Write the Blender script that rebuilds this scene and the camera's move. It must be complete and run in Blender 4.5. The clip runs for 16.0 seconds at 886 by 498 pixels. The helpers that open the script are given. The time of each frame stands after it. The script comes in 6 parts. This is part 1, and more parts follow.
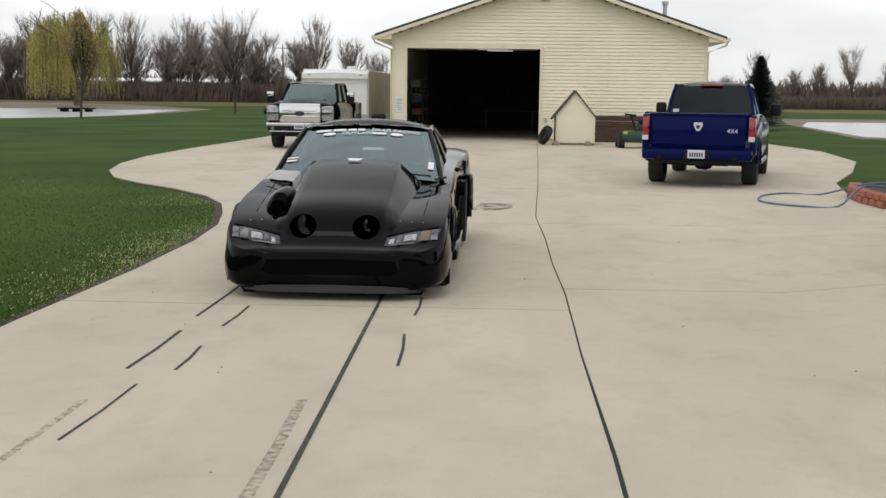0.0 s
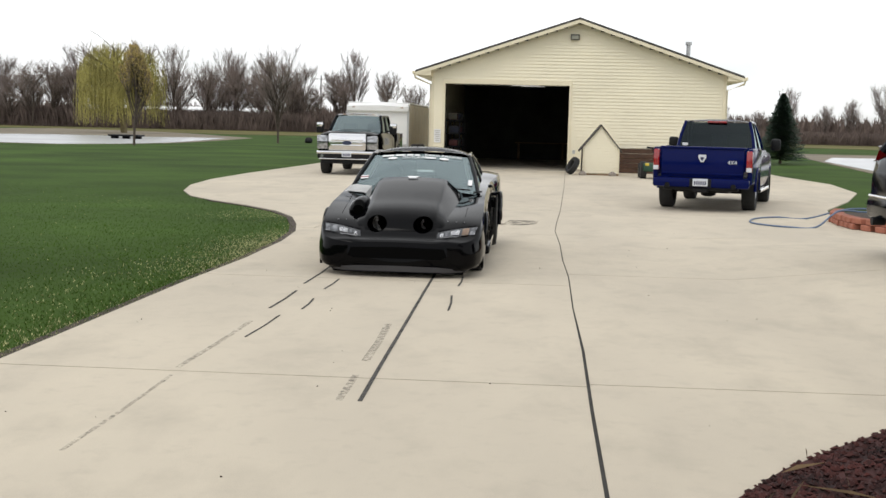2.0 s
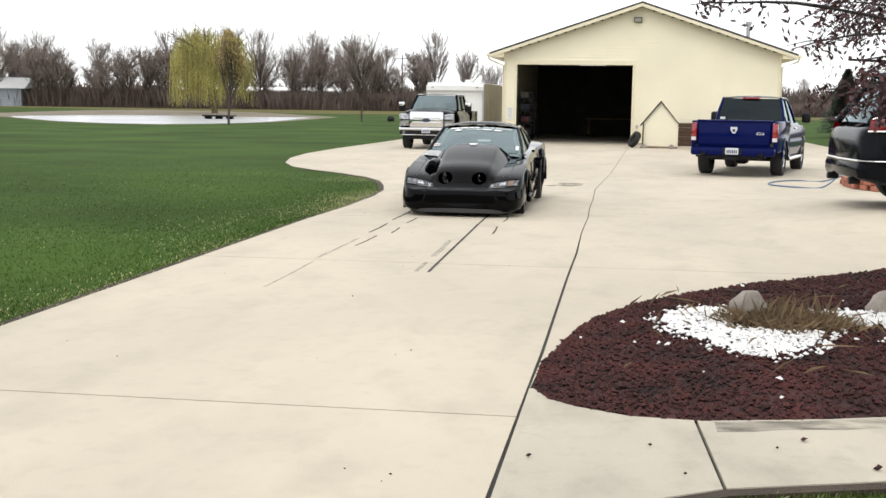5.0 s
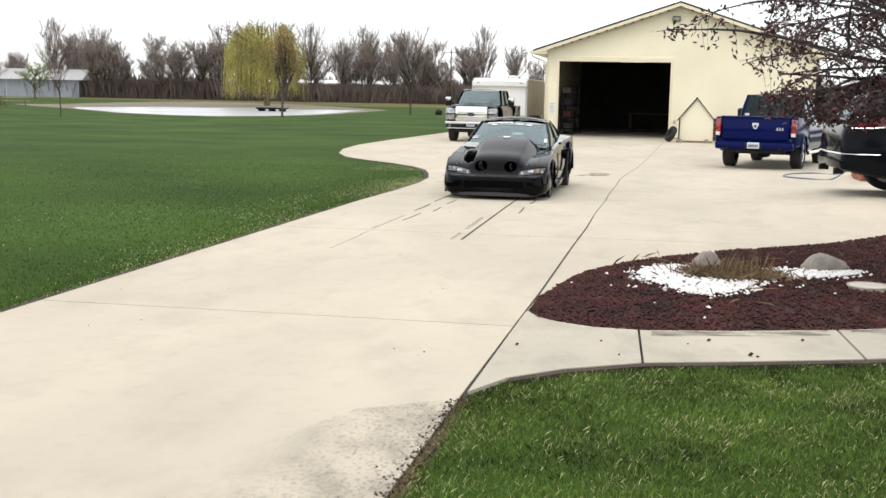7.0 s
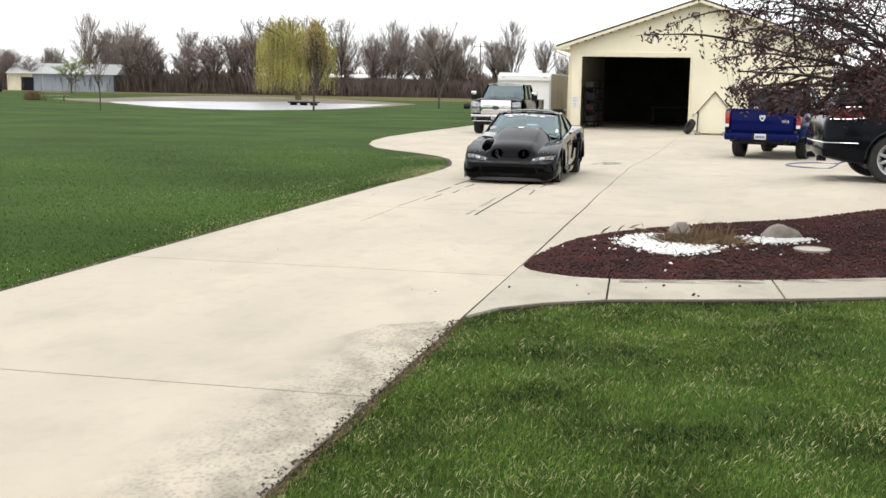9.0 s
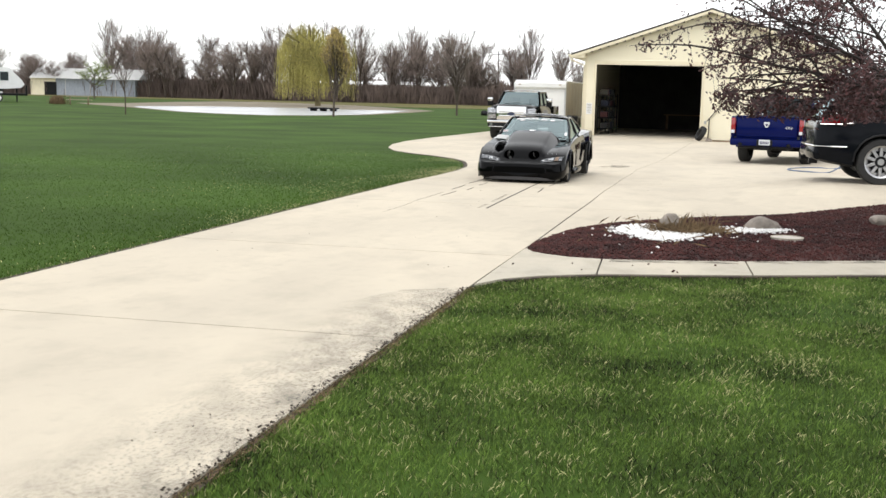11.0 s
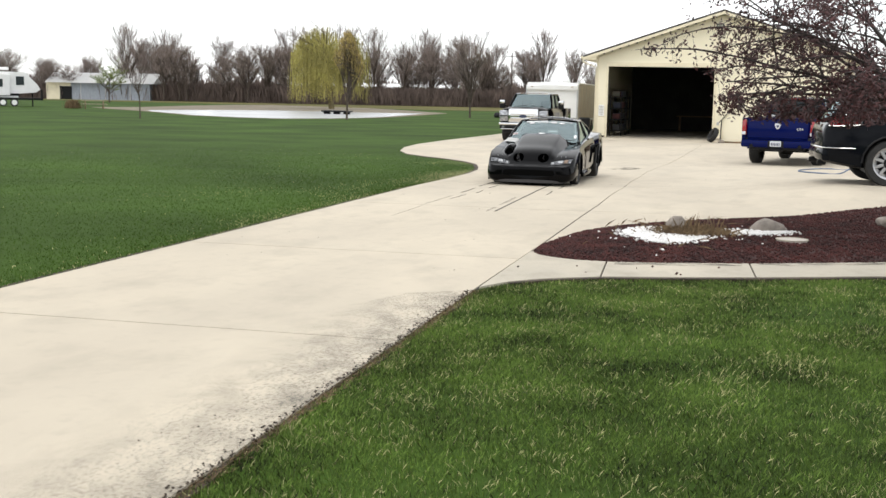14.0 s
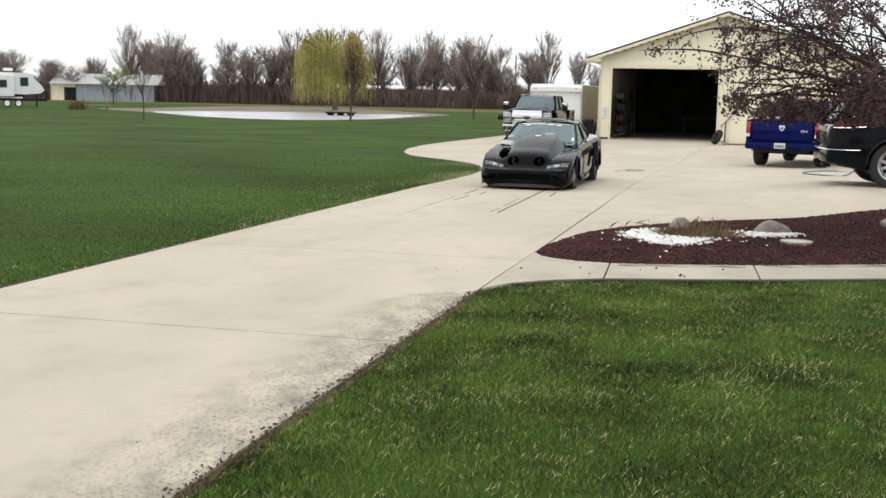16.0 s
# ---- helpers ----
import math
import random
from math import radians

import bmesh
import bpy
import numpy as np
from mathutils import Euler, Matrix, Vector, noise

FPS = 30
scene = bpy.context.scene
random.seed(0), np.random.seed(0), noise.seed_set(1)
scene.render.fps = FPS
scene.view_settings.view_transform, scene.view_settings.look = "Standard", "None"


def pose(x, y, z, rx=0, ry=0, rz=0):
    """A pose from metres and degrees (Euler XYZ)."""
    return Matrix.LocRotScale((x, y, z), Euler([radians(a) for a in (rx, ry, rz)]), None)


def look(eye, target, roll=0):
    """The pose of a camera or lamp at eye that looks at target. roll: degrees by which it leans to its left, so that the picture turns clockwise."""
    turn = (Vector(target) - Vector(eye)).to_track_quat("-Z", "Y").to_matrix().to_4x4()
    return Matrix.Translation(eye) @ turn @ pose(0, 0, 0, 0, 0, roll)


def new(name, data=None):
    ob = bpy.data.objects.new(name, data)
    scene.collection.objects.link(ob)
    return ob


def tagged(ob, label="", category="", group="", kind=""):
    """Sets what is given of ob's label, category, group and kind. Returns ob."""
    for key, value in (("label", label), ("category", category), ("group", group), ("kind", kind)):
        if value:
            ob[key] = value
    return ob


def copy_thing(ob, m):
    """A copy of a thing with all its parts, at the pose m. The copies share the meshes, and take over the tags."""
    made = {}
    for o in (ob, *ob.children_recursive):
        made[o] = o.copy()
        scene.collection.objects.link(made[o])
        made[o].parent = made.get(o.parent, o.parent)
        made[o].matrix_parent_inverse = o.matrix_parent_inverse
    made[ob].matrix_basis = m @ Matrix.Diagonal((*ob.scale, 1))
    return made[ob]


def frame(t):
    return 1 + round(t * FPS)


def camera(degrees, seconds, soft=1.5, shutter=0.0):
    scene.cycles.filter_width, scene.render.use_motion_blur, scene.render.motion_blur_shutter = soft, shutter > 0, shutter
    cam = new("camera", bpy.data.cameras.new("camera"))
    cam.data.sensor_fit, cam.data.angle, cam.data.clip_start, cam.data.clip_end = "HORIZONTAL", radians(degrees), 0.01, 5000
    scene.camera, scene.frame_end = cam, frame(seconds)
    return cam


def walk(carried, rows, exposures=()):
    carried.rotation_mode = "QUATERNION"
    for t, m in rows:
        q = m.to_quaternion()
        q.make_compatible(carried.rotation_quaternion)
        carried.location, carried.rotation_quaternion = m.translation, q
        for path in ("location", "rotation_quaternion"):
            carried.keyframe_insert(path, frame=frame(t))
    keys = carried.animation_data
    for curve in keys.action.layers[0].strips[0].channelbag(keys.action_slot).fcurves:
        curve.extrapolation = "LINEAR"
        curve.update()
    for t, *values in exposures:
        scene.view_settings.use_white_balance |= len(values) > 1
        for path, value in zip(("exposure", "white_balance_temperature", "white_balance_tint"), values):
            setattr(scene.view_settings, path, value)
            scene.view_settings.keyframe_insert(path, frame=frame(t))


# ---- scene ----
from mathutils.bvhtree import BVHTree

cam = camera(42.6, 16.0)
PATH = [
    (0, (0.474, -0.728, 1.391), (0.358, 1.251, 1.124), 0.7),
    (0.5, (0.477, -1.452, 1.401), (0.35, 0.53, 1.168), 0.9),
    (1, (0.506, -2.19, 1.409), (0.365, -0.208, 1.182), 1.3),
    (1.5, (0.541, -2.929, 1.42), (0.386, -0.948, 1.196), 1.3),
    (2, (0.62, -3.677, 1.417), (0.446, -1.696, 1.203), 1.4),
    (2.5, (0.733, -4.405, 1.418), (0.529, -2.426, 1.22), 1.0),
    (3, (0.881, -5.093, 1.422), (0.647, -3.116, 1.225), 0.6),
    (3.5, (1.01, -5.722, 1.432), (0.751, -3.752, 1.207), 0.4),
    (4, (1.13, -6.322, 1.434), (0.851, -4.357, 1.183), 0.4),
    (6.5, (1.758, -9.243, 1.492), (1.384, -7.295, 1.233), 1.2),
    (7, (1.912, -9.771, 1.516), (1.516, -7.829, 1.248), 1.1),
    (7.5, (2.064, -10.273, 1.533), (1.651, -8.336, 1.26), 0.9),
    (8, (2.212, -10.737, 1.541), (1.781, -8.803, 1.267), 0.5),
    (8.5, (2.341, -11.152, 1.535), (1.903, -9.221, 1.256), 0.8),
    (11, (2.795, -12.837, 1.477), (2.319, -10.913, 1.21), 1.4),
    (11.5, (2.865, -12.978, 1.488), (2.378, -11.056, 1.223), 1.5),
    (12, (2.897, -12.994, 1.499), (2.404, -11.074, 1.235), 1.5),
    (12.5, (2.907, -12.96, 1.506), (2.408, -11.042, 1.241), 1.1),
    (13, (2.903, -12.941, 1.508), (2.404, -11.022, 1.242), 1.2),
    (13.5, (2.898, -12.936, 1.508), (2.398, -11.017, 1.244), 1.1),
    (14, (2.899, -12.941, 1.507), (2.398, -11.022, 1.243), 1.1),
    (14.5, (2.903, -12.946, 1.505), (2.401, -11.028, 1.241), 1.1),
    (15, (2.899, -12.938, 1.503), (2.397, -11.02, 1.238), 1.3),
    (15.5, (2.898, -12.919, 1.499), (2.394, -11.002, 1.235), 1.3),
    (16, (2.896, -12.895, 1.495), (2.389, -10.978, 1.234), 1.2),
]
EXPOSURES = [(0.0, -0.46), (1.5, -0.25), (3.5, 0.07), (7.0, 0.24), (8.5, 0.22), (11.0, 0.31), (12.5, 0.28), (14.5, 0.14), (16.0, 0.0)]
walk(cam, [(t, look(eye, target, roll)) for t, eye, target, roll in PATH], EXPOSURES)

# ---- world and sun ----
world = bpy.data.worlds.new("world")
scene.world = world
world.use_nodes = True
wn, wl = world.node_tree.nodes, world.node_tree.links
wn.clear()
w_out = wn.new("ShaderNodeOutputWorld")
w_bg = wn.new("ShaderNodeBackground")
w_sky = wn.new("ShaderNodeTexSky")
w_sky.sky_type, w_sky.sun_disc = "NISHITA", False
w_sky.sun_elevation, w_sky.sun_rotation = radians(50), radians(200)
w_gain = wn.new("ShaderNodeMix")
w_gain.data_type, w_gain.blend_type = "RGBA", "MULTIPLY"
w_gain.inputs[0].default_value = 1.0
w_gain.inputs[7].default_value = (0.095, 0.095, 0.095, 1)
w_co = wn.new("ShaderNodeTexCoord")
w_map = wn.new("ShaderNodeMapping")
w_map.inputs["Scale"].default_value = (1.2, 1.2, 4.0)
w_noise = wn.new("ShaderNodeTexNoise")
w_noise.inputs["Scale"].default_value, w_noise.inputs["Detail"].default_value = 1.6, 5.0
w_ramp = wn.new("ShaderNodeValToRGB")
w_ramp.color_ramp.elements[0].position, w_ramp.color_ramp.elements[1].position = 0.30, 0.52
w_ramp.color_ramp.elements[0].color = (0.45, 0.45, 0.45, 1)
w_ramp.color_ramp.elements[1].color = (0.97, 0.97, 0.97, 1)
w_mix = wn.new("ShaderNodeMix")
w_mix.data_type = "RGBA"
w_mix.inputs[7].default_value = (1.48, 1.50, 1.52, 1)
wl.new(w_co.outputs["Generated"], w_map.inputs["Vector"])
wl.new(w_map.outputs[0], w_noise.inputs["Vector"])
wl.new(w_noise.outputs["Fac"], w_ramp.inputs["Fac"])
wl.new(w_ramp.outputs["Color"], w_mix.inputs[0])
wl.new(w_sky.outputs["Color"], w_gain.inputs[6])
wl.new(w_gain.outputs[2], w_mix.inputs[6])
wl.new(w_mix.outputs[2], w_bg.inputs["Color"])
w_bg.inputs["Strength"].default_value = 0.95
wl.new(w_bg.outputs[0], w_out.inputs["Surface"])

sun_data = bpy.data.lights.new("sun", "SUN")
sun_data.energy, sun_data.angle, sun_data.color = 0.7, radians(25), (1.0, 0.96, 0.9)
sun = new("sun", sun_data)
sun.matrix_world = look((0, 0, 30), (6, 18, 0))


# ---- materials ----
def mat(name, color, rough=0.6, metal=0.0, vary=0.12, scale=3.0, fine=60.0, bump=0.0, bump_scale=80.0, coat=0.0,
        tint=None, spec=0.5, islands=0.0):
    """A surface whose colour varies at two scales, with fine relief."""
    m = bpy.data.materials.new(name)
    m.use_nodes = True
    n, l = m.node_tree.nodes, m.node_tree.links
    b = n["Principled BSDF"]
    b.inputs["Roughness"].default_value, b.inputs["Metallic"].default_value = rough, metal
    b.inputs["Specular IOR Level"].default_value = spec
    b.inputs["Coat Weight"].default_value, b.inputs["Coat Roughness"].default_value = coat, 0.03
    co = n.new("ShaderNodeTexCoord")
    big, small = n.new("ShaderNodeTexNoise"), n.new("ShaderNodeTexNoise")
    for tex, s, d in ((big, scale, 4.0), (small, fine, 3.0)):
        tex.inputs["Scale"].default_value, tex.inputs["Detail"].default_value = s, d
        l.new(co.outputs["Object"], tex.inputs["Vector"])
    ramp = n.new("ShaderNodeMix")
    ramp.data_type = "RGBA"
    dark = tint or tuple(c * (1 - 2.2 * vary) for c in color)
    light = tuple(min(1, c * (1 + 1.4 * vary)) for c in color)
    ramp.inputs[6].default_value, ramp.inputs[7].default_value = (*dark, 1), (*light, 1)
    add = n.new("ShaderNodeMath")
    add.operation = "MULTIPLY_ADD"
    add.inputs[1].default_value, add.use_clamp = 0.45, True
    half = n.new("ShaderNodeMath")
    half.operation = "MULTIPLY_ADD"
    half.inputs[1].default_value, half.inputs[2].default_value = 1.7, -0.55
    l.new(big.outputs["Fac"], half.inputs[0])
    l.new(small.outputs["Fac"], add.inputs[0])
    l.new(half.outputs[0], add.inputs[2])
    last = add.outputs[0]
    if islands:
        geo, isl = n.new("ShaderNodeNewGeometry"), n.new("ShaderNodeMath")
        isl.operation, isl.use_clamp = "MULTIPLY_ADD", True
        isl.inputs[1].default_value = islands
        shift = n.new("ShaderNodeMath")
        shift.operation = "SUBTRACT"
        shift.inputs[1].default_value = islands / 2
        l.new(geo.outputs["Random Per Island"], isl.inputs[0])
        l.new(last, shift.inputs[0])
        l.new(shift.outputs[0], isl.inputs[2])
        last = isl.outputs[0]
    l.new(last, ramp.inputs[0])
    l.new(ramp.outputs[2], b.inputs["Base Color"])
    if bump:
        bt, bn = n.new("ShaderNodeTexNoise"), n.new("ShaderNodeBump")
        bt.inputs["Scale"].default_value, bt.inputs["Detail"].default_value = bump_scale, 4.0
        bn.inputs["Strength"].default_value, bn.inputs["Distance"].default_value = bump, 0.01
        l.new(co.outputs["Object"], bt.inputs["Vector"])
        l.new(bt.outputs["Fac"], bn.inputs["Height"])
        l.new(bn.outputs["Normal"], b.inputs["Normal"])
    return m


def glass(name, color, ior=1.45):
    """A tinted pane: see-through with a sharp reflection."""
    m = bpy.data.materials.new(name)
    m.use_nodes = True
    n, l = m.node_tree.nodes, m.node_tree.links
    n.remove(n["Principled BSDF"])
    clear, gloss, mix = n.new("ShaderNodeBsdfTransparent"), n.new("ShaderNodeBsdfGlossy"), n.new("ShaderNodeMixShader")
    clear.inputs["Color"].default_value = (*color, 1)
    gloss.inputs["Roughness"].default_value = 0.03
    # a bluish sky's reflection is put into the gloss colour; the sky is neutral
    gloss.inputs["Color"].default_value = (0.80, 0.97, 1.0, 1)
    fres = n.new("ShaderNodeFresnel")
    fres.inputs["IOR"].default_value = ior
    l.new(fres.outputs[0], mix.inputs[0])
    l.new(clear.outputs[0], mix.inputs[1])
    l.new(gloss.outputs[0], mix.inputs[2])
    l.new(mix.outputs[0], n["Material Output"].inputs["Surface"])
    return m


def glow(name, color, strength):
    m = bpy.data.materials.new(name)
    m.use_nodes = True
    b = m.node_tree.nodes["Principled BSDF"]
    b.inputs["Base Color"].default_value = (*color, 1)
    b.inputs["Emission Color"].default_value, b.inputs["Emission Strength"].default_value = (*color, 1), strength
    return m


def concrete(name, pale, dark, grime):
    """Broom-finished slab: broad cloudy weathering drawn out along the drive, mottling, and fine sandy speckle."""
    m = bpy.data.materials.new(name)
    m.use_nodes = True
    n, l = m.node_tree.nodes, m.node_tree.links
    b = n["Principled BSDF"]
    b.inputs["Roughness"].default_value, b.inputs["Specular IOR Level"].default_value = 0.88, 0.3
    co = n.new("ShaderNodeTexCoord")
    col = None
    for scale, stretch, detail, lo, hi, amount, shade in (
            (0.55, (1.0, 0.45, 1.0), 5.0, 0.36, 0.66, 1.0, pale), (1.9, (1.0, 0.6, 1.0), 6.0, 0.50, 0.74, 0.55, grime),
            (7.0, (1.0, 1.0, 1.0), 6.0, 0.54, 0.80, 0.40, grime), (150.0, (1.0, 1.0, 1.0), 2.0, 0.56, 0.74, 0.38, grime)):
        mp, tex, rng_node, mix = n.new("ShaderNodeMapping"), n.new("ShaderNodeTexNoise"), n.new("ShaderNodeMapRange"), n.new("ShaderNodeMix")
        mp.inputs["Scale"].default_value = stretch
        tex.inputs["Scale"].default_value, tex.inputs["Detail"].default_value, tex.inputs["Roughness"].default_value = scale, detail, 0.6
        rng_node.inputs[1].default_value, rng_node.inputs[2].default_value, rng_node.inputs[4].default_value = lo, hi, amount
        mix.data_type = "RGBA"
        l.new(co.outputs["Object"], mp.inputs[0])
        l.new(mp.outputs[0], tex.inputs["Vector"])
        l.new(tex.outputs["Fac"], rng_node.inputs[0])
        l.new(rng_node.outputs[0], mix.inputs[0])
        mix.inputs[7].default_value = (*shade, 1)
        if col is None:
            mix.inputs[6].default_value = (*dark, 1)
        else:
            l.new(col, mix.inputs[6])
        col = mix.outputs[2]
    l.new(col, b.inputs["Base Color"])
    bt, bn = n.new("ShaderNodeTexNoise"), n.new("ShaderNodeBump")
    bt.inputs["Scale"].default_value, bt.inputs["Detail"].default_value = 130.0, 4.0
    bn.inputs["Strength"].default_value, bn.inputs["Distance"].default_value = 0.3, 0.008
    l.new(co.outputs["Object"], bt.inputs["Vector"])
    l.new(bt.outputs["Fac"], bn.inputs["Height"])
    l.new(bn.outputs["Normal"], b.inputs["Normal"])
    return m


M_CONC = concrete("concrete", (0.555, 0.49, 0.385), (0.475, 0.42, 0.335), (0.36, 0.32, 0.255))
M_CONC_OLD = concrete("concrete weathered", (0.50, 0.45, 0.36), (0.40, 0.365, 0.30), (0.25, 0.225, 0.18))
M_FILL = mat("joint filler", (0.03, 0.028, 0.025), 0.9, vary=0.3, scale=6)
M_TURF = mat("turf", (0.041, 0.078, 0.011), 0.95, vary=0.28, scale=0.22, fine=5.0, bump=0.2, bump_scale=40, spec=0.1)
M_BLADE = mat("grass blades", (0.098, 0.154, 0.027), 0.7, vary=0.45, scale=1.5, fine=7.0, spec=0.25, islands=0.85)
# as M_BLADE but darker and less varied, for the far lawn
M_FARLAWN = mat("far lawn blades", (0.054, 0.102, 0.014), 0.8, vary=0.20, scale=0.3, fine=3.0, spec=0.15, islands=0.2)
M_DRY = mat("dry blades", (0.46, 0.44, 0.22), 0.8, vary=0.2, scale=2.0, spec=0.2, islands=0.6)
M_SOIL = mat("soil", (0.052, 0.036, 0.025), 0.95, vary=0.3, scale=4, bump=0.8, bump_scale=50)
M_FIELD = mat("dormant field", (0.13, 0.12, 0.045), 0.95, vary=0.25, scale=0.05, fine=0.8, spec=0.1)
M_BANK = mat("muddy bank", (0.175, 0.145, 0.10), 0.95, vary=0.2, scale=0.2, fine=2.0)
# pale base colour: much of the sky's reflection is painted into the water
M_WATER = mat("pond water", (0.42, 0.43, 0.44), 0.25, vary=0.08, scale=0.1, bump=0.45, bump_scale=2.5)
M_SIDING = mat("cream vinyl siding", (0.82, 0.76, 0.585), 0.55, vary=0.03, scale=0.6, fine=14, bump=0.06, bump_scale=60)
M_TRIM = mat("cream trim", (0.76, 0.69, 0.51), 0.5, vary=0.04, scale=1.5)
M_ROOF = mat("dark shingles", (0.06, 0.055, 0.05), 0.9, vary=0.25, scale=3, bump=0.5, bump_scale=30)
# inner garage walls and ceiling: the room's shade is put into this colour
M_DARK = mat("shade-dark wall lining", (0.05, 0.047, 0.045), 0.9, vary=0.2, scale=1.5)
M_METAL = mat("galvanised metal", (0.5, 0.5, 0.5), 0.4, 0.8, vary=0.1, scale=6)
M_BLACK = mat("black plastic", (0.008, 0.008, 0.009), 0.5, vary=0.15, scale=8, spec=0.2)
M_RUBBER = mat("tyre rubber", (0.018, 0.018, 0.018), 0.85, vary=0.2, scale=10, bump=0.4, bump_scale=60)
M_CHROME = mat("chrome", (0.72, 0.72, 0.73), 0.12, 1.0, vary=0.02, scale=5)
M_ALLOY = mat("alloy wheel", (0.45, 0.45, 0.46), 0.3, 0.9, vary=0.06, scale=5)
M_PAINT_K = mat("black car paint", (0.0015, 0.0015, 0.002), 0.05, vary=0.1, scale=2, spec=0.10)
M_PAINT_B = mat("deep blue car paint", (0.002, 0.006, 0.066), 0.12, 0.0, vary=0.05, scale=2, spec=0.10)
M_PAINT_D = mat("charcoal car paint", (0.004, 0.005, 0.007), 0.12, 0.0, vary=0.08, scale=2, spec=0.09)
M_WHITE = mat("white paint", (0.78, 0.78, 0.77), 0.4, vary=0.04, scale=1.5)
M_DECAL = mat("white vinyl lettering", (0.8, 0.8, 0.8), 0.5, vary=0.03, scale=5)
M_GLASS = glass("windscreen glass", (0.42, 0.52, 0.50), 2.5)
M_TINT = glass("tinted glass", (0.06, 0.065, 0.07))
M_LENS = mat("clear lamp lens", (0.42, 0.43, 0.45), 0.08, 0.6, vary=0.25, scale=16, coat=1.0, tint=(0.03, 0.03, 0.035))
M_AMBER = mat("amber reflector", (0.40, 0.28, 0.20), 0.15, vary=0.15, scale=12, coat=1.0)
M_RED = mat("red lamp lens", (0.27, 0.006, 0.010), 0.15, vary=0.15, scale=9, coat=1.0)
M_PLATE = mat("number plate white", (0.62, 0.64, 0.68), 0.5, vary=0.05, scale=6)
M_INK = mat("plate marks", (0.03, 0.035, 0.09), 0.6, vary=0.1, scale=9)
M_SEAT = mat("seat cloth", (0.02, 0.02, 0.022), 0.9, vary=0.2, scale=9)
M_HOSE = mat("garden hose", (0.10, 0.15, 0.24), 0.5, vary=0.12, scale=5)
M_BARK = mat("bark", (0.085, 0.066, 0.052), 0.95, vary=0.25, scale=3, fine=20, bump=0.5, bump_scale=30)
M_CRABBARK = mat("dark crabapple bark", (0.035, 0.026, 0.024), 0.9, vary=0.25, scale=6, bump=0.4, bump_scale=40)
M_TWIG = mat("bare twigs", (0.25, 0.20, 0.178), 0.95, vary=0.25, scale=0.6, islands=0.4)
M_SCRUB = mat("winter scrub", (0.15, 0.112, 0.095), 0.95, vary=0.25, scale=0.25, fine=2.0, islands=0.3)
M_WILLOW = mat("willow catkins", (0.37, 0.335, 0.10), 0.8, vary=0.25, scale=0.4, islands=0.6)
M_PEAR = mat("budding twigs", (0.42, 0.32, 0.11), 0.9, vary=0.25, scale=0.8, islands=0.5)
M_NEEDLE = mat("spruce needles", (0.045, 0.078, 0.052), 0.9, vary=0.3, scale=2, islands=0.6)
M_CRAB = mat("crabapple leaves", (0.052, 0.013, 0.012), 0.6, vary=0.3, scale=1.5, islands=0.7)
M_LAVA = mat("red lava mulch", (0.049, 0.012, 0.0095), 0.95, vary=0.35, scale=2.5, fine=30, islands=0.6)
M_MARBLE = mat("white marble chips", (0.78, 0.77, 0.75), 0.7, vary=0.12, scale=5, islands=0.4)
M_ROCK = mat("fieldstone", (0.27, 0.235, 0.20), 0.9, vary=0.25, scale=5, fine=30, bump=0.7, bump_scale=25)
M_BRICK = mat("red landscape block", (0.33, 0.12, 0.075), 0.9, vary=0.2, scale=4, fine=40, bump=0.6, bump_scale=60, islands=0.5)
M_STRAW = mat("dead ornamental grass", (0.17, 0.115, 0.06), 0.9, vary=0.25, scale=3, islands=0.7)
M_WOOD = mat("weathered wood", (0.22, 0.15, 0.09), 0.85, vary=0.2, scale=4, fine=30)
M_GREENM = mat("green mower paint", (0.012, 0.055, 0.03), 0.4, vary=0.12, scale=4)
M_YELLOW = mat("yellow plastic", (0.6, 0.45, 0.05), 0.5, vary=0.1, scale=4)


# ---- mesh helpers ----
def ramp(v, a, b):
    return min(1.0, max(0.0, (v - a) / (b - a)))


def gz(x, y):
    """Height of the ground: it falls a little towards the garage, and rises to the apron on the house's side."""
    fall = -0.03 * ramp(y, 6, 9) - 0.16 * ramp(y, 9, 20) - 0.03 * ramp(y, 20, 45)
    return fall + 0.2 * ramp(x, 2.5, 4.5) * ramp(y, 3, 6) * (1 - ramp(y, 9, 14))


def link_mesh(name, bm, material, smooth=False):
    me = bpy.data.meshes.new(name)
    bm.normal_update()
    bm.to_mesh(me)
    bm.free()
    for m in (material if isinstance(material, (list, tuple)) else [material]):
        me.materials.append(m)
    if smooth:
        me.shade_smooth()
        me.set_sharp_from_angle(angle=radians(38))
    return new(name, me)


SHAPE = [Matrix()]


def part(name, bm, material, parent, label="", smooth=False):
    if SHAPE[0] != Matrix():
        bmesh.ops.transform(bm, matrix=SHAPE[0], verts=bm.verts)
    ob = link_mesh(name, bm, material, smooth)
    ob.parent = parent
    if label:
        ob["label"] = label
    return ob


def thing(name, label, category, m=None, group="", kind=""):
    ob = new(name)
    ob.matrix_basis = m or Matrix()
    return tagged(ob, label, category, group, kind)


def box(cx, cy, cz, sx, sy, sz, bevel=0.0, bm=None, m=None, seg=2):
    one = bmesh.new()
    bmesh.ops.create_cube(one, size=1)
    bmesh.ops.scale(one, vec=(sx, sy, sz), verts=one.verts)
    if bevel:
        bmesh.ops.bevel(one, geom=one.edges[:], offset=bevel, segments=seg, profile=0.5, affect="EDGES")
    bmesh.ops.translate(one, vec=(cx, cy, cz), verts=one.verts)
    if m is not None:
        bmesh.ops.transform(one, matrix=m, verts=one.verts)
    return merge(bm, one)


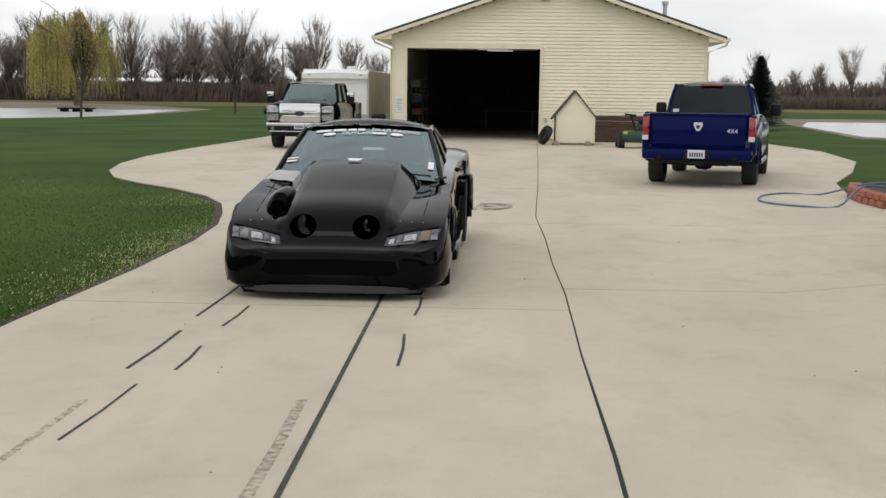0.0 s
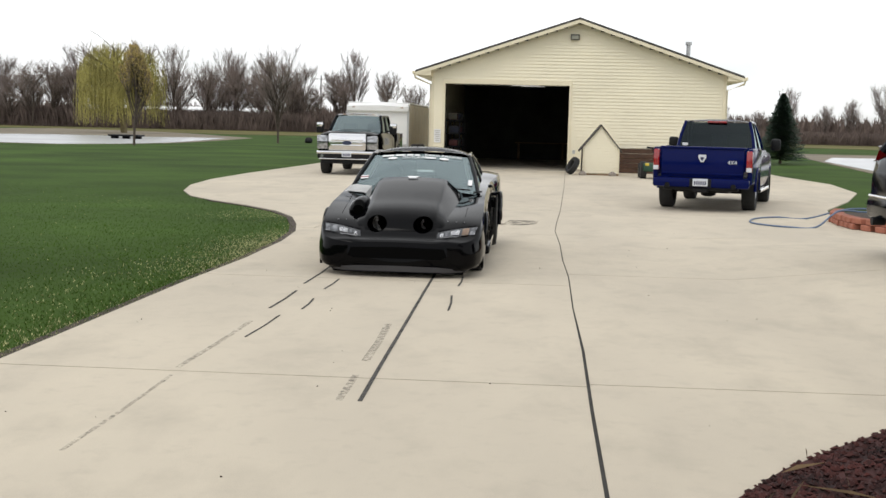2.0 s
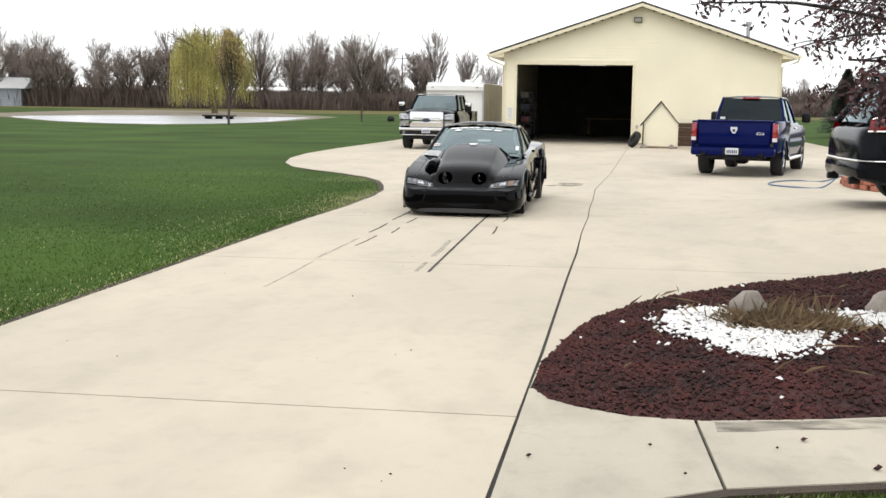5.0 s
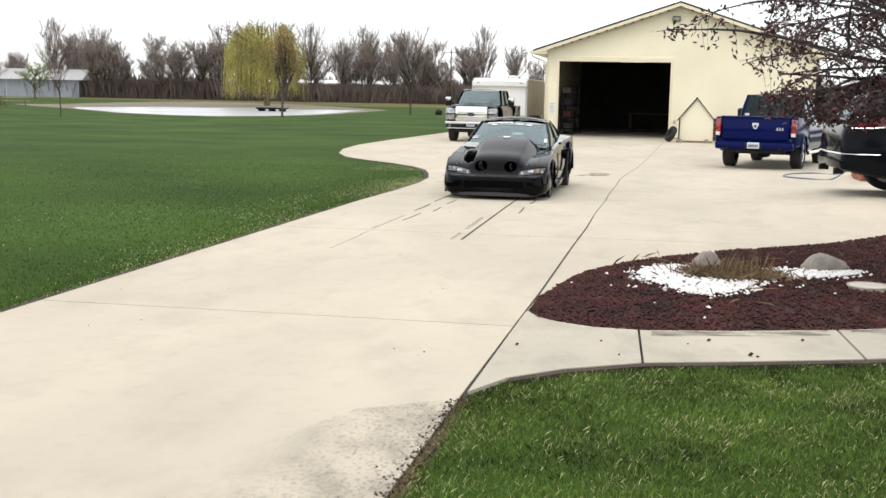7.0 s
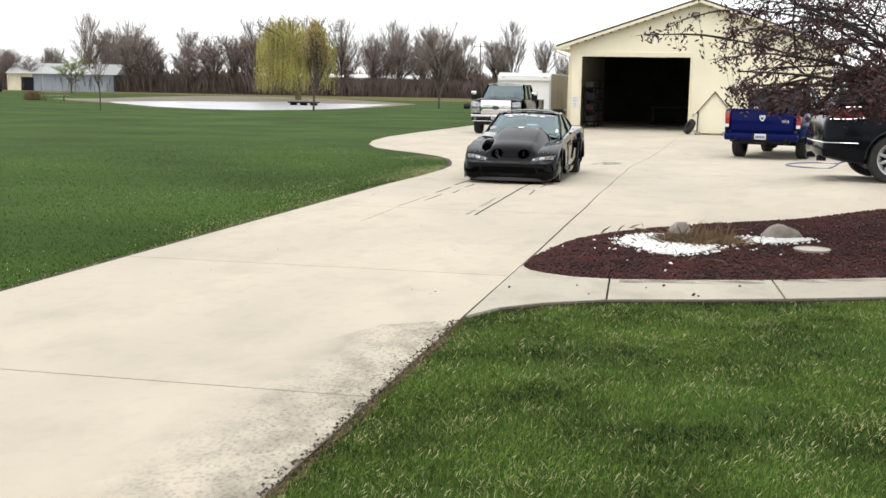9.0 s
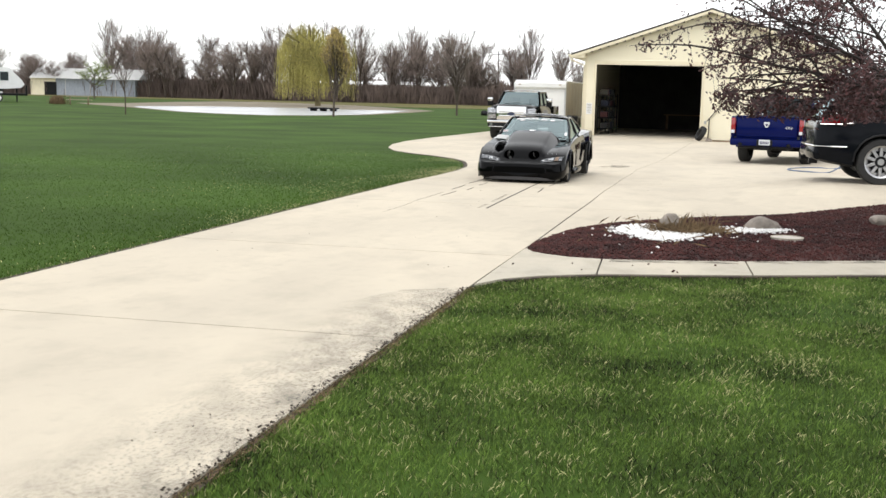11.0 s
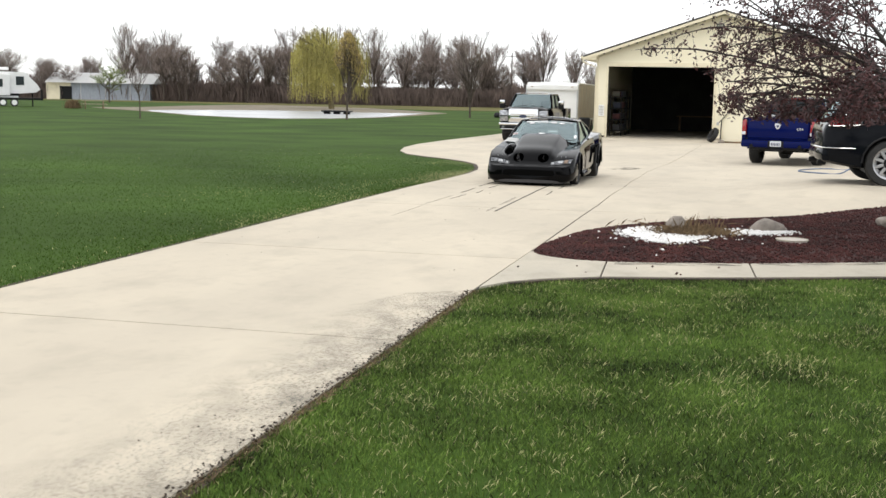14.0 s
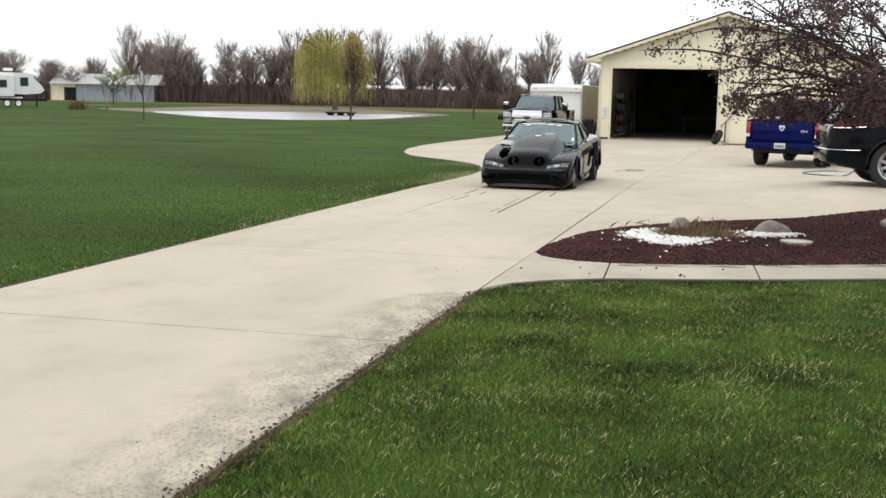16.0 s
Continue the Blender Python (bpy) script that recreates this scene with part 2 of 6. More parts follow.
def merge(bm, one):
    if bm is None:
        return one
    me = bpy.data.meshes.new("tmp")
    one.to_mesh(me)
    one.free()
    bm.from_mesh(me)
    bpy.data.meshes.remove(me)
    return bm


def cyl(a, b, r, r2=None, seg=16, bm=None, caps=True):
    a, b = Vector(a), Vector(b)
    one = bmesh.new()
    bmesh.ops.create_cone(one, cap_ends=caps, segments=seg, radius1=r, radius2=r if r2 is None else r2, depth=(b - a).length)
    q = (b - a).to_track_quat("Z", "Y").to_matrix().to_4x4()
    bmesh.ops.transform(one, matrix=Matrix.Translation((a + b) / 2) @ q, verts=one.verts)
    return merge(bm, one)


def tube(points, r, seg=8, bm=None, taper=1.0, closed_ends=True):
    """A round bar along points; taper: the end's radius over the start's."""
    one = bm or bmesh.new()
    pts = [Vector(p) for p in points]
    rings = []
    for i, p in enumerate(pts):
        d = (pts[min(i + 1, len(pts) - 1)] - pts[max(i - 1, 0)]).normalized()
        side = d.cross(Vector((0.03, 0.02, 1)) if abs(d.z) < 0.95 else Vector((1, 0, 0))).normalized()
        up = side.cross(d)
        rr = r * (1 + (taper - 1) * i / max(1, len(pts) - 1))
        rings.append([one.verts.new(p + rr * (math.cos(2 * math.pi * k / seg) * side + math.sin(2 * math.pi * k / seg) * up)) for k in range(seg)])
    for u, v in zip(rings, rings[1:]):
        for k in range(seg):
            one.faces.new((u[k], u[(k + 1) % seg], v[(k + 1) % seg], v[k]))
    if closed_ends and seg > 2:
        one.faces.new(rings[0])
        one.faces.new(rings[-1][::-1])
    return one


def prism(poly, z0, z1, bm=None, fall=False):
    """A slab over the outline poly; fall: it follows the ground."""
    one = bmesh.new()
    if sum(a[0] * b[1] - b[0] * a[1] for a, b in zip(poly, poly[1:] + poly[:1])) < 0:
        poly = poly[::-1]
    lo = [one.verts.new((p[0], p[1], z0)) for p in poly]
    hi = [one.verts.new((p[0], p[1], z1)) for p in poly]
    one.faces.new(hi)
    one.faces.new(lo[::-1])
    for i in range(len(poly)):
        j = (i + 1) % len(poly)
        one.faces.new((lo[i], lo[j], hi[j], hi[i]))
    if fall:
        one.normal_update()
        bmesh.ops.triangulate(one, faces=one.faces[:])
        for px, py in ((0, 3), (0, 6), (0, 9), (0, 14), (0, 20), (0, 45), (2.5, 0), (4.5, 0)):
            bmesh.ops.bisect_plane(one, geom=one.verts[:] + one.edges[:] + one.faces[:], plane_co=(px, py, 0), plane_no=(0, 1, 0) if py else (1, 0, 0))
        for v in one.verts:
            v.co.z += gz(v.co.x, v.co.y)
    return merge(bm, one)


def wall_prism(outline, y0, y1, bm=None):
    """An upright slab: outline in x and z, from y0 to y1."""
    one = prism([(x, -z) for x, z in outline], 0, 1)
    for v in one.verts:
        x, mz, t = v.co
        v.co = (x, y0 + t * (y1 - y0), -mz)
    bmesh.ops.recalc_face_normals(one, faces=one.faces[:])
    return merge(bm, one)


def clip(poly, px, py, nx, ny):
    """The part of poly on the side of the line that (nx, ny) points to."""
    out = []
    for a, b in zip(poly, poly[1:] + poly[:1]):
        da, db = (a[0] - px) * nx + (a[1] - py) * ny, (b[0] - px) * nx + (b[1] - py) * ny
        if da >= 0:
            out.append(a)
        if (da >= 0) != (db >= 0):
            t = da / (da - db)
            out.append((a[0] + t * (b[0] - a[0]), a[1] + t * (b[1] - a[1])))
    return out


def loft(stations, bm=None, caps=True, mirror=True):
    """Skin over half sections [(y, [(x, z), ...])], mirrored in x; sections run from the bottom's middle to the top's."""
    one = bmesh.new()
    rings = []
    for y, half in stations:
        pts = [(x, y, z) for x, z in half]
        if mirror:
            pts += [(-x, y, z) for x, z in half[::-1] if x > 1e-4]
        rings.append([one.verts.new(p) for p in pts])
    for u, v in zip(rings, rings[1:]):
        for k in range(len(u)):
            j = (k + 1) % len(u)
            one.faces.new((u[k], u[j], v[j], v[k]))
    if caps:
        one.faces.new(rings[0])
        one.faces.new(rings[-1][::-1])
    bmesh.ops.recalc_face_normals(one, faces=one.faces[:])
    return merge(bm, one)


def patch(a, b, c, d, bulge=0.0, n=6, thick=0.006, inset=0.0):
    """A curved pane over the corners a, b (low), c, d (high, above b and a)."""
    a, b, c, d = (Vector(p) for p in (a, b, c, d))
    one = bmesh.new()
    nrm = (b - a).cross(d - a).normalized()
    grid = []
    for i in range(n + 1):
        row = []
        for j in range(n + 1):
            u, v = inset + (1 - 2 * inset) * i / n, inset + (1 - 2 * inset) * j / n
            p = (a * (1 - u) + b * u) * (1 - v) + (d * (1 - u) + c * u) * v
            row.append(one.verts.new(p + nrm * bulge * (1 - (2 * u - 1) ** 2) * (0.6 + 0.4 * (1 - (2 * v - 1) ** 2))))
        grid.append(row)
    for i in range(n):
        for j in range(n):
            one.faces.new((grid[i][j], grid[i + 1][j], grid[i + 1][j + 1], grid[i][j + 1]))
    if thick:
        bmesh.ops.solidify(one, geom=one.faces[:], thickness=thick)
    return one


def carve(ob, cutters):
    """Takes the cutters' volumes out of ob for good."""
    made = []
    for bm in cutters:
        bmesh.ops.transform(bm, matrix=SHAPE[0], verts=bm.verts)
        c = link_mesh("cutter", bm, M_BLACK)
        if ob.parent:
            c.matrix_world = Matrix()
        mod = ob.modifiers.new("cut", "BOOLEAN")
        mod.object, mod.operation, mod.solver = c, "DIFFERENCE", "EXACT"
        made.append(c)
    keep_parent, keep = ob.parent, ob.matrix_basis.copy()
    ob.parent, ob.matrix_basis = None, Matrix()
    bpy.context.view_layer.update()
    me = bpy.data.meshes.new_from_object(ob.evaluated_get(bpy.context.evaluated_depsgraph_get()))
    ob.modifiers.clear()
    ob.data = me
    ob.parent, ob.matrix_basis = keep_parent, keep
    for c in made:
        bpy.data.objects.remove(c)
    me.shade_smooth()
    me.set_sharp_from_angle(angle=radians(38))


# ---- ground, driveway, ponds ----
def build_ground():
    far = 3000
    ys = (-far, 3, 6, 9, 14, 20, 45, far)
    bm = bmesh.new()
    rows = [[bm.verts.new((x, y, gz(-9, y) - 0.025)) for x in (-far, -60, 2.5, 4.5, 60, far)] for y in ys]
    for u, v in zip(rows, rows[1:]):
        for k in range(5):
            bm.faces.new((u[k], u[k + 1], v[k + 1], v[k]))
    tagged(link_mesh("ground", bm, M_TURF), "mown green lawn with dry patches", "lawn", kind="structure")
    field = [(-400, 175), (-75, 165), (-40, 140), (-20, 150), (60, 150), (400, 170), (400, 500), (-400, 500)]
    tagged(link_mesh("field", prism(field, -0.26, -0.215), M_FIELD), "dormant olive-brown field beyond the ponds", "field", kind="structure")
    bank = [(-66, 98), (-58, 89), (-50, 81.2), (-39.2, 68.7), (-33.4, 64.9), (-29.5, 64.6), (-27.5, 69), (-26.4, 76), (-26.4, 81), (-27.4, 93), (-29.5, 112), (-34, 120), (-44, 138), (-56, 155), (-72, 172), (-75, 153), (-71, 130), (-65, 107)]
    tagged(link_mesh("pond_bank", prism(bank, -0.26, -0.228), M_BANK), "pale muddy bank round the pond", "bank", kind="structure")
    pond = [(-53, 87), (-49.6, 81.5), (-39, 69.2), (-33.3, 65.4), (-29.7, 65.2), (-27.9, 69), (-26.9, 75), (-27.1, 81), (-28.6, 93), (-31, 107.5), (-36, 102.5), (-42, 105), (-46.5, 102.5), (-50, 98.5), (-52, 92.5)]
    tagged(link_mesh("water", prism(pond, -0.26, -0.218), M_WATER), "still pond water, sky reflection partly painted as its pale grey", "pond", kind="structure")
    bank2 = [(15.5, 50), (19, 78), (22, 100), (60, 110), (90, 80), (60, 40), (24, 40)]
    tagged(link_mesh("pond_bank", prism(bank2, -0.26, -0.228), M_BANK), "pale muddy bank of the second pond", "bank", kind="structure")
    pond2 = [(16.4, 52), (18.6, 72), (22.5, 86), (60, 92), (80, 70), (56, 46), (24, 43)]
    tagged(link_mesh("water", prism(pond2, -0.26, -0.218), M_WATER), "still pond water with the sky's paleness in its colour", "pond", kind="structure")


X_SEAM, X_LEFT = 0.895, -2.53
SEAM = [(0.895, -4.2), (0.91, -1.0), (0.90, 2.0), (0.905, 3.6), (0.88, 5.4), (0.885, 7.4), (0.85, 9.0), (0.845, 11.0), (0.80, 13.4), (0.85, 15.5), (0.94, 18.5), (1.16, 28.0), (1.42, 41.45)]
LEFT_EDGE = [(X_LEFT, 8.2), (-2.62, 10.2), (-2.8, 11.8), (-3.1, 13.2), (-3.5, 14.7), (-4.1, 16.1), (-5.0, 17.5), (-6.1, 18.9), (-7.0, 20.3),
             (-7.7, 22.0), (-8.3, 24.4), (-8.7, 27.5), (-8.85, 32.0), (-8.8, 40.0), (-8.9, 56.0)]
BED_BACK = [(0.93, -1.86), (0.93, -1.3), (1.0, -0.73), (1.08, -0.25), (1.2, 0.2), (1.42, 0.73), (1.68, 1.15), (2.05, 1.6), (2.55, 2.13), (3.1, 2.6), (4.27, 3.7), (5.2, 4.5), (7.0, 5.7), (11.0, 7.2)]
BED_FRONT = [(0.93, -1.86), (1.02, -2.05), (1.16, -2.17), (1.42, -2.29), (1.75, -2.30), (2.33, -2.15), (3.1, -1.88), (4.33, -1.28), (7.0, 0.1), (11.0, 2.0)]
WALK_LOW = [(0.9, -4.2), (1.07, -3.8), (1.34, -3.52), (1.77, -3.24), (2.3, -3.06), (3.05, -2.78), (4.2, -2.26), (7.0, -1.0), (11.0, 0.9)]
LAWN_R = [(9.9, 56.0), (9.9, 42.0), (10.3, 36.0), (9.6, 30.0), (8.2, 25.5), (6.8, 21.8), (6.3, 19.4), (5.9, 17.6), (5.85, 15.8), (6.3, 14.7), (7.5, 13.7), (9.0, 13.2), (11.0, 13.0)]


def split(polys, px, py, nx, ny, gap=0.016):
    out = []
    for p in polys:
        for s in (1, -1):
            q = clip(p, px + s * nx * gap / 2, py + s * ny * gap / 2, s * nx, s * ny)
            if len(q) > 2:
                out.append(q)
    return out


def seam_half(y):
    """The sealed joint is wider by the bed than towards the garage."""
    return 0.010 if y < 5 else 0.006


def build_drive():
    drive = thing("driveway", "pale broom-finished concrete driveway in jointed slabs", "driveway", kind="structure")
    strip = [(X_SEAM - 0.014, -40)] + [(x - seam_half(y), y) for x, y in SEAM] + [(-3.9, 41.45), (-3.9, 56)] + LEFT_EDGE[::-1] + [(X_LEFT, -40)]
    polys = [strip]
    for y in (-14.3, -10.3, -6.3, -2.4, 2.55, 6.7, 12.5, 18.5, 24.5, 30.5, 36.5):
        polys = split(polys, 0, y, -0.02, 1)
    polys = [q for p in polys for q in (split([p], X_LEFT - 0.15, 0, 1, 0) if max(v[1] for v in p) > 14 else [p])]
    right = [(X_SEAM + 0.014, -1.9)] + BED_BACK[1:] + LAWN_R[::-1][0:] + [(7.6, 56.0), (7.6, 41.45)] + [(x + seam_half(y), y) for x, y in SEAM[:0:-1]]
    rp = [right]
    for y in (2.6, 7.6, 12.6, 18.5, 24.5, 30.5, 36.5):
        rp = split(rp, 0, y, -0.03, 1)
    walk_poly = [(X_SEAM + 0.016, -4.16)] + WALK_LOW[1:] + BED_FRONT[::-1] + [(X_SEAM + 0.016, -1.87)]
    wp = [walk_poly]
    for x, y in ((1.74, -2.7), (3.04, -2.3), (4.4, -1.7), (5.8, -1.0), (7.2, -0.4), (8.6, 0.3)):
        wp = split(wp, x, y, 1, 0.06)
    for p in polys + rp:
        part("slab", prism(p, -0.12, 0.0, fall=True), M_CONC, drive)
    for poly, top in ((strip, -0.013), (right, -0.055), (walk_poly, -0.013)):
        part("joint_filler", prism(poly, -0.14, top, fall=True), M_FILL, drive, "dark joint filler")
    seam = [(x - 0.022, y) for x, y in SEAM] + [(x + 0.022, y) for x, y in SEAM[::-1]]
    part("expansion_joint", prism(seam, -0.13, -0.007, fall=True), M_FILL, drive, "black sealed expansion joint")
    path = thing("footpath", "narrow weathered concrete footpath edging the flower bed", "footpath", kind="structure")
    for p in wp:
        part("slab", prism(p, -0.12, 0.008, fall=True), M_CONC_OLD, path)


# ---- garage ----
GY, GX0, GX1, GB, GE, GA, GC = 41.5, -3.95, 7.5, -0.22, 3.70, 5.62, 1.775
DX0, DX1, DZ = -3.4, 1.47, 3.12


def build_garage():
    g = thing("garage", "cream vinyl-sided gable garage with its wide door open", "garage")
    depth = 16.0
    shell = wall_prism([(GX0, GB), (DX0, GB), (DX0, DZ), (DX1, DZ), (DX1, GB), (GX1, GB), (GX1, GE), (GC, GA), (GX0, GE)], GY, GY + 0.15)
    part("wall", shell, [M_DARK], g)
    for x in (GX0, GX1 - 0.15):
        part("wall", box(x + 0.075, GY + 0.15 + depth / 2, (GB + GE) / 2, 0.15, depth, GE - GB - 0.1), M_SIDING, g)
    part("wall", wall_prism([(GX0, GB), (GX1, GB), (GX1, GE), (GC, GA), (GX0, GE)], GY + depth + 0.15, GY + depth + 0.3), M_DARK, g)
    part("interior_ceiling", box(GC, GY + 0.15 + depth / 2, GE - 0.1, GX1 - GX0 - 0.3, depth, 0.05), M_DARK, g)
    part("interior_floor", box(GC, GY + depth / 2, GB + 0.005, GX1 - GX0 - 0.32, depth + 0.2, 0.02), M_CONC_OLD, g)
    for s in (-1, 1):
        w = GC - GX0 + 0.62
        slope = (GA - GE) / (GC - GX0)
        pts = [(GC, GA + 0.02), (GC + s * w, GA + 0.02 - slope * w), (GC + s * w, GA + 0.12 - slope * w), (GC, GA + 0.12)]
        part("roof", wall_prism(pts, GY - 0.42, GY + depth + 0.6), M_ROOF, g, "dark shingled roof slope")
        f = [(GC, GA - 0.10), (GC + s * w, GA - 0.10 - slope * w), (GC + s * w, GA + 0.03 - slope * w), (GC, GA + 0.03)]
        part("fascia", wall_prism(f, GY - 0.45, GY - 0.42), M_TRIM, g)
        e = [(GC + s * (w - 0.62), GA - 0.02 - slope * (w - 0.62)), (GC + s * w, GA - slope * w - 0.02), (GC + s * w, GA - 0.08 - slope * w), (GC + s * (w - 0.62), GA - slope * w - 0.08)]
        part("soffit", wall_prism(e, GY - 0.41, GY + depth + 0.5), M_TRIM, g)
        gx = GC + s * (w + 0.06)
        part("gutter", box(gx, GY + depth / 2, GA - slope * w + 0.02, 0.12, depth + 0.9, 0.12, 0.02), M_TRIM, g)
        wx = GX1 + 0.05 if s > 0 else GX0 - 0.05
        part("downspout", tube([(gx, GY - 0.3, GA - slope * w), (gx - s * 0.05, GY - 0.25, GA - slope * w - 0.18), (wx, GY + 0.1, GA - slope * w - 0.42), (wx, GY + 0.1, GB + 0.1)], 0.04), M_TRIM, g)
    course, n = 0.127, 0
    z = GB + 0.1
    meshes = {}
    while z < GA - 0.12:
        zt = min(z + course, GA - 0.1)
        reach = (GC - GX0) if zt < GE else (GC - GX0) * (GA - zt) / (GA - GE)
        if reach < 0.15:
            break
        spans = [(GC - reach, GC + reach)]
        if z < DZ + 0.1:
            spans = [(GX0 + 0.1, DX0 - 0.1), (DX1 + 0.1, GX1 - 0.1)]
        for a, b in spans:
            bm = bmesh.new()
            vs = [bm.verts.new(p) for p in ((a, GY - 0.034, z), (b, GY - 0.034, z), (b, GY - 0.004, zt), (a, GY - 0.004, zt), (a, GY, z), (b, GY, z), (b, GY, zt), (a, GY, zt))]
            for f in ((0, 1, 2, 3), (0, 4, 5, 1), (1, 5, 6, 2), (3, 2, 6, 7), (0, 3, 7, 4)):
                bm.faces.new([vs[i] for i in f])
            part("siding_board", bm, M_SIDING, g)
        z += course
    for x in (GX0 + 0.045, GX1 - 0.045):
        part("corner_post", box(x, GY - 0.015, (GB + GE) / 2, 0.11, 0.05, GE - GB, 0.008), M_TRIM, g)
    for x in (DX0 - 0.05, DX1 + 0.05):
        part("door_jamb", box(x, GY + 0.04, (GB + DZ) / 2, 0.10, 0.20, DZ - GB, 0.006), M_TRIM, g)
    part("door_head", box((DX0 + DX1) / 2, GY + 0.04, DZ + 0.10, DX1 - DX0 + 0.2, 0.2, 0.20, 0.006), M_TRIM, g)
    part("base_strip", box((DX1 + GX1) / 2 + 0.05, GY - 0.012, GB + 0.05, GX1 - DX1 - 0.1, 0.03, 0.1), M_CONC_OLD, g)
    part("vent_pipe", cyl((6.7, 47.5, 4.0), (6.7, 47.5, 5.25), 0.09, seg=14), M_METAL, g, "galvanised vent pipe")
    part("vent_cap", cyl((6.7, 47.5, 5.22), (6.7, 47.5, 5.36), 0.14, seg=14), M_METAL, g)
    # raised sectional door under the ceiling
    for k in range(6):
        part("door_panel", box((DX0 + DX1) / 2, GY + 0.6 + k * 0.56, DZ + 0.12, DX1 - DX0 - 0.1, 0.54, 0.05, 0.01), M_WHITE, g)
    lamp = thing("floodlight", "bronze box floodlight under the gable peak", "lamp", pose(1.62, GY - 0.1, 5.0))
    part("housing", box(0, 0, 0, 0.34, 0.16, 0.22, 0.02), mat("bronze housing", (0.05, 0.045, 0.035), 0.5), lamp)
    part("lens", box(0, -0.085, -0.01, 0.26, 0.02, 0.14, 0.005), mat("dull lamp glass", (0.25, 0.25, 0.2), 0.2), lamp)
    notice = thing("notice_board", "small white notice sheet with unreadable lines", "sign", pose(-3.68, GY - 0.04, 1.05))
    part("sheet", box(0, 0, 0, 0.26, 0.012, 0.52, 0.003), M_WHITE, notice)
    for k in range(6):
        part("line", box(0, -0.009, 0.2 - 0.075 * k, 0.2 - 0.05 * (k % 2), 0.006, 0.028), mat("faded print", (0.4, 0.38, 0.32), 0.7), notice)
    out = thing("wall_socket", "weatherproof grey wall socket", "socket", pose(1.72, GY - 0.045, 0.55))
    part("cover", box(0, 0, 0, 0.1, 0.05, 0.14, 0.01), M_METAL, out)


build_ground()
build_drive()
build_garage()


# ---- vehicles: all face -y, with the nose at y = 0 ----
def wheel(parent, x, y, r, width, rim_r, spokes, rim_mat, steer=0.0):
    out = 1 if x > 0 else -1
    hub = part("wheel", cyl((-0.5 * width + 0.03, 0, 0), (0.5 * width - 0.05, 0, 0), rim_r * 0.35, seg=20), M_BLACK, parent, smooth=True)
    hub.matrix_basis = pose(x, y, r, 0, 0, steer)
    bm = bmesh.new()
    prof = [(rim_r, -0.5), (rim_r * 1.05, -0.5), (r * 0.95, -0.47), (r, -0.36), (r, 0.36), (r * 0.95, 0.47), (rim_r * 1.05, 0.5), (rim_r, 0.5)]
    rings = []
    for k in range(32):
        a = 2 * math.pi * k / 32
        rings.append([bm.verts.new((w * width, q * math.cos(a), q * math.sin(a))) for q, w in prof])
    for k in range(32):
        u, v = rings[k], rings[(k + 1) % 32]
        for i in range(len(prof)):
            j = (i + 1) % len(prof)
            bm.faces.new((u[i], u[j], v[j], v[i]))
    bmesh.ops.recalc_face_normals(bm, faces=bm.faces[:])
    part("tyre", bm, M_RUBBER, hub, smooth=True)
    face = out * width * 0.36
    bm = cyl((face - out * 0.12, 0, 0), (face - out * 0.10, 0, 0), rim_r * 0.98, seg=28)
    ring = bmesh.new()
    ro = []
    for k in range(28):
        a = 2 * math.pi * k / 28
        ro.append([ring.verts.new((face + out * dx, q * math.cos(a), q * math.sin(a))) for q, dx in ((rim_r * 1.02, 0.02), (rim_r * 0.9, 0.0), (rim_r * 0.88, -0.10))])
    for k in range(28):
        u, v = ro[k], ro[(k + 1) % 28]
        for i in range(2):
            ring.faces.new((u[i], u[i + 1], v[i + 1], v[i]))
    merge(bm, ring)
    part("brake_disc", cyl((face - out * 0.09, 0, 0), (face - out * 0.07, 0, 0), rim_r * 0.7, seg=24), M_BLACK, hub)
    for k in range(spokes):
        a = 2 * math.pi * k / spokes
        box(face - out * 0.02, 0, rim_r * 0.5, 0.035, rim_r * 0.2, rim_r * 0.9, 0.008, bm, Matrix.Rotation(a, 4, "X"), seg=1)
    cyl((face - out * 0.05, 0, 0), (face + out * 0.012, 0, 0), rim_r * 0.2, seg=16, bm=bm)
    part("rim", bm, rim_mat, hub, smooth=True)
    return hub


def sec(w, zb, zm, zs, zf, zh, zc):
    return [(0, zb), (w * 0.86, zb), (w * 0.965, zb + 0.04), (w * 0.995, (zb + zm) / 2), (w, zm), (w * 0.985, zs), (w * 0.93, zf), (w * 0.74, zh), (w * 0.4, zc - 0.25 * (zc - zh)), (0, zc)]


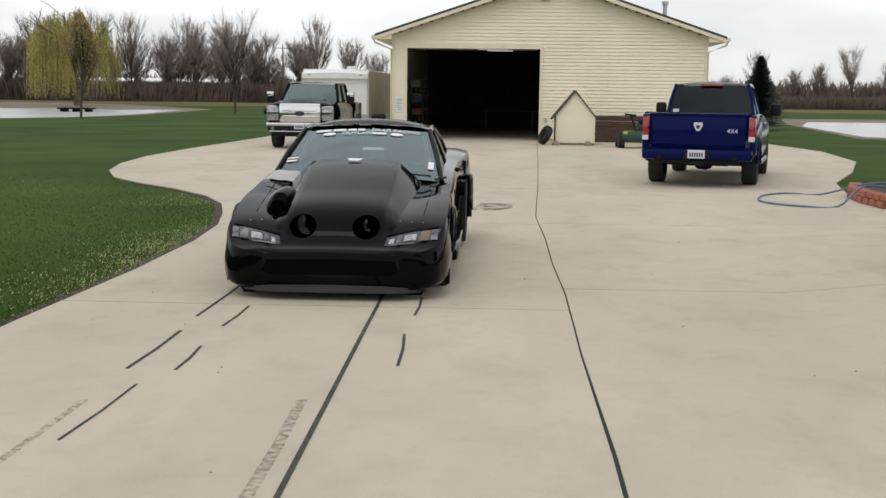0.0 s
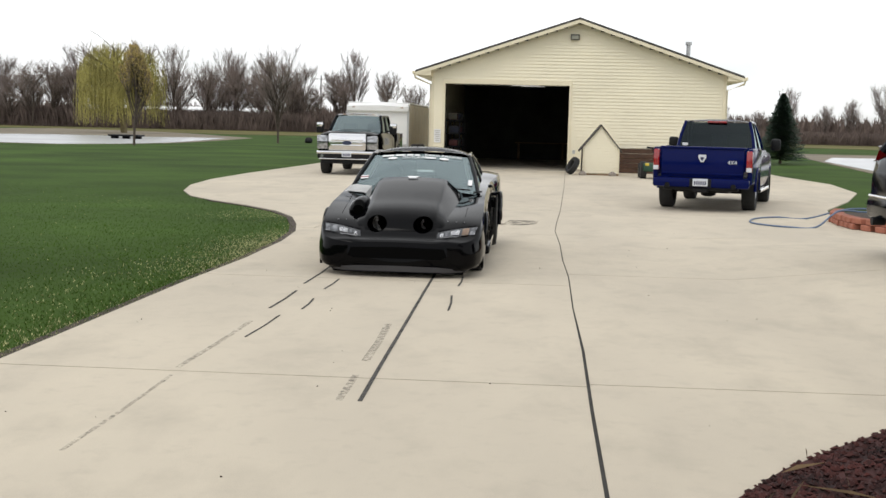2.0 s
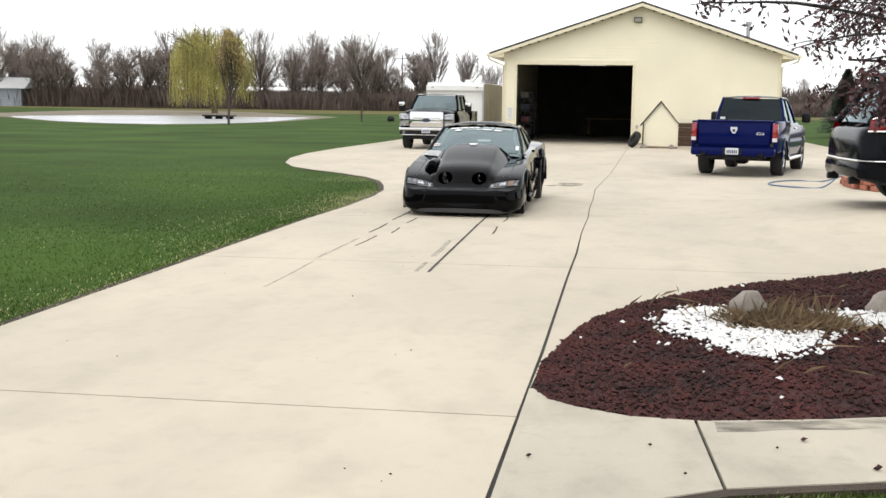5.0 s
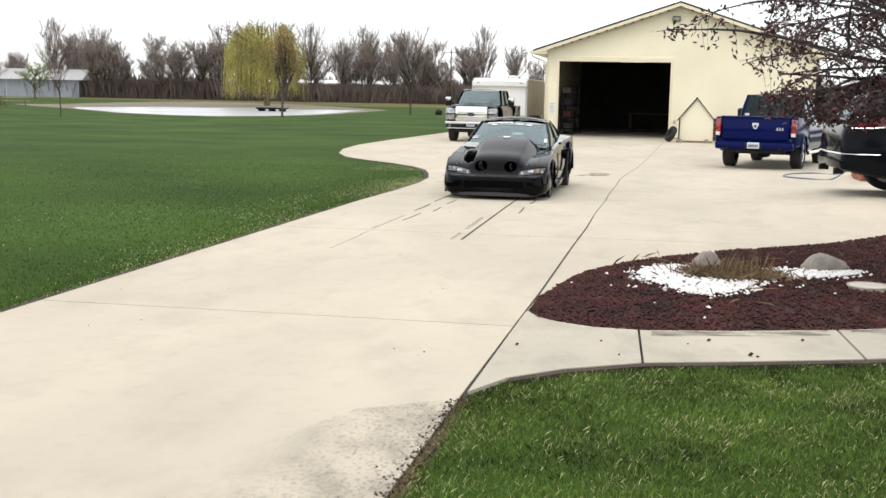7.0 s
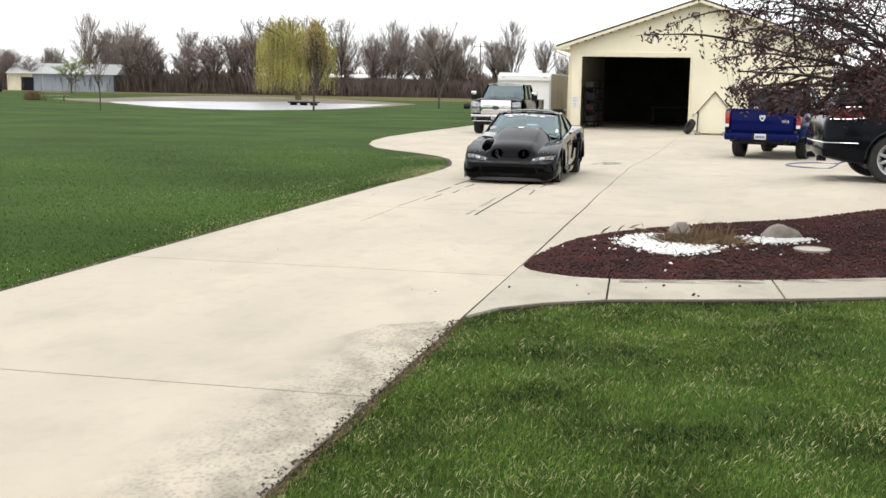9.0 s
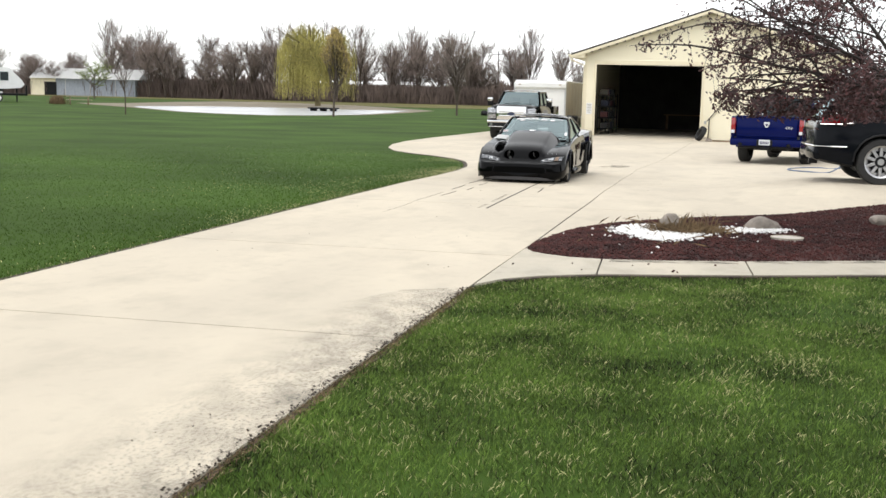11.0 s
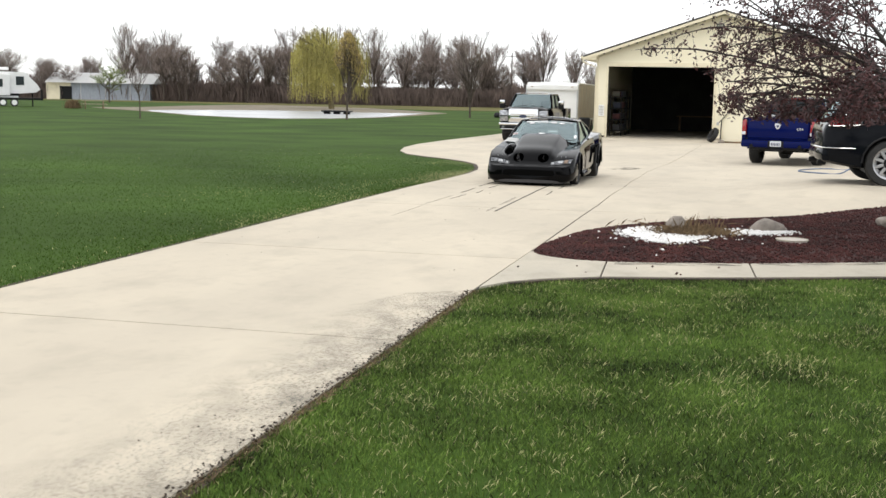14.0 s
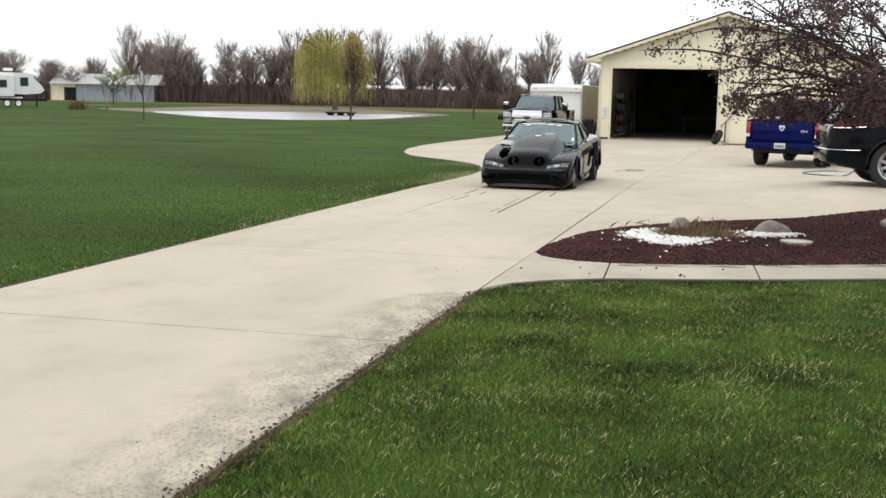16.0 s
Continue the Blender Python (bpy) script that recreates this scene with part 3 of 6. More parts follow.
def cabin(parent, base_f, top_f, top_r, base_r, sides, paint, front_glass, side_glass, pillar=0.035, crown=0.05, bulge=0.09, rear_glass=None):
    """Windscreen, back and side glass, pillars and roof. Corners are (half width, y, z); sides: fractions along the flank where posts stand."""
    P = lambda c, s: (s * c[0], c[1], c[2])
    ws = patch(P(base_f, -1), P(base_f, 1), P(top_f, 1), P(top_f, -1), bulge, 8, 0)
    part("windscreen", ws, front_glass, parent, smooth=True).visible_shadow = False
    rg = patch(P(base_r, 1), P(base_r, -1), P(top_r, -1), P(top_r, 1), bulge * 0.5, 8, 0)
    part("rear_window", rg, rear_glass or side_glass, parent, smooth=True)
    lerp = lambda a, b, f: Vector(a) + (Vector(b) - Vector(a)) * f
    for s in (-1, 1):
        for c0, c1 in ((base_f, top_f), (base_r, top_r)):
            a, b = Vector(P(c0, s)), Vector(P(c1, s))
            part("pillar", tube([a, (a + b) / 2 + Vector((s * 0.012, 0, 0.01)), b], pillar, 8), paint, parent, smooth=True)
        cuts = [0.0] + list(sides) + [1.0]
        for f in sides:
            a, b = lerp(P(base_f, s), P(base_r, s), f), lerp(P(top_f, s), P(top_r, s), f)
            part("pillar", tube([a, b], pillar * 1.1, 6), M_BLACK, parent)
        for f, g in zip(cuts, cuts[1:]):
            q = [lerp(P(base_f, s), P(base_r, s), f), lerp(P(base_f, s), P(base_r, s), g), lerp(P(top_f, s), P(top_r, s), g), lerp(P(top_f, s), P(top_r, s), f)]
            if s < 0:
                q = [q[1], q[0], q[3], q[2]]
            part("side_window", patch(*q, 0.02, 4, 0), side_glass, parent, smooth=True)
        part("roof_rail", tube([P(top_f, s), lerp(P(top_f, s), P(top_r, s), 0.5) + Vector((s * 0.01, 0, 0.02)), P(top_r, s)], pillar * 1.1, 8), paint, parent, smooth=True)
    def bow(base, top, depth):
        a, b, d = Vector(P(base, -1)), Vector(P(base, 1)), Vector(P(top, -1))
        n = (b - a).cross(d - a).normalized()
        return n * (depth * 0.6 if n.z > 0 else -depth * 0.6)
    nf, nr = bow(base_f, top_f, bulge), bow(base_r, top_r, bulge * 0.5)
    rf, grid = bmesh.new(), []
    for i in range(15):
        u = i / 14
        hump = 1 - (2 * u - 1) ** 2
        f = Vector(P(top_f, -1)).lerp(Vector(P(top_f, 1)), u) + nf * hump
        r = Vector(P(top_r, -1)).lerp(Vector(P(top_r, 1)), u) + nr * hump
        grid.append([rf.verts.new(f.lerp(r, j / 12) + Vector((0, 0, 0.012 + pillar * 0.5 * min(1, 4 * hump) + crown * (1 - abs(2 * u - 1) ** 3) * (4 * (j / 12) * (1 - j / 12)) ** 0.7))) for j in range(13)])
    for i in range(14):
        for j in range(12):
            rf.faces.new((grid[i][j], grid[i + 1][j], grid[i + 1][j + 1], grid[i][j + 1]))
    bmesh.ops.solidify(rf, geom=rf.faces[:], thickness=0.02)
    bmesh.ops.recalc_face_normals(rf, faces=rf.faces[:])
    part("roof", rf, paint, parent, smooth=True)


def plate_bars(parent, x, y, z, face, n=6, w=0.30, h=0.15):
    pl = part("number_plate", box(x, y, z, w, 0.012, h, 0.003), M_PLATE, parent)
    for k in range(n):
        part("plate_mark", box(x + (k - (n - 1) / 2) * w * 0.14, y + face * 0.008, z - 0.01, w * 0.085, 0.006, h * 0.5), M_INK, pl)


def letters(parent, text, m, size, material, name="lettering"):
    cu = bpy.data.curves.new("text", "FONT")
    cu.body, cu.size, cu.align_x, cu.align_y, cu.extrude = text, size, "CENTER", "CENTER", 0.001
    tmp = new("text", cu)
    bpy.context.view_layer.update()
    me = bpy.data.meshes.new_from_object(tmp.evaluated_get(bpy.context.evaluated_depsgraph_get()))
    bpy.data.objects.remove(tmp)
    me.materials.clear()
    me.materials.append(material)
    ob = new(name, me)
    me.transform(SHAPE[0] @ m)
    ob.parent = parent
    return ob


def seat(parent, x, y, z):
    bm = box(x, y, z, 0.5, 0.5, 0.16, 0.05)
    box(x, y + 0.28, z + 0.33, 0.48, 0.14, 0.6, 0.06, bm)
    part("seat", bm, M_SEAT, parent, smooth=True)


M_HEADBOWL = mat("smoked lamp bowl", (0.12, 0.125, 0.135), 0.1, vary=0.25, scale=14, coat=1.0)
M_VOID = mat("flat black", (0.002, 0.002, 0.002), 0.9, spec=0.05)
MX, MY, YAW = -0.742, 6.88, 1.0


def spline_rows(rows, n):
    """Rows of numbers, the first rising: n smooth rows between each two (Catmull-Rom over uneven steps)."""
    out = []
    for i in range(len(rows) - 1):
        p1, p2 = rows[i], rows[i + 1]
        p0, p3 = rows[max(i - 1, 0)], rows[min(i + 2, len(rows) - 1)]
        h = p2[0] - p1[0]
        for k in range(n):
            t = k / n
            row = [p1[0] + h * t]
            for a, b, c, d in zip(p0[1:], p1[1:], p2[1:], p3[1:]):
                m1 = (c - a) / max(1e-6, p2[0] - p0[0]) * h
                m2 = (d - b) / max(1e-6, p3[0] - p1[0]) * h
                row.append((2 * t ** 3 - 3 * t * t + 1) * b + (t ** 3 - 2 * t * t + t) * m1 + (3 * t * t - 2 * t ** 3) * c + (t ** 3 - t * t) * m2)
            out.append(row)
    return out + [list(rows[-1])]


def coupe_section(w, zb, zm, zs, xf, zf, xh, zh, zc):
    return [(0, zb), (w * 0.6, zb), (w * 0.88, zb + 0.008), (w * 0.965, zb + 0.035), (w * 0.995, (zb + zm) / 2), (w, zm), (w * 0.996, (zm + zs) / 2), (w * 0.98, zs),
            ((w * 0.975 + xf) / 2 + 0.008, zs + 0.6 * (zf - zs)), (xf, zf), ((xf + xh) / 2, (zf + zh) / 2 + 0.006), (xh, zh), (xh * 0.5, zh + 0.75 * (zc - zh)), (0, zc)]


def build_racer():
    c = thing("drag_car", "glossy black drag-racing coupe with huge hood scoop and white windscreen lettering", "car", pose(MX, MY, gz(0, 8.5), 0, 0, YAW))
    st = [(0.0, .48, .12, .20, .27, .45, .335, .32, .345, .35), (0.03, .62, .09, .20, .30, .585, .355, .35, .362, .366), (0.09, .71, .08, .21, .32, .67, .372, .37, .382, .388),
          (0.17, .755, .08, .22, .335, .72, .395, .385, .435, .445), (0.26, .785, .09, .23, .365, .75, .440, .40, .490, .50), (0.38, .80, .10, .26, .43, .765, .512, .44, .535, .545),
          (0.60, .812, .12, .30, .48, .775, .578, .50, .582, .588), (0.92, .822, .14, .34, .54, .775, .648, .54, .632, .636), (1.25, .815, .15, .38, .58, .765, .690, .56, .675, .682),
          (1.58, .808, .15, .42, .63, .76, .730, .60, .722, .735), (2.2, .81, .15, .44, .67, .765, .775, .62, .785, .79), (3.0, .82, .15, .45, .70, .775, .81, .64, .82, .825),
          (3.5, .875, .15, .46, .73, .83, .845, .66, .855, .86), (4.05, .875, .17, .48, .75, .83, .86, .66, .88, .885), (4.4, .81, .21, .48, .74, .76, .84, .62, .865, .872), (4.58, .72, .27, .48, .67, .67, .75, .55, .775, .78)]
    st = [(r[0], r[1] * 1.005, *r[2:5], r[5] * 1.005, *r[6:]) for r in st]
    shell = loft([(r[0], coupe_section(*r[1:])) for r in spline_rows(st, 4)])
    skin = BVHTree.FromBMesh(shell)

    def on(x, y, up=0.0):
        """The point of the skin over x, y."""
        hit = skin.ray_cast(Vector((x, y, 2.0)), Vector((0, 0, -1)))[0]
        return hit + Vector((0, 0, up))
    body = part("body", shell, M_PAINT_K, c, smooth=True)
    hump = lambda wb, zl, wt, zt: [(0, zl - 0.10), (wb, zl - 0.10), (wb, zl), (wb - 0.45 * (wb - wt), zl + 0.42 * (zt - zl)), (wt + 0.016, zt - 0.030), (wt - 0.004, zt - 0.008), (wt - 0.05, zt), (wt * 0.5, zt + 0.010), (0, zt + 0.014)]
    rows = [(0.165, .44, .40, .33, .432), (0.20, .445, .43, .335, .475), (0.30, .455, .49, .338, .572), (0.44, .46, .53, .342, .640), (0.7, .49, .580, .345, .706), (1.0, .51, .626, .352, .786), (1.3, .54, .664, .356, .856), (1.50, .56, .695, .356, .890)]
    scoop_bm = loft([(r[0], hump(*r[1:])) for r in spline_rows(rows, 4)])
    scoop = part("hood_scoop", scoop_bm, M_PAINT_K, c, "raised black cowl scoop", smooth=True)
    mouth = lambda s, d: (s * 0.222, 0.13 + d, 0.505 - 0.03 * d)
    arches = [cyl((s * 0.56, y, 0.29), (s * 1.2, y, 0.29), r, seg=40) for s in (-1, 1) for y, r in ((0.86, 0.295), (3.40, 0.355))]

    def oval(a, b, r):
        """A round bore, a fifth wider than high."""
        bm = cyl(a, b, r, seg=32)
        for v in bm.verts:
            v.co.x = a[0] + (v.co.x - a[0]) * 1.2
        return bm
    bores = lambda: [oval(mouth(s, 0.0), mouth(s, 0.62), 0.080) for s in (-1, 1)]
    carve(body, arches + bores())
    carve(scoop, bores())
    # the scoop is closed: a black sheet stands in for its shaded opening
    part("scoop_back", wall_prism([(-0.36, 0.72), (0.36, 0.72), (0.335, 0.88), (-0.335, 0.88)], 1.497, 1.506), M_VOID, c, "black sheet for the shade in the cowl scoop's open back")
    for s in (-1, 1):
        part("intake_duct", tube([mouth(s, d) for d in (0.24, 0.34, 0.45, 0.6)], 0.079, 28, taper=0.9, closed_ends=False), M_VOID, c, "black intake duct", smooth=True)
        part("intake_end", cyl(mouth(s, 0.50), mouth(s, 0.52), 0.078, seg=28), M_VOID, c)
        for k in range(4 if s < 0 else 2):
            arc = [(mouth(s, 0.26)[0] + (0.022 + 0.013 * k) * math.cos(a), mouth(s, 0.26)[1], mouth(s, 0.26)[2] + (0.03 + 0.013 * k) * math.sin(a)) for a in [q * math.pi / 8 + 1.9 for q in range(9)]]
            part("compressor_blade", tube(arc, 0.0022, 5), M_METAL, c)
        # headlamp: clear lens over a dark bowl with bright reflectors, amber at the corner
        pts = [(s * 0.355, 0.085, 0.372), (s * 0.735, 0.215, 0.392), (s * 0.752, 0.335, 0.488), (s * 0.375, 0.150, 0.438)]
        if s < 0:
            pts = [pts[1], pts[0], pts[3], pts[2]]
        hl = part("headlight", patch(*pts, 0.030, 8, 0.02), M_HEADBOWL, c, "headlamp in a dark bowl", smooth=True)

        def cell(name, u0, u1, v0, v1, material, lift):
            a, b, cc, d = [Vector(p) for p in ([pts[1], pts[0], pts[3], pts[2]] if s < 0 else pts)]
            at = lambda u, v: (a * (1 - u) + b * u) * (1 - v) + (d * (1 - u) + cc * u) * v
            q = [at(u0, v0), at(u1, v0), at(u1, v1), at(u0, v1)]
            q = [p + Vector((0, -lift * 0.8, lift * 0.6)) for p in q]
            if s < 0:
                q = [q[1], q[0], q[3], q[2]]
            part(name, patch(*q, 0.008, 4, 0.006), material, hl, smooth=True)
        cell("reflector", 0.08, 0.17, 0.18, 0.60, M_CHROME, 0.026)
        cell("reflector", 0.21, 0.30, 0.22, 0.78, M_LENS, 0.030)
        cell("reflector", 0.34, 0.56, 0.25, 0.72, M_CHROME, 0.034)
        cell("reflector", 0.10, 0.56, 0.06, 0.15, M_ALLOY, 0.024)
        cell("corner_lamp", 0.62, 0.79, 0.18, 0.84, M_AMBER if s > 0 else M_LENS, 0.032)
        cell("corner_lamp", 0.82, 0.95, 0.20, 0.84, M_LENS, 0.024)
        part("lamp_brow", tube([on(s * 0.38, 0.19, 0.0), on(s * 0.55, 0.255, 0.004), on(s * 0.72, 0.335, 0.004)], 0.009, 6), M_PAINT_K, c, smooth=True)
        seam = [on(s * x, y, -0.002) for x, y in ((0.60, 0.36), (0.61, 0.55), (0.615, 0.8), (0.625, 1.1), (0.64, 1.4), (0.66, 1.58))]
        part("fender_seam", tube(seam, 0.0045, 5), M_VOID, c)
        if s > 0:
            part("door_mirror", box(0.80, 2.02, 0.80, 0.05, 0.07, 0.04, 0.018), M_PAINT_K, c, smooth=True)
        for y in (1.66, 2.92):
            part("door_gap", tube([(s * 0.812, y, 0.24), (s * 0.822, y, 0.46), (s * 0.80, y, 0.66)], 0.005, 5), M_VOID, c)
        part("door_handle", box(s * 0.818, 2.72, 0.60, 0.016, 0.14, 0.03, 0.006), M_VOID, c)
        part("side_scoop", box(s * 0.832, 3.02, 0.56, 0.03, 0.20, 0.12, 0.014), M_VOID, c)
        part("rocker", box(s * 0.80, 2.15, 0.17, 0.07, 1.75, 0.10, 0.03), M_PAINT_K, c, smooth=True)
        part("rear_flare", tube([(s * 0.888, 3.40 - 0.362 * math.cos(a), 0.29 + 0.362 * math.sin(a)) for a in [k * math.pi / 12 for k in range(13)]], 0.024, 8), M_PAINT_K, c, smooth=True)
        part("front_flare", tube([(s * 0.812, 0.86 - 0.30 * math.cos(a), 0.29 + 0.30 * math.sin(a)) for a in [k * math.pi / 12 for k in range(13)]], 0.014, 8), M_PAINT_K, c, smooth=True)
        part("bumper_tab", box(s * 0.79, 0.44, 0.14, 0.03, 0.12, 0.12, 0.012), M_PAINT_K, c, smooth=True)
    # oval hood port, lower grille, splitter, rivets
    port = bmesh.new()
    bmesh.ops.create_uvsphere(port, u_segments=24, v_segments=14, radius=1)
    bmesh.ops.transform(port, matrix=Matrix.Translation(on(-0.47, 0.76, 0.03)) @ pose(0, 0, 0, 12, -24, -14) @ Matrix.Diagonal((0.088, 0.24, 0.075, 1)), verts=port.verts)
    part("exhaust_port", port, M_PAINT_K, c, "black oval hood bulge", smooth=True)
    part("exhaust_bore", cyl(on(-0.445, 0.50, 0.045), on(-0.45, 0.60, 0.075), 0.055, seg=20), M_VOID, c)
    # no hole is cut: the grille opening's shade is a proud black block
    gr = [(0, .195), (.42, .195), (.47, .225), (.44, .295), (0, .305)]
    part("grille_opening", loft([(-0.004, gr), (0.06, gr)]), M_VOID, c, "lower grille opening, its shade given by a flat black block")
    lip = loft([(-0.02, [(0, .075), (.36, .075), (.39, .125), (0, .130)]), (0.02, [(0, .070), (.50, .070), (.53, .110), (0, .115)]), (0.12, [(0, .070), (.64, .070), (.66, .09), (0, .09)])])
    part("front_splitter", lip, mat("grey splitter", (0.035, 0.035, 0.04), 0.35), c, "grey front splitter lip", smooth=True)
    under = loft([(0.10, [(0, .05), (.62, .05), (.64, .10), (0, .10)]), (0.75, [(0, .10), (.52, .10), (.54, .16), (0, .16)])])
    part("undertray", under, M_VOID, c)
    for x in (-0.62, -0.54, -0.46, -0.09, -0.03, 0.04, 0.10, 0.45, 0.53, 0.61):
        p = on(x, 0.36 if abs(x) > 0.3 else 0.20, 0.0)
        if abs(x) < 0.3:
            p.z = max(p.z, 0.475)
        part("rivet", cyl(p - Vector((0, 0, 0.004)), p + Vector((0, -0.003, 0.005)), 0.0045, seg=8), M_ALLOY, c)
    bf, tf = (0.69, 1.54, 0.728), (0.545, 2.34, 1.108)
    cabin(c, bf, tf, (0.53, 3.05, 1.12), (0.62, 3.85, 0.875), (0.62,), M_PAINT_K, M_GLASS, M_GLASS, 0.022, 0.045, 0.06)
    part("dashboard", box(0, 1.95, 0.80, 1.2, 0.32, 0.10, 0.04), M_BLACK, c)
    part("steering_wheel", tube([(-0.34 + 0.15 * math.cos(a), 2.15, 0.90 + 0.13 * math.sin(a)) for a in [k * math.pi / 10 for k in range(21)]], 0.014, 7), M_BLACK, c, smooth=True)
    for x in (-0.34, 0.34):
        seat(c, x, 2.55, 0.42)
    for s in (-1, 1):
        part("roll_cage", tube([(s * 0.58, 1.92, 0.78), (s * 0.50, 2.36, 1.05), (s * 0.50, 2.95, 1.07), (s * 0.53, 3.3, 0.9)], 0.02, 8), M_METAL, c, smooth=True)
    part("roll_cage", tube([(-0.50, 2.9, 1.07), (0.50, 2.9, 1.07)], 0.02, 8), M_METAL, c)
    part("wiper", tube([(0.60, 1.52, 0.775), (0.42, 1.50, 0.79), (0.24, 1.53, 0.805)], 0.007, 5), M_BLACK, c)
    part("wiper", tube([(0.64, 1.50, 0.75), (0.72, 1.60, 0.76)], 0.010, 5), M_BLACK, c)
    # banner lettering at the top of the windscreen
    a, b, d = Vector((-bf[0], *bf[1:])), Vector(bf), Vector((-tf[0], *tf[1:]))
    nrm = (b - a).cross(d - a).normalized()
    tilt = math.degrees(math.atan2(tf[2] - bf[2], tf[1] - bf[1]))

    def ws(x, v, lift=0.008):
        """A pose on the glass, x from its middle and v of the way down from its top edge."""
        w = tf[0] + (bf[0] - tf[0]) * v
        u = 1 - (x / w) ** 2
        f = 1 - v
        p = Vector((x, tf[1] + (bf[1] - tf[1]) * v, tf[2] + (bf[2] - tf[2]) * v)) + nrm * (0.06 * u * (0.6 + 0.4 * (1 - (2 * f - 1) ** 2)) + lift)
        return Matrix.Translation(p) @ pose(0, 0, 0, tilt, 0, 0) @ pose(0, 0, 0, 0, -math.degrees(2 * x / w ** 2 * 0.045) * -1, 0)
    for word, x in (("DRAG", 0.13), ("RACING", 0.35)):
        letters(c, word, ws(x, 0.10), 0.062, M_DECAL)
    for x, w in ((-0.37, 0.13), (-0.23, 0.11), (-0.12, 0.07), (-0.04, 0.06)):
        part("banner_bar", box(0, 0, 0, w, 0.034, 0.003, m=ws(x, 0.10)), M_DECAL, c, "white unreadable banner mark")
    letters(c, "OUTLAW", ws(-0.07, 0.18), 0.062, M_DECAL)
    part("banner_bar", box(0, 0, 0, 0.12, 0.034, 0.003, m=ws(0.12, 0.18)), M_DECAL, c, "white unreadable banner mark")
    for x in (-0.31, 0.27):
        disc = cyl((0, 0, -0.002), (0, 0, 0.002), 0.055, seg=24)
        bmesh.ops.scale(disc, vec=(1.0, 0.45, 1), verts=disc.verts)
        bmesh.ops.transform(disc, matrix=ws(x, 0.185), verts=disc.verts)
        part("oval_decal", disc, M_DECAL, c)
    part("window_sticker", box(0, 0, 0, 0.09, 0.07, 0.003, m=ws(-0.57, 0.66)), M_DECAL, c)
    part("sticker_stripe", box(0, 0, 0, 0.09, 0.02, 0.003, m=ws(-0.57, 0.66, 0.012)), M_RED, c)
    part("window_sticker", box(0, 0, 0, 0.045, 0.12, 0.003, m=ws(0.59, 0.74)), M_DECAL, c)
    tag = wall_prism([(-0.062, 0.02), (0.062, 0.02), (0.03, -0.04), (-0.04, -0.04)], 0, 0.004)
    bmesh.ops.transform(tag, matrix=pose(0, 1.42, 0.909, -77, 0, 0), verts=tag.verts)
    part("hood_tag", tag, M_DECAL, c, "small white hood decal")
    cloth = patch((-0.73, 1.40, 0.735), (-0.46, 1.36, 0.715), (-0.44, 1.52, 0.79), (-0.66, 1.56, 0.80), 0.02, 8, 0.012)
    for v in cloth.verts:
        v.co.z += 0.012 * noise.noise(v.co * 14)
    part("cowl_cloth", cloth, M_WHITE, c, "white cloth at the windscreen's foot", smooth=True)
    rims = [wheel(c, s * 0.71, 0.86, 0.28, 0.15, 0.20, 8, M_BLACK) for s in (-1, 1)]
    rims += [wheel(c, s * 0.69, 3.40, 0.335, 0.34, 0.20, 8, M_ALLOY) for s in (-1, 1)]
    return c, rims


def pickup_bed(c, paint, y0, y1, w, z0, z1):
    for s in (-1, 1):
        side = part("bed_side", box(s * (w - 0.05), (y0 + y1) / 2, (z0 + z1) / 2, 0.10, y1 - y0, z1 - z0, 0.03), paint, c, smooth=True)
        carve(side, [cyl((s * 0.5, y1 - 1.24, 0.42), (s * 1.3, y1 - 1.24, 0.42), 0.47, seg=36)])
        part("wheel_flare", tube([(s * (w + 0.005), y1 - 1.24 - 0.47 * math.cos(a), 0.42 + 0.47 * math.sin(a)) for a in [k * math.pi / 10 for k in range(11)]], 0.03, 7), paint, c, smooth=True)
    part("bed_floor", box(0, (y0 + y1) / 2, z0 + 0.12, 2 * w - 0.2, y1 - y0, 0.08), M_BLACK, c)
    part("bed_front", box(0, y0 + 0.03, (z0 + z1) / 2 + 0.1, 2 * w - 0.2, 0.05, z1 - z0 - 0.2), paint, c)


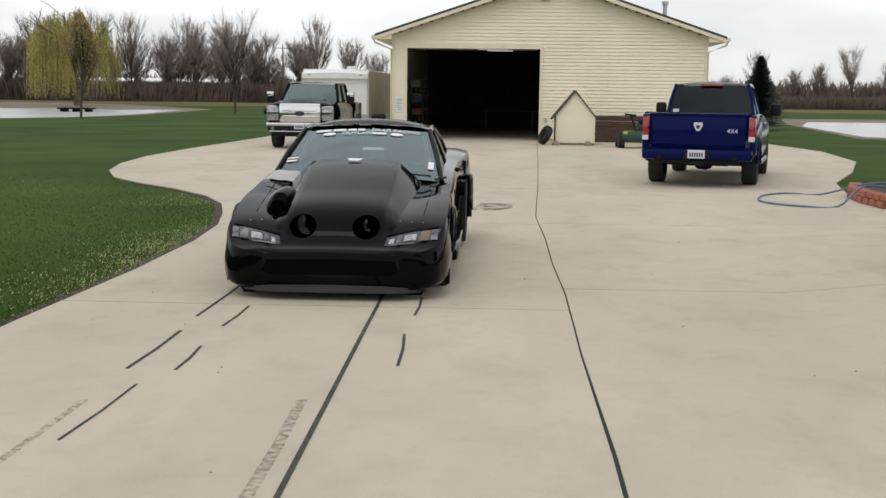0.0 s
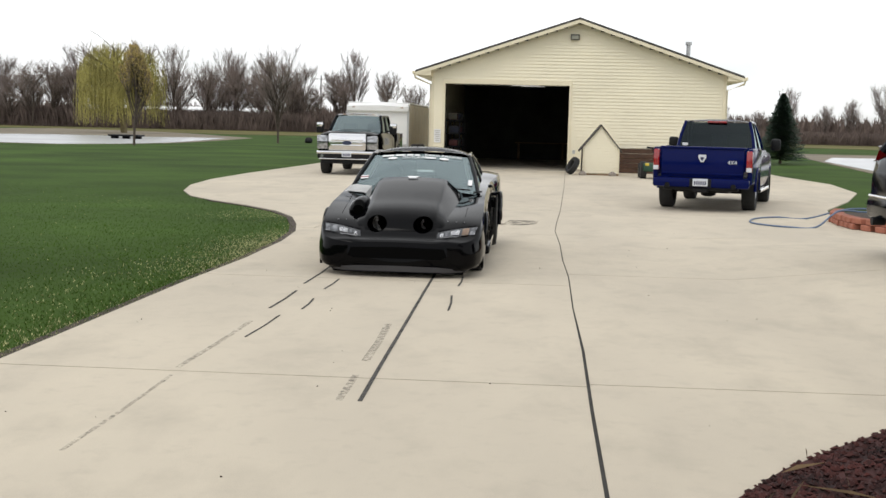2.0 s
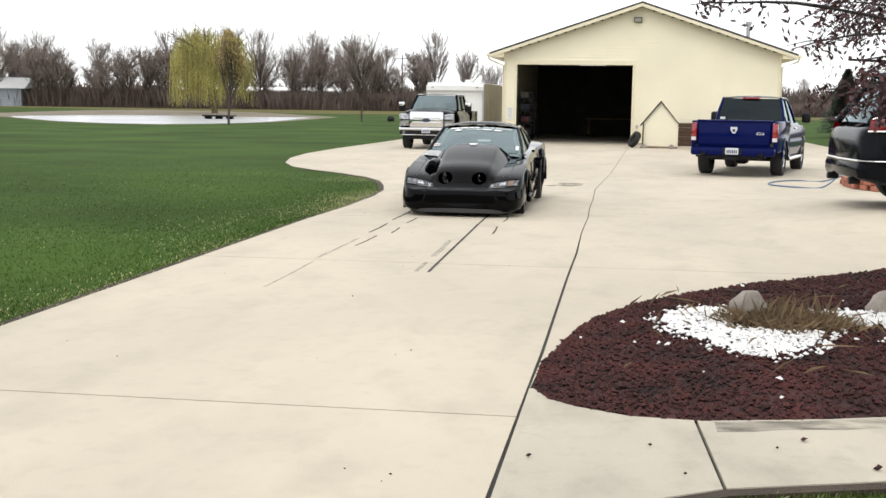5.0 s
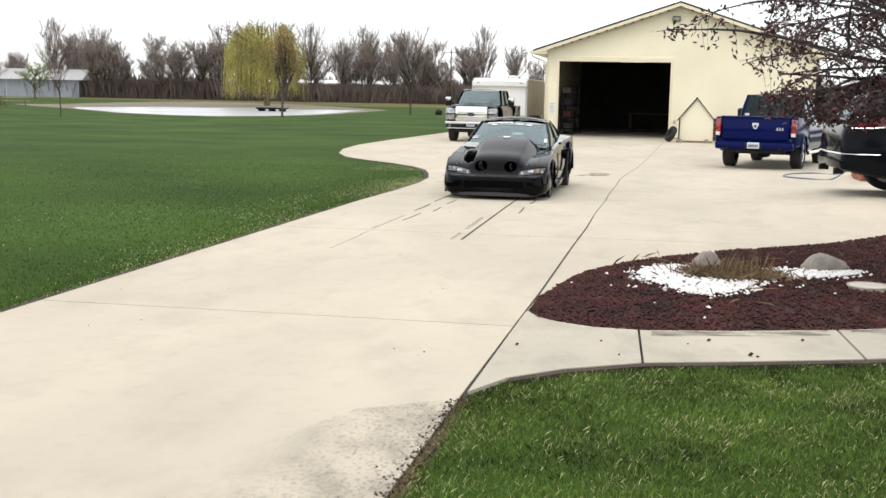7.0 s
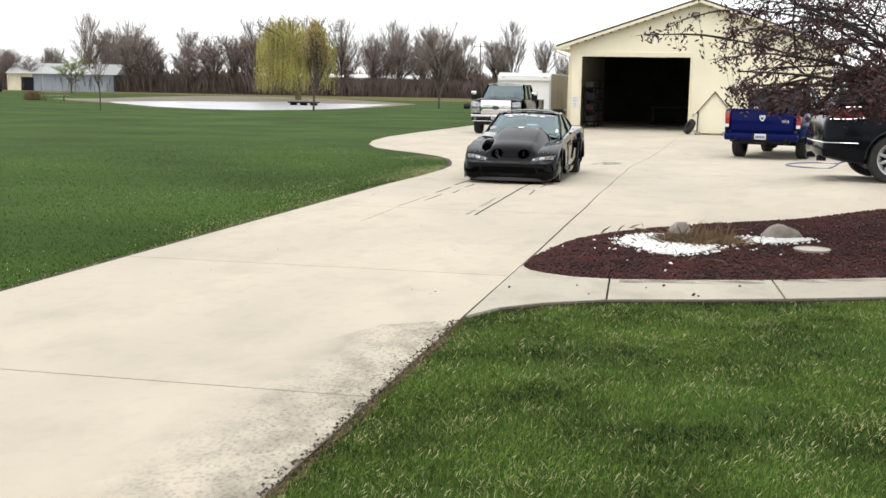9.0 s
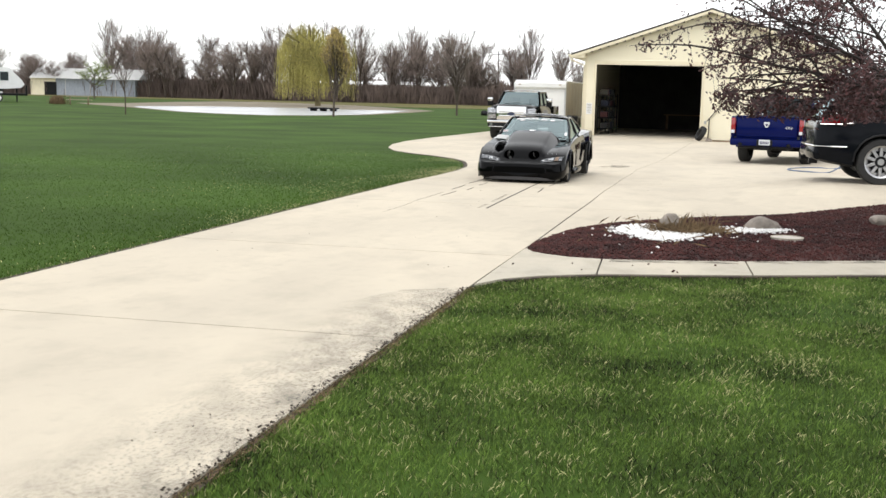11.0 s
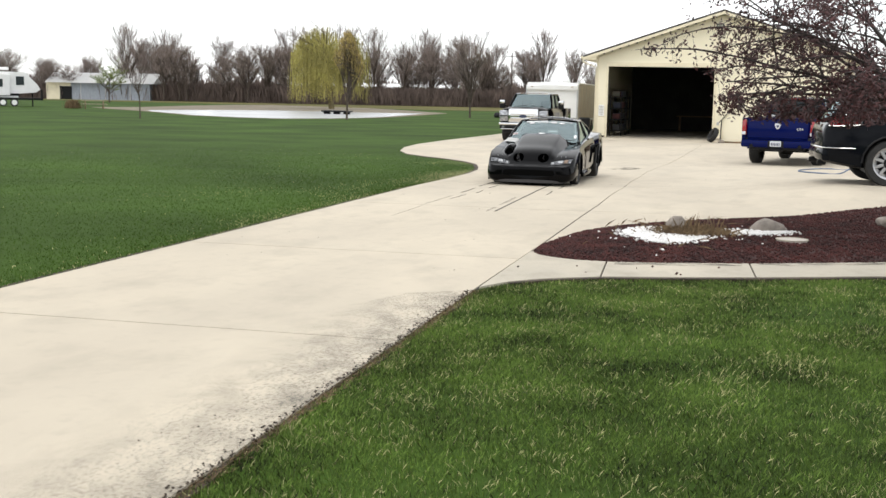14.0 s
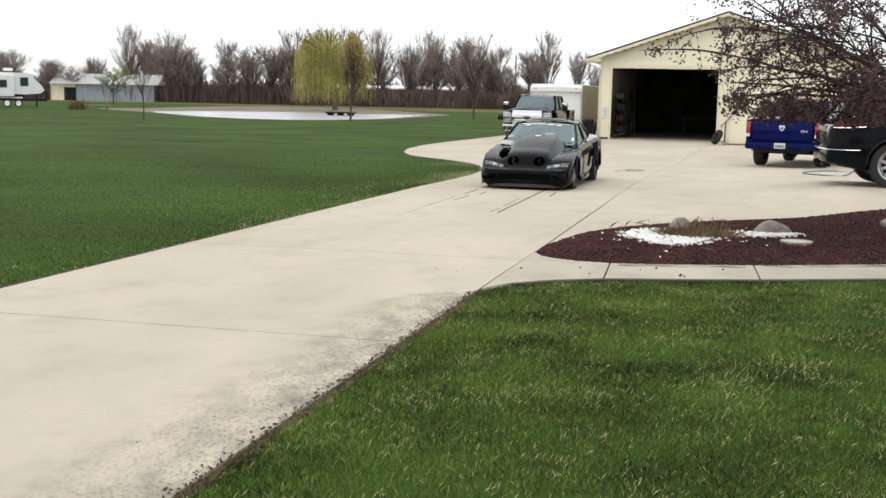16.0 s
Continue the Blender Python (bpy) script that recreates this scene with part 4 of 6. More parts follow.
def build_blue_pickup():
    c = thing("blue_pickup_truck", "deep blue four-wheel-drive pickup truck seen from its tailgate", "pickup truck", pose(5.30, 25.51, gz(4, 22), 0, 0, 165))
    st = [(0.0, .80, .55, .75, .95, 1.02, 1.08, 1.10), (0.12, .95, .50, .75, 1.0, 1.1, 1.14, 1.16), (0.5, .99, .48, .78, 1.05, 1.15, 1.2, 1.22), (1.5, 1.0, .45, .8, 1.1, 1.2, 1.24, 1.26),
          (1.75, 1.0, .42, .8, 1.15, 1.25, 1.26, 1.27), (3.62, 1.0, .42, .8, 1.15, 1.25, 1.27, 1.27)]
    body = part("body", loft([(y, sec(*a)) for y, *a in st]), M_PAINT_B, c, smooth=True)
    carve(body, [cyl((s * 0.5, 1.0, 0.42), (s * 1.3, 1.0, 0.42), 0.47, seg=36) for s in (-1, 1)])
    cabin(c, (0.86, 1.75, 1.24), (0.70, 2.35, 1.83), (0.70, 3.45, 1.85), (0.83, 3.62, 1.27), (0.5,), M_PAINT_B, M_TINT, M_TINT, 0.034, 0.045, 0.05)
    pickup_bed(c, M_PAINT_B, 3.66, 5.74, 1.0, 0.58, 1.31)
    gate = part("tailgate", box(0, 5.72, 1.0, 1.66, 0.09, 0.60, 0.03), M_PAINT_B, c, smooth=True)
    part("tailgate_cap", box(0, 5.72, 1.31, 1.72, 0.14, 0.05, 0.02), M_PAINT_B, gate, smooth=True)
    part("tailgate_ledge", box(0, 5.77, 0.78, 1.60, 0.03, 0.04, 0.01), M_PAINT_B, gate)
    shield = [(-0.075, 1.17), (0.075, 1.17), (0.078, 1.11), (0.045, 1.05), (0.03, 1.02), (-0.03, 1.02), (-0.045, 1.05), (-0.078, 1.11)]
    part("emblem_inset", wall_prism([(x * 0.45, 1.08 + (z - 1.08) * 0.45) for x, z in shield], 5.79, 5.797), M_INK, gate)
    # matt pale colour stands in for the shine of the badge's chrome
    part("emblem", wall_prism(shield, 5.765, 5.79), M_PLATE, gate, "badge with its chrome shine put into a pale colour")
    letters(gate, "4X4", pose(-0.60, 5.772, 1.02, 90, 0, 180), 0.11, M_PLATE)
    for s in (-1, 1):
        lamp = part("tail_light", box(s * 0.935, 5.71, 1.05, 0.13, 0.12, 0.44, 0.035), M_RED, c, smooth=True)
        part("reverse_lamp", box(s * 0.935, 5.775, 0.885, 0.105, 0.014, 0.085, 0.004), M_PLATE, lamp)
        part("exhaust_tip", cyl((s * 0.66, 5.70, 0.545), (s * 0.66, 5.97, 0.545), 0.055, seg=18, caps=False), M_CHROME, c, smooth=True)
        part("exhaust_bore", cyl((s * 0.66, 5.90, 0.545), (s * 0.66, 5.94, 0.545), 0.05, seg=18), M_BLACK, c)
        part("bumper_step", box(s * 0.80, 5.84, 0.705, 0.30, 0.13, 0.016, 0.005), M_PAINT_B, c)
        mir = part("door_mirror", box(s * 1.17, 2.0, 1.38, 0.22, 0.12, 0.26, 0.05), M_BLACK, c, smooth=True)
        part("door_handle", box(s * 1.005, 2.65, 1.12, 0.03, 0.2, 0.035, 0.01), M_CHROME, c)
        part("running_board", tube([(s * 0.98, 1.5, 0.38), (s * 0.98, 3.7, 0.38)], 0.05, 8), M_CHROME, c, smooth=True)
        wheel(c, s * 0.86, 1.0, 0.41, 0.29, 0.26, 5, M_CHROME)
        wheel(c, s * 0.86, 4.50, 0.41, 0.29, 0.26, 5, M_CHROME)
    bp = box(0, 5.84, 0.60, 1.94, 0.18, 0.20, 0.05)
    part("rear_bumper", bp, M_PAINT_B, c, smooth=True)
    part("bumper_recess", box(0, 5.925, 0.60, 0.44, 0.02, 0.17, 0.01), M_BLACK, c)
    part("lower_valance", box(0, 5.80, 0.49, 1.5, 0.12, 0.10, 0.03), M_BLACK, c, smooth=True)
    plate_bars(c, 0, 5.94, 0.61, 1)
    part("brake_light", box(0, 3.52, 1.86, 0.42, 0.05, 0.05, 0.012), M_RED, c)
    part("axle", cyl((-0.75, 4.5, 0.40), (0.75, 4.5, 0.40), 0.06, seg=10), M_BLACK, c)
    part("differential", box(0, 4.5, 0.40, 0.34, 0.32, 0.28, 0.1), M_BLACK, c, smooth=True)
    part("hitch", box(0, 5.75, 0.44, 0.3, 0.3, 0.08, 0.02), M_BLACK, c)
    part("chassis", box(0, 3.0, 0.45, 1.1, 5.2, 0.12, 0.03), M_BLACK, c)
    part("spare_tyre", cyl((0, 5.2, 0.44), (0, 5.2, 0.58), 0.36, seg=24), M_RUBBER, c)
    part("window_sticker", box(0.66, 3.665, 1.36, 0.12, 0.006, 0.06, m=None), M_DECAL, c)
    for x in (-0.4, 0.4):
        seat(c, x, 2.6, 0.98)


def build_black_pickup():
    c = thing("black_pickup_truck", "black heavy-duty pickup truck with a big chrome grille", "pickup truck", pose(-5.72, 32.5, gz(0, 33)))
    st = [(0.04, .93, .62, .85, 1.1, 1.25, 1.30, 1.32), (0.15, .97, .58, .85, 1.12, 1.30, 1.36, 1.38), (0.9, .995, .5, .85, 1.15, 1.34, 1.40, 1.43), (1.6, 1.0, .45, .85, 1.18, 1.36, 1.40, 1.42), (3.95, 1.0, .45, .85, 1.18, 1.34, 1.38, 1.38)]
    body = part("body", loft([(y, sec(*a)) for y, *a in st]), M_PAINT_K, c, smooth=True)
    carve(body, [cyl((s * 0.5, 0.98, 0.42), (s * 1.3, 0.98, 0.42), 0.48, seg=36) for s in (-1, 1)])
    cabin(c, (0.88, 1.60, 1.38), (0.74, 2.15, 1.90), (0.74, 3.8, 1.92), (0.86, 3.95, 1.38), (0.48,), M_PAINT_K, M_GLASS, M_TINT, 0.05, 0.05, 0.07)
    pickup_bed(c, M_PAINT_K, 4.0, 6.2, 1.0, 0.6, 1.36)
    gr = part("grille", box(0, 0.0, 1.05, 1.24, 0.14, 0.56, 0.07), M_CHROME, c, "chrome grille surround", smooth=True)
    part("grille_void", box(0, -0.05, 1.03, 1.02, 0.02, 0.36, 0.008), M_BLACK, gr)
    for z in (0.95, 1.12):
        part("grille_bar", box(0, -0.07, z, 1.02, 0.04, 0.06, 0.012), M_CHROME, gr, smooth=True)
    em = cyl((0, -0.10, 1.03), (0, -0.07, 1.03), 0.13, seg=24)
    bmesh.ops.scale(em, vec=(1.2, 1, 0.5), verts=em.verts, space=Matrix.Translation((0, 0, -1.03)))
    part("badge", em, mat("blue-black oval badge", (0.02, 0.03, 0.07), 0.3), gr)
    for s in (-1, 1):
        hl = part("headlight", box(s * 0.81, 0.04, 1.04, 0.36, 0.14, 0.44, 0.04), M_LENS, c, "clear stacked headlamp", smooth=True)
        part("lamp_divider", box(s * 0.81, -0.035, 1.05, 0.33, 0.012, 0.03), M_BLACK, hl)
        part("fog_lamp", cyl((s * 0.80, -0.13, 0.60), (s * 0.80, -0.05, 0.60), 0.06, seg=16), M_LENS, c)
        part("mirror_arm", box(s * 1.08, 1.78, 1.42, 0.18, 0.06, 0.05, 0.01), M_BLACK, c)
        mi = part("towing_mirror", box(s * 1.24, 1.78, 1.50, 0.24, 0.10, 0.36, 0.04), M_BLACK, c, smooth=True)
        part("mirror_cap", box(s * 1.24, 1.72, 1.60, 0.22, 0.05, 0.14, 0.02), M_CHROME, mi, smooth=True)
        wheel(c, s * 0.85, 0.98, 0.42, 0.29, 0.23, 8, M_ALLOY)
        wheel(c, s * 0.85, 4.96, 0.42, 0.29, 0.23, 8, M_ALLOY)
    part("front_bumper", box(0, -0.02, 0.72, 1.98, 0.20, 0.11, 0.04), M_CHROME, c, "chrome front bumper", smooth=True)
    part("bumper_face", box(0, 0.0, 0.60, 1.92, 0.18, 0.16, 0.04), M_BLACK, c, smooth=True)
    part("bumper_lip", box(0, -0.01, 0.515, 1.80, 0.19, 0.035, 0.012), M_CHROME, c, smooth=True)
    part("hood_bulge", loft([(0.25, [(0, 1.30), (.55, 1.30), (.48, 1.375), (0, 1.40)]), (1.5, [(0, 1.30), (.60, 1.30), (.52, 1.45), (0, 1.475)])]), M_PAINT_K, c, smooth=True)
    part("bumper_intake", box(0, -0.125, 0.60, 0.80, 0.02, 0.12, 0.01), M_BLACK, c)
    part("air_dam", box(0, 0.08, 0.44, 1.7, 0.08, 0.16, 0.02), M_BLACK, c)
    plate_bars(c, 0.0, -0.145, 0.66, -1)
    for k in range(5):
        part("roof_marker", box(-0.5 + 0.25 * k, 2.25, 1.965, 0.09, 0.12, 0.035, 0.012), M_AMBER, c)
    part("dashboard", box(0, 1.85, 1.38, 1.5, 0.3, 0.12, 0.04), M_BLACK, c)
    for x in (-0.42, 0.42):
        seat(c, x, 2.7, 1.05)
    part("chassis", box(0, 3.0, 0.5, 1.0, 5.6, 0.12, 0.03), M_BLACK, c)


def build_suv():
    c = thing("black_suv", "black sport utility vehicle with red wraparound tail lights and alloy wheels", "car", pose(9.23, 8.43, gz(6, 8), 0, 0, 94))
    st = [(0.0, .70, .35, .5, .7, .78, .82, .84), (0.15, .88, .28, .55, .78, .88, .92, .95), (0.6, .97, .25, .6, .85, .95, 1.0, 1.03), (1.4, 1.0, .24, .62, .92, 1.02, 1.06, 1.10), (2.0, 1.0, .24, .62, .95, 1.06, 1.08, 1.08),
          (3.6, 1.0, .24, .64, .98, 1.10, 1.12, 1.12), (4.5, .98, .28, .66, 1.0, 1.12, 1.14, 1.14), (4.88, .93, .34, .66, .98, 1.08, 1.10, 1.10), (5.05, .84, .38, .62, .90, .98, 1.0, 1.0), (5.10, .74, .42, .58, .8, .86, .88, .88)]
    body = part("body", loft([(y, sec(*a)) for y, *a in st]), M_PAINT_D, c, smooth=True)
    carve(body, [cyl((s * 0.5, y, 0.38), (s * 1.3, y, 0.38), 0.445, seg=36) for s in (-1, 1) for y in (1.02, 4.04)])
    cabin(c, (0.84, 1.55, 1.06), (0.68, 2.3, 1.68), (0.66, 4.55, 1.66), (0.80, 4.98, 1.08), (0.33, 0.66), M_PAINT_D, M_GLASS, M_TINT, 0.05, 0.07, 0.08)
    for s in (-1, 1):
        q = [(s * 1.005, 4.54, 1.01), (s * 0.89, 5.02, 0.99), (s * 0.86, 4.99, 1.13), (s * 0.975, 4.52, 1.18)]
        if s < 0:
            q = [q[1], q[0], q[3], q[2]]
        lamp = part("tail_light", patch(*q, 0.05, 6, 0.03), M_RED, c, "red wraparound tail light", smooth=True)
        part("lamp_trim", tube([(s * 0.90, 5.03, 0.985), (s * 0.99, 4.76, 0.99), (s * 1.01, 4.53, 1.01), (s * 0.98, 4.51, 1.185), (s * 0.96, 4.76, 1.175), (s * 0.87, 5.0, 1.135)], 0.008, 6), M_CHROME, lamp, smooth=True)
        part("roof_rail_bar", tube([(s * 0.60, 2.6, 1.75), (s * 0.60, 3.0, 1.80), (s * 0.60, 4.2, 1.80), (s * 0.60, 4.5, 1.74)], 0.02, 7), M_CHROME, c, smooth=True)
        part("bumper_strip", tube([(s * 1.0, 4.60, 0.62), (s * 0.95, 4.93, 0.62), (s * 0.80, 5.09, 0.62)], 0.006, 6), M_CHROME, c, smooth=True)
        part("exhaust_tip", cyl((s * 0.55, 5.0, 0.36), (s * 0.55, 5.14, 0.36), 0.045, seg=14), M_BLACK, c)
        part("door_mirror", box(s * 1.08, 2.0, 1.10, 0.2, 0.12, 0.16, 0.04), M_PAINT_D, c, smooth=True)
        part("arch_trim", tube([(s * 1.0, 4.04 - 0.45 * math.cos(a), 0.38 + 0.45 * math.sin(a)) for a in [k * math.pi / 10 for k in range(11)]], 0.018, 6), M_BLACK, c, smooth=True)
        wheel(c, s * 0.86, 1.02, 0.385, 0.26, 0.27, 10, M_ALLOY)
        wheel(c, s * 0.86, 4.04, 0.385, 0.26, 0.27, 10, M_ALLOY)
    part("rear_strip", tube([(-0.80, 5.09, 0.62), (0, 5.13, 0.62), (0.80, 5.09, 0.62)], 0.014, 6), M_CHROME, c)
    part("rear_bumper", box(0, 5.02, 0.50, 1.70, 0.20, 0.24, 0.07), M_PAINT_D, c, smooth=True)
    plate_bars(c, 0, 5.07, 0.84, 1)
    part("spoiler", box(0, 4.62, 1.70, 1.24, 0.30, 0.04, 0.015), M_PAINT_D, c, smooth=True)
    part("brake_light", box(0, 4.78, 1.70, 0.4, 0.03, 0.03), M_RED, c)
    for x in (-0.42, 0.42):
        seat(c, x, 2.5, 0.85)


def build_trailer():
    c = thing("enclosed_trailer", "white enclosed cargo trailer with tan side walls", "trailer", pose(-6.3, 43.0, gz(0, 43)))
    part("front_wall", box(0, 0.03, 1.42, 2.56, 0.06, 2.0, 0.015), M_WHITE, c)
    part("nose_cap", loft([(-0.14, [(0, 2.22), (1.27, 2.22), (1.27, 2.4), (0, 2.45)]), (0.3, [(0, 2.22), (1.29, 2.22), (1.29, 2.54), (0, 2.60)])]), M_WHITE, c, "white rounded nose cap")
    for s in (-1, 1):
        side = part("side_wall", box(s * 1.27, 4.0, 1.45, 0.05, 7.9, 2.1, 0.01), mat("tan trailer skin", (0.38, 0.33, 0.25), 0.5, vary=0.12, scale=0.8), c)
        for k in range(7):
            part("seam", box(s * 1.30, 0.6 + 1.15 * k, 1.45, 0.01, 0.03, 2.06), M_METAL, side)
        part("corner_post", box(s * 1.26, 0.0, 1.42, 0.10, 0.10, 2.1, 0.03), M_METAL, c)
        for y in (4.4, 5.3):
            part("wheel", cyl((s * 1.08, y, 0.36), (s * 1.31, y, 0.36), 0.36, seg=24), M_RUBBER, c)
        part("marker_lamp", box(s * 1.0, -0.15, 2.36, 0.12, 0.03, 0.04, 0.01), M_AMBER, c)
        part("fender", box(s * 1.34, 4.85, 0.76, 0.10, 2.0, 0.06, 0.02), M_METAL, c)
    part("roof", box(0, 4.1, 2.55, 2.58, 7.7, 0.06, 0.02), M_WHITE, c)
    part("rear_wall", box(0, 7.95, 1.45, 2.5, 0.06, 2.1), M_WHITE, c)
    part("stone_guard", box(0, -0.01, 0.65, 2.4, 0.02, 0.45), M_METAL, c, "diamond plate stone guard")
    part("floor", box(0, 4.0, 0.42, 2.5, 7.9, 0.12), M_BLACK, c)
    part("roof_vent", box(0.2, 3.0, 2.68, 0.36, 0.36, 0.16, 0.03), M_WHITE, c)
    part("tongue", tube([(0, -0.05, 0.45), (0, -1.3, 0.45)], 0.06, 6), M_BLACK, c)
    part("jack", cyl((0, -1.1, 0.0), (0, -1.1, 0.8), 0.04, seg=10), M_METAL, c)


racer, racer_wheels = build_racer()
build_blue_pickup()
build_black_pickup()
build_suv()
build_trailer()


def motions():
    # the coupe stands, then rolls forward at the end
    roll = [(0.0, 0.0), (15.5, 0.0), (15.6, 0.04), (15.7, 0.13), (15.8, 0.28), (15.9, 0.50), (16.0, 0.78)]
    walk(racer, [(t, pose(MX, MY - d, gz(0, 8.5), 0, 0, YAW)) for t, d in roll])
    for w in racer_wheels:
        x, y, z = w.location
        walk(w, [(t, pose(x, y, z, math.degrees(d / z), 0, 0)) for t, d in roll])


# ---- garage contents, yard things ----
def build_yard():
    x, y, b = 2.62, 38.3, gz(2, 38)
    k = thing("dog_house", "cream clapboard dog house with dark-edged gable roof", "dog house", pose(x, y, b))
    front = wall_prism([(-0.66, 0.05), (0.66, 0.05), (0.66, 0.98), (0, 1.78), (-0.66, 0.98)], 0, 1.3)
    part("body", front, M_SIDING, k)
    z = 0.08
    while z < 1.7:
        reach = 0.66 if z < 0.93 else 0.66 * (1.76 - z) / 0.80
        if reach > 0.05:
            bm = bmesh.new()
            vs = [bm.verts.new(p) for p in ((-reach, -0.022, z), (reach, -0.022, z), (reach, -0.004, z + 0.095), (-reach, -0.004, z + 0.095), (-reach, 0, z), (reach, 0, z))]
            bm.faces.new(vs[:4])
            bm.faces.new((vs[0], vs[4], vs[5], vs[1]))
            part("siding_board", bm, M_SIDING, k)
        z += 0.1
    for s in (-1, 1):
        part("roof", wall_prism([(0, 1.79), (s * 0.78, 0.84), (s * 0.78, 0.89), (0, 1.85)], -0.10, 1.4), M_ROOF, k, "dark shingled roof slope")
        part("corner_board", box(s * 0.66, -0.02, 0.5, 0.05, 0.05, 0.96), M_TRIM, k)
    part("base", box(0, 0.6, 0.03, 1.36, 1.4, 0.06), M_WOOD, k)
    t = thing("spare_tyre", "worn black tyre leaning against the dog house", "tyre", pose(1.62, 38.2, b + 0.33, 0, 28, 20))
    bm = bmesh.new()
    prof = [(0.2, -0.08), (0.31, -0.10), (0.335, -0.06), (0.335, 0.06), (0.31, 0.10), (0.2, 0.08)]
    rings = [[bm.verts.new((w, q * math.cos(2 * math.pi * i / 28), q * math.sin(2 * math.pi * i / 28))) for q, w in prof] for i in range(28)]
    for i in range(28):
        u, v = rings[i], rings[(i + 1) % 28]
        for a in range(6):
            bm.faces.new((u[a], u[(a + 1) % 6], v[(a + 1) % 6], v[a]))
    part("tread", bm, M_RUBBER, t, smooth=True)
    for px in (1.98, 3.05):
        r = thing("kerb_stone", "small grey stone at the dog house's foot", "stone", pose(px, 37.9, b))
        part("stone", rock_mesh(0.14, 5), M_ROCK, r)
    rack = thing("leaning_pole", "dark metal pole leaning by the dog house", "pole", pose(1.93, 38.05, b))
    part("pole", tube([(0, 0, 0), (0.02, 0.1, 1.0)], 0.025, 8), M_BLACK, rack)
    # wooden panel and mower
    pan = thing("wood_panel", "low brown timber panel against the garage wall", "panel", pose(4.4, 41.2, b))
    for i in range(5):
        part("plank", box(0, 0.05, 0.10 + 0.19 * i, 2.3, 0.04, 0.18, 0.006), mat("brown stained plank", (0.07, 0.035, 0.02), 0.8, vary=0.2, scale=4), pan)
    m = thing("lawn_mower", "dark green riding mower with black seat and levers", "lawn mower", pose(4.75, 36.6, b))
    part("deck", box(0, 0, 0.40, 1.5, 0.9, 0.30, 0.06), M_GREENM, m, smooth=True)
    part("engine_cover", box(0.2, 0.5, 0.66, 0.8, 0.6, 0.34, 0.08), M_GREENM, m, smooth=True)
    part("seat", box(0.1, 0.35, 0.86, 0.5, 0.5, 0.14, 0.05), M_BLACK, m, smooth=True)
    part("backrest", box(0.35, 0.62, 1.0, 0.5, 0.12, 0.36, 0.05), M_BLACK, m, smooth=True)
    part("steering_column", tube([(-0.25, -0.1, 0.55), (-0.42, 0.0, 1.05)], 0.03, 8), M_BLACK, m)
    part("handle", tube([(-0.62, 0.0, 1.08), (-0.25, 0.0, 1.05)], 0.035, 8), M_BLACK, m)
    part("lamp", box(-0.62, -0.44, 0.50, 0.14, 0.04, 0.10, 0.02), M_YELLOW, m)
    for sx, r in ((-0.72, 0.30), (0.72, 0.30)):
        part("wheel", cyl((sx - 0.1, -0.1, r), (sx + 0.1, -0.1, r), r, seg=20), M_RUBBER, m)
        part("wheel", cyl((sx - 0.1, 0.75, 0.26), (sx + 0.1, 0.75, 0.26), 0.26, seg=20), M_RUBBER, m)
    # inside the garage
    for i, (px, py) in enumerate(((-3.3, 45.2), (-3.3, 47.5))):
        # shelves are black to carry the garage's inner shade in their colour
        sh = thing("storage_shelf", "cluttered steel shelf, coloured black for the garage's inner shade", "shelf", pose(px, py, GB))
        for q in range(4):
            part("shelf_board", box(0, 0, 0.25 + 0.55 * q, 0.6, 1.8, 0.04), M_BLACK, sh)
        for sx in (-0.28, 0.28):
            for sy in (-0.86, 0.86):
                part("post", box(sx, sy, 1.0, 0.04, 0.04, 2.0), M_BLACK, sh)
        rng = random.Random(i)
        for q in range(4):
            for w in range(4):
                # box colours are dimmed by the same painted shade
                col = rng.choice([(0.08, 0.02, 0.02), (0.02, 0.025, 0.05), (0.10, 0.095, 0.08), (0.03, 0.03, 0.03)])
                bx = thing("storage_box", "assorted box on the garage shelf", "box", pose(px + rng.uniform(-.05, .05), py - 0.66 + 0.44 * w, GB + 0.27 + 0.55 * q), "shelf boxes")
                part("box", box(0, 0, 0.16, 0.36, 0.3, rng.uniform(0.2, 0.34), 0.01), mat("box", col, 0.7), bx)
    for px, py, pz in ((0.4, 44.4, 3.25), (0.6, 52.0, 3.5)):
        fl = thing("tube_light", "lit fluorescent tube light on the garage ceiling", "lamp", pose(px - 0.7, py, pz))
        part("fixture", box(0, 0, 0.02, 1.25, 0.2, 0.05, 0.01), M_WHITE, fl)
        part("tube", cyl((-0.58, 0, -0.03), (0.58, 0, -0.03), 0.025, seg=10), glow("lit tube", (1, 0.98, 0.92), 0.6), fl)
    wb = thing("workbench", "long dark workbench at the garage's back wall", "bench", pose(1.5, 56.5, GB))
    part("top", box(0, 0, 0.9, 5.0, 0.7, 0.06), M_WOOD, wb)
    for px in (-2.3, 0, 2.3):
        part("leg", box(px, 0, 0.44, 0.1, 0.6, 0.86), M_WOOD, wb)
    can = thing("rubbish_bin", "dark bin standing beside the trailer", "bin", pose(-4.4, 41.0, b))
    part("bin", cyl((0, 0, 0), (0, 0, 0.85), 0.24, 0.28, 18), M_BLACK, can, smooth=True)
    part("lid", cyl((0, 0, 0.85), (0, 0, 0.92), 0.30, 0.22, 18), M_BLACK, can, smooth=True)


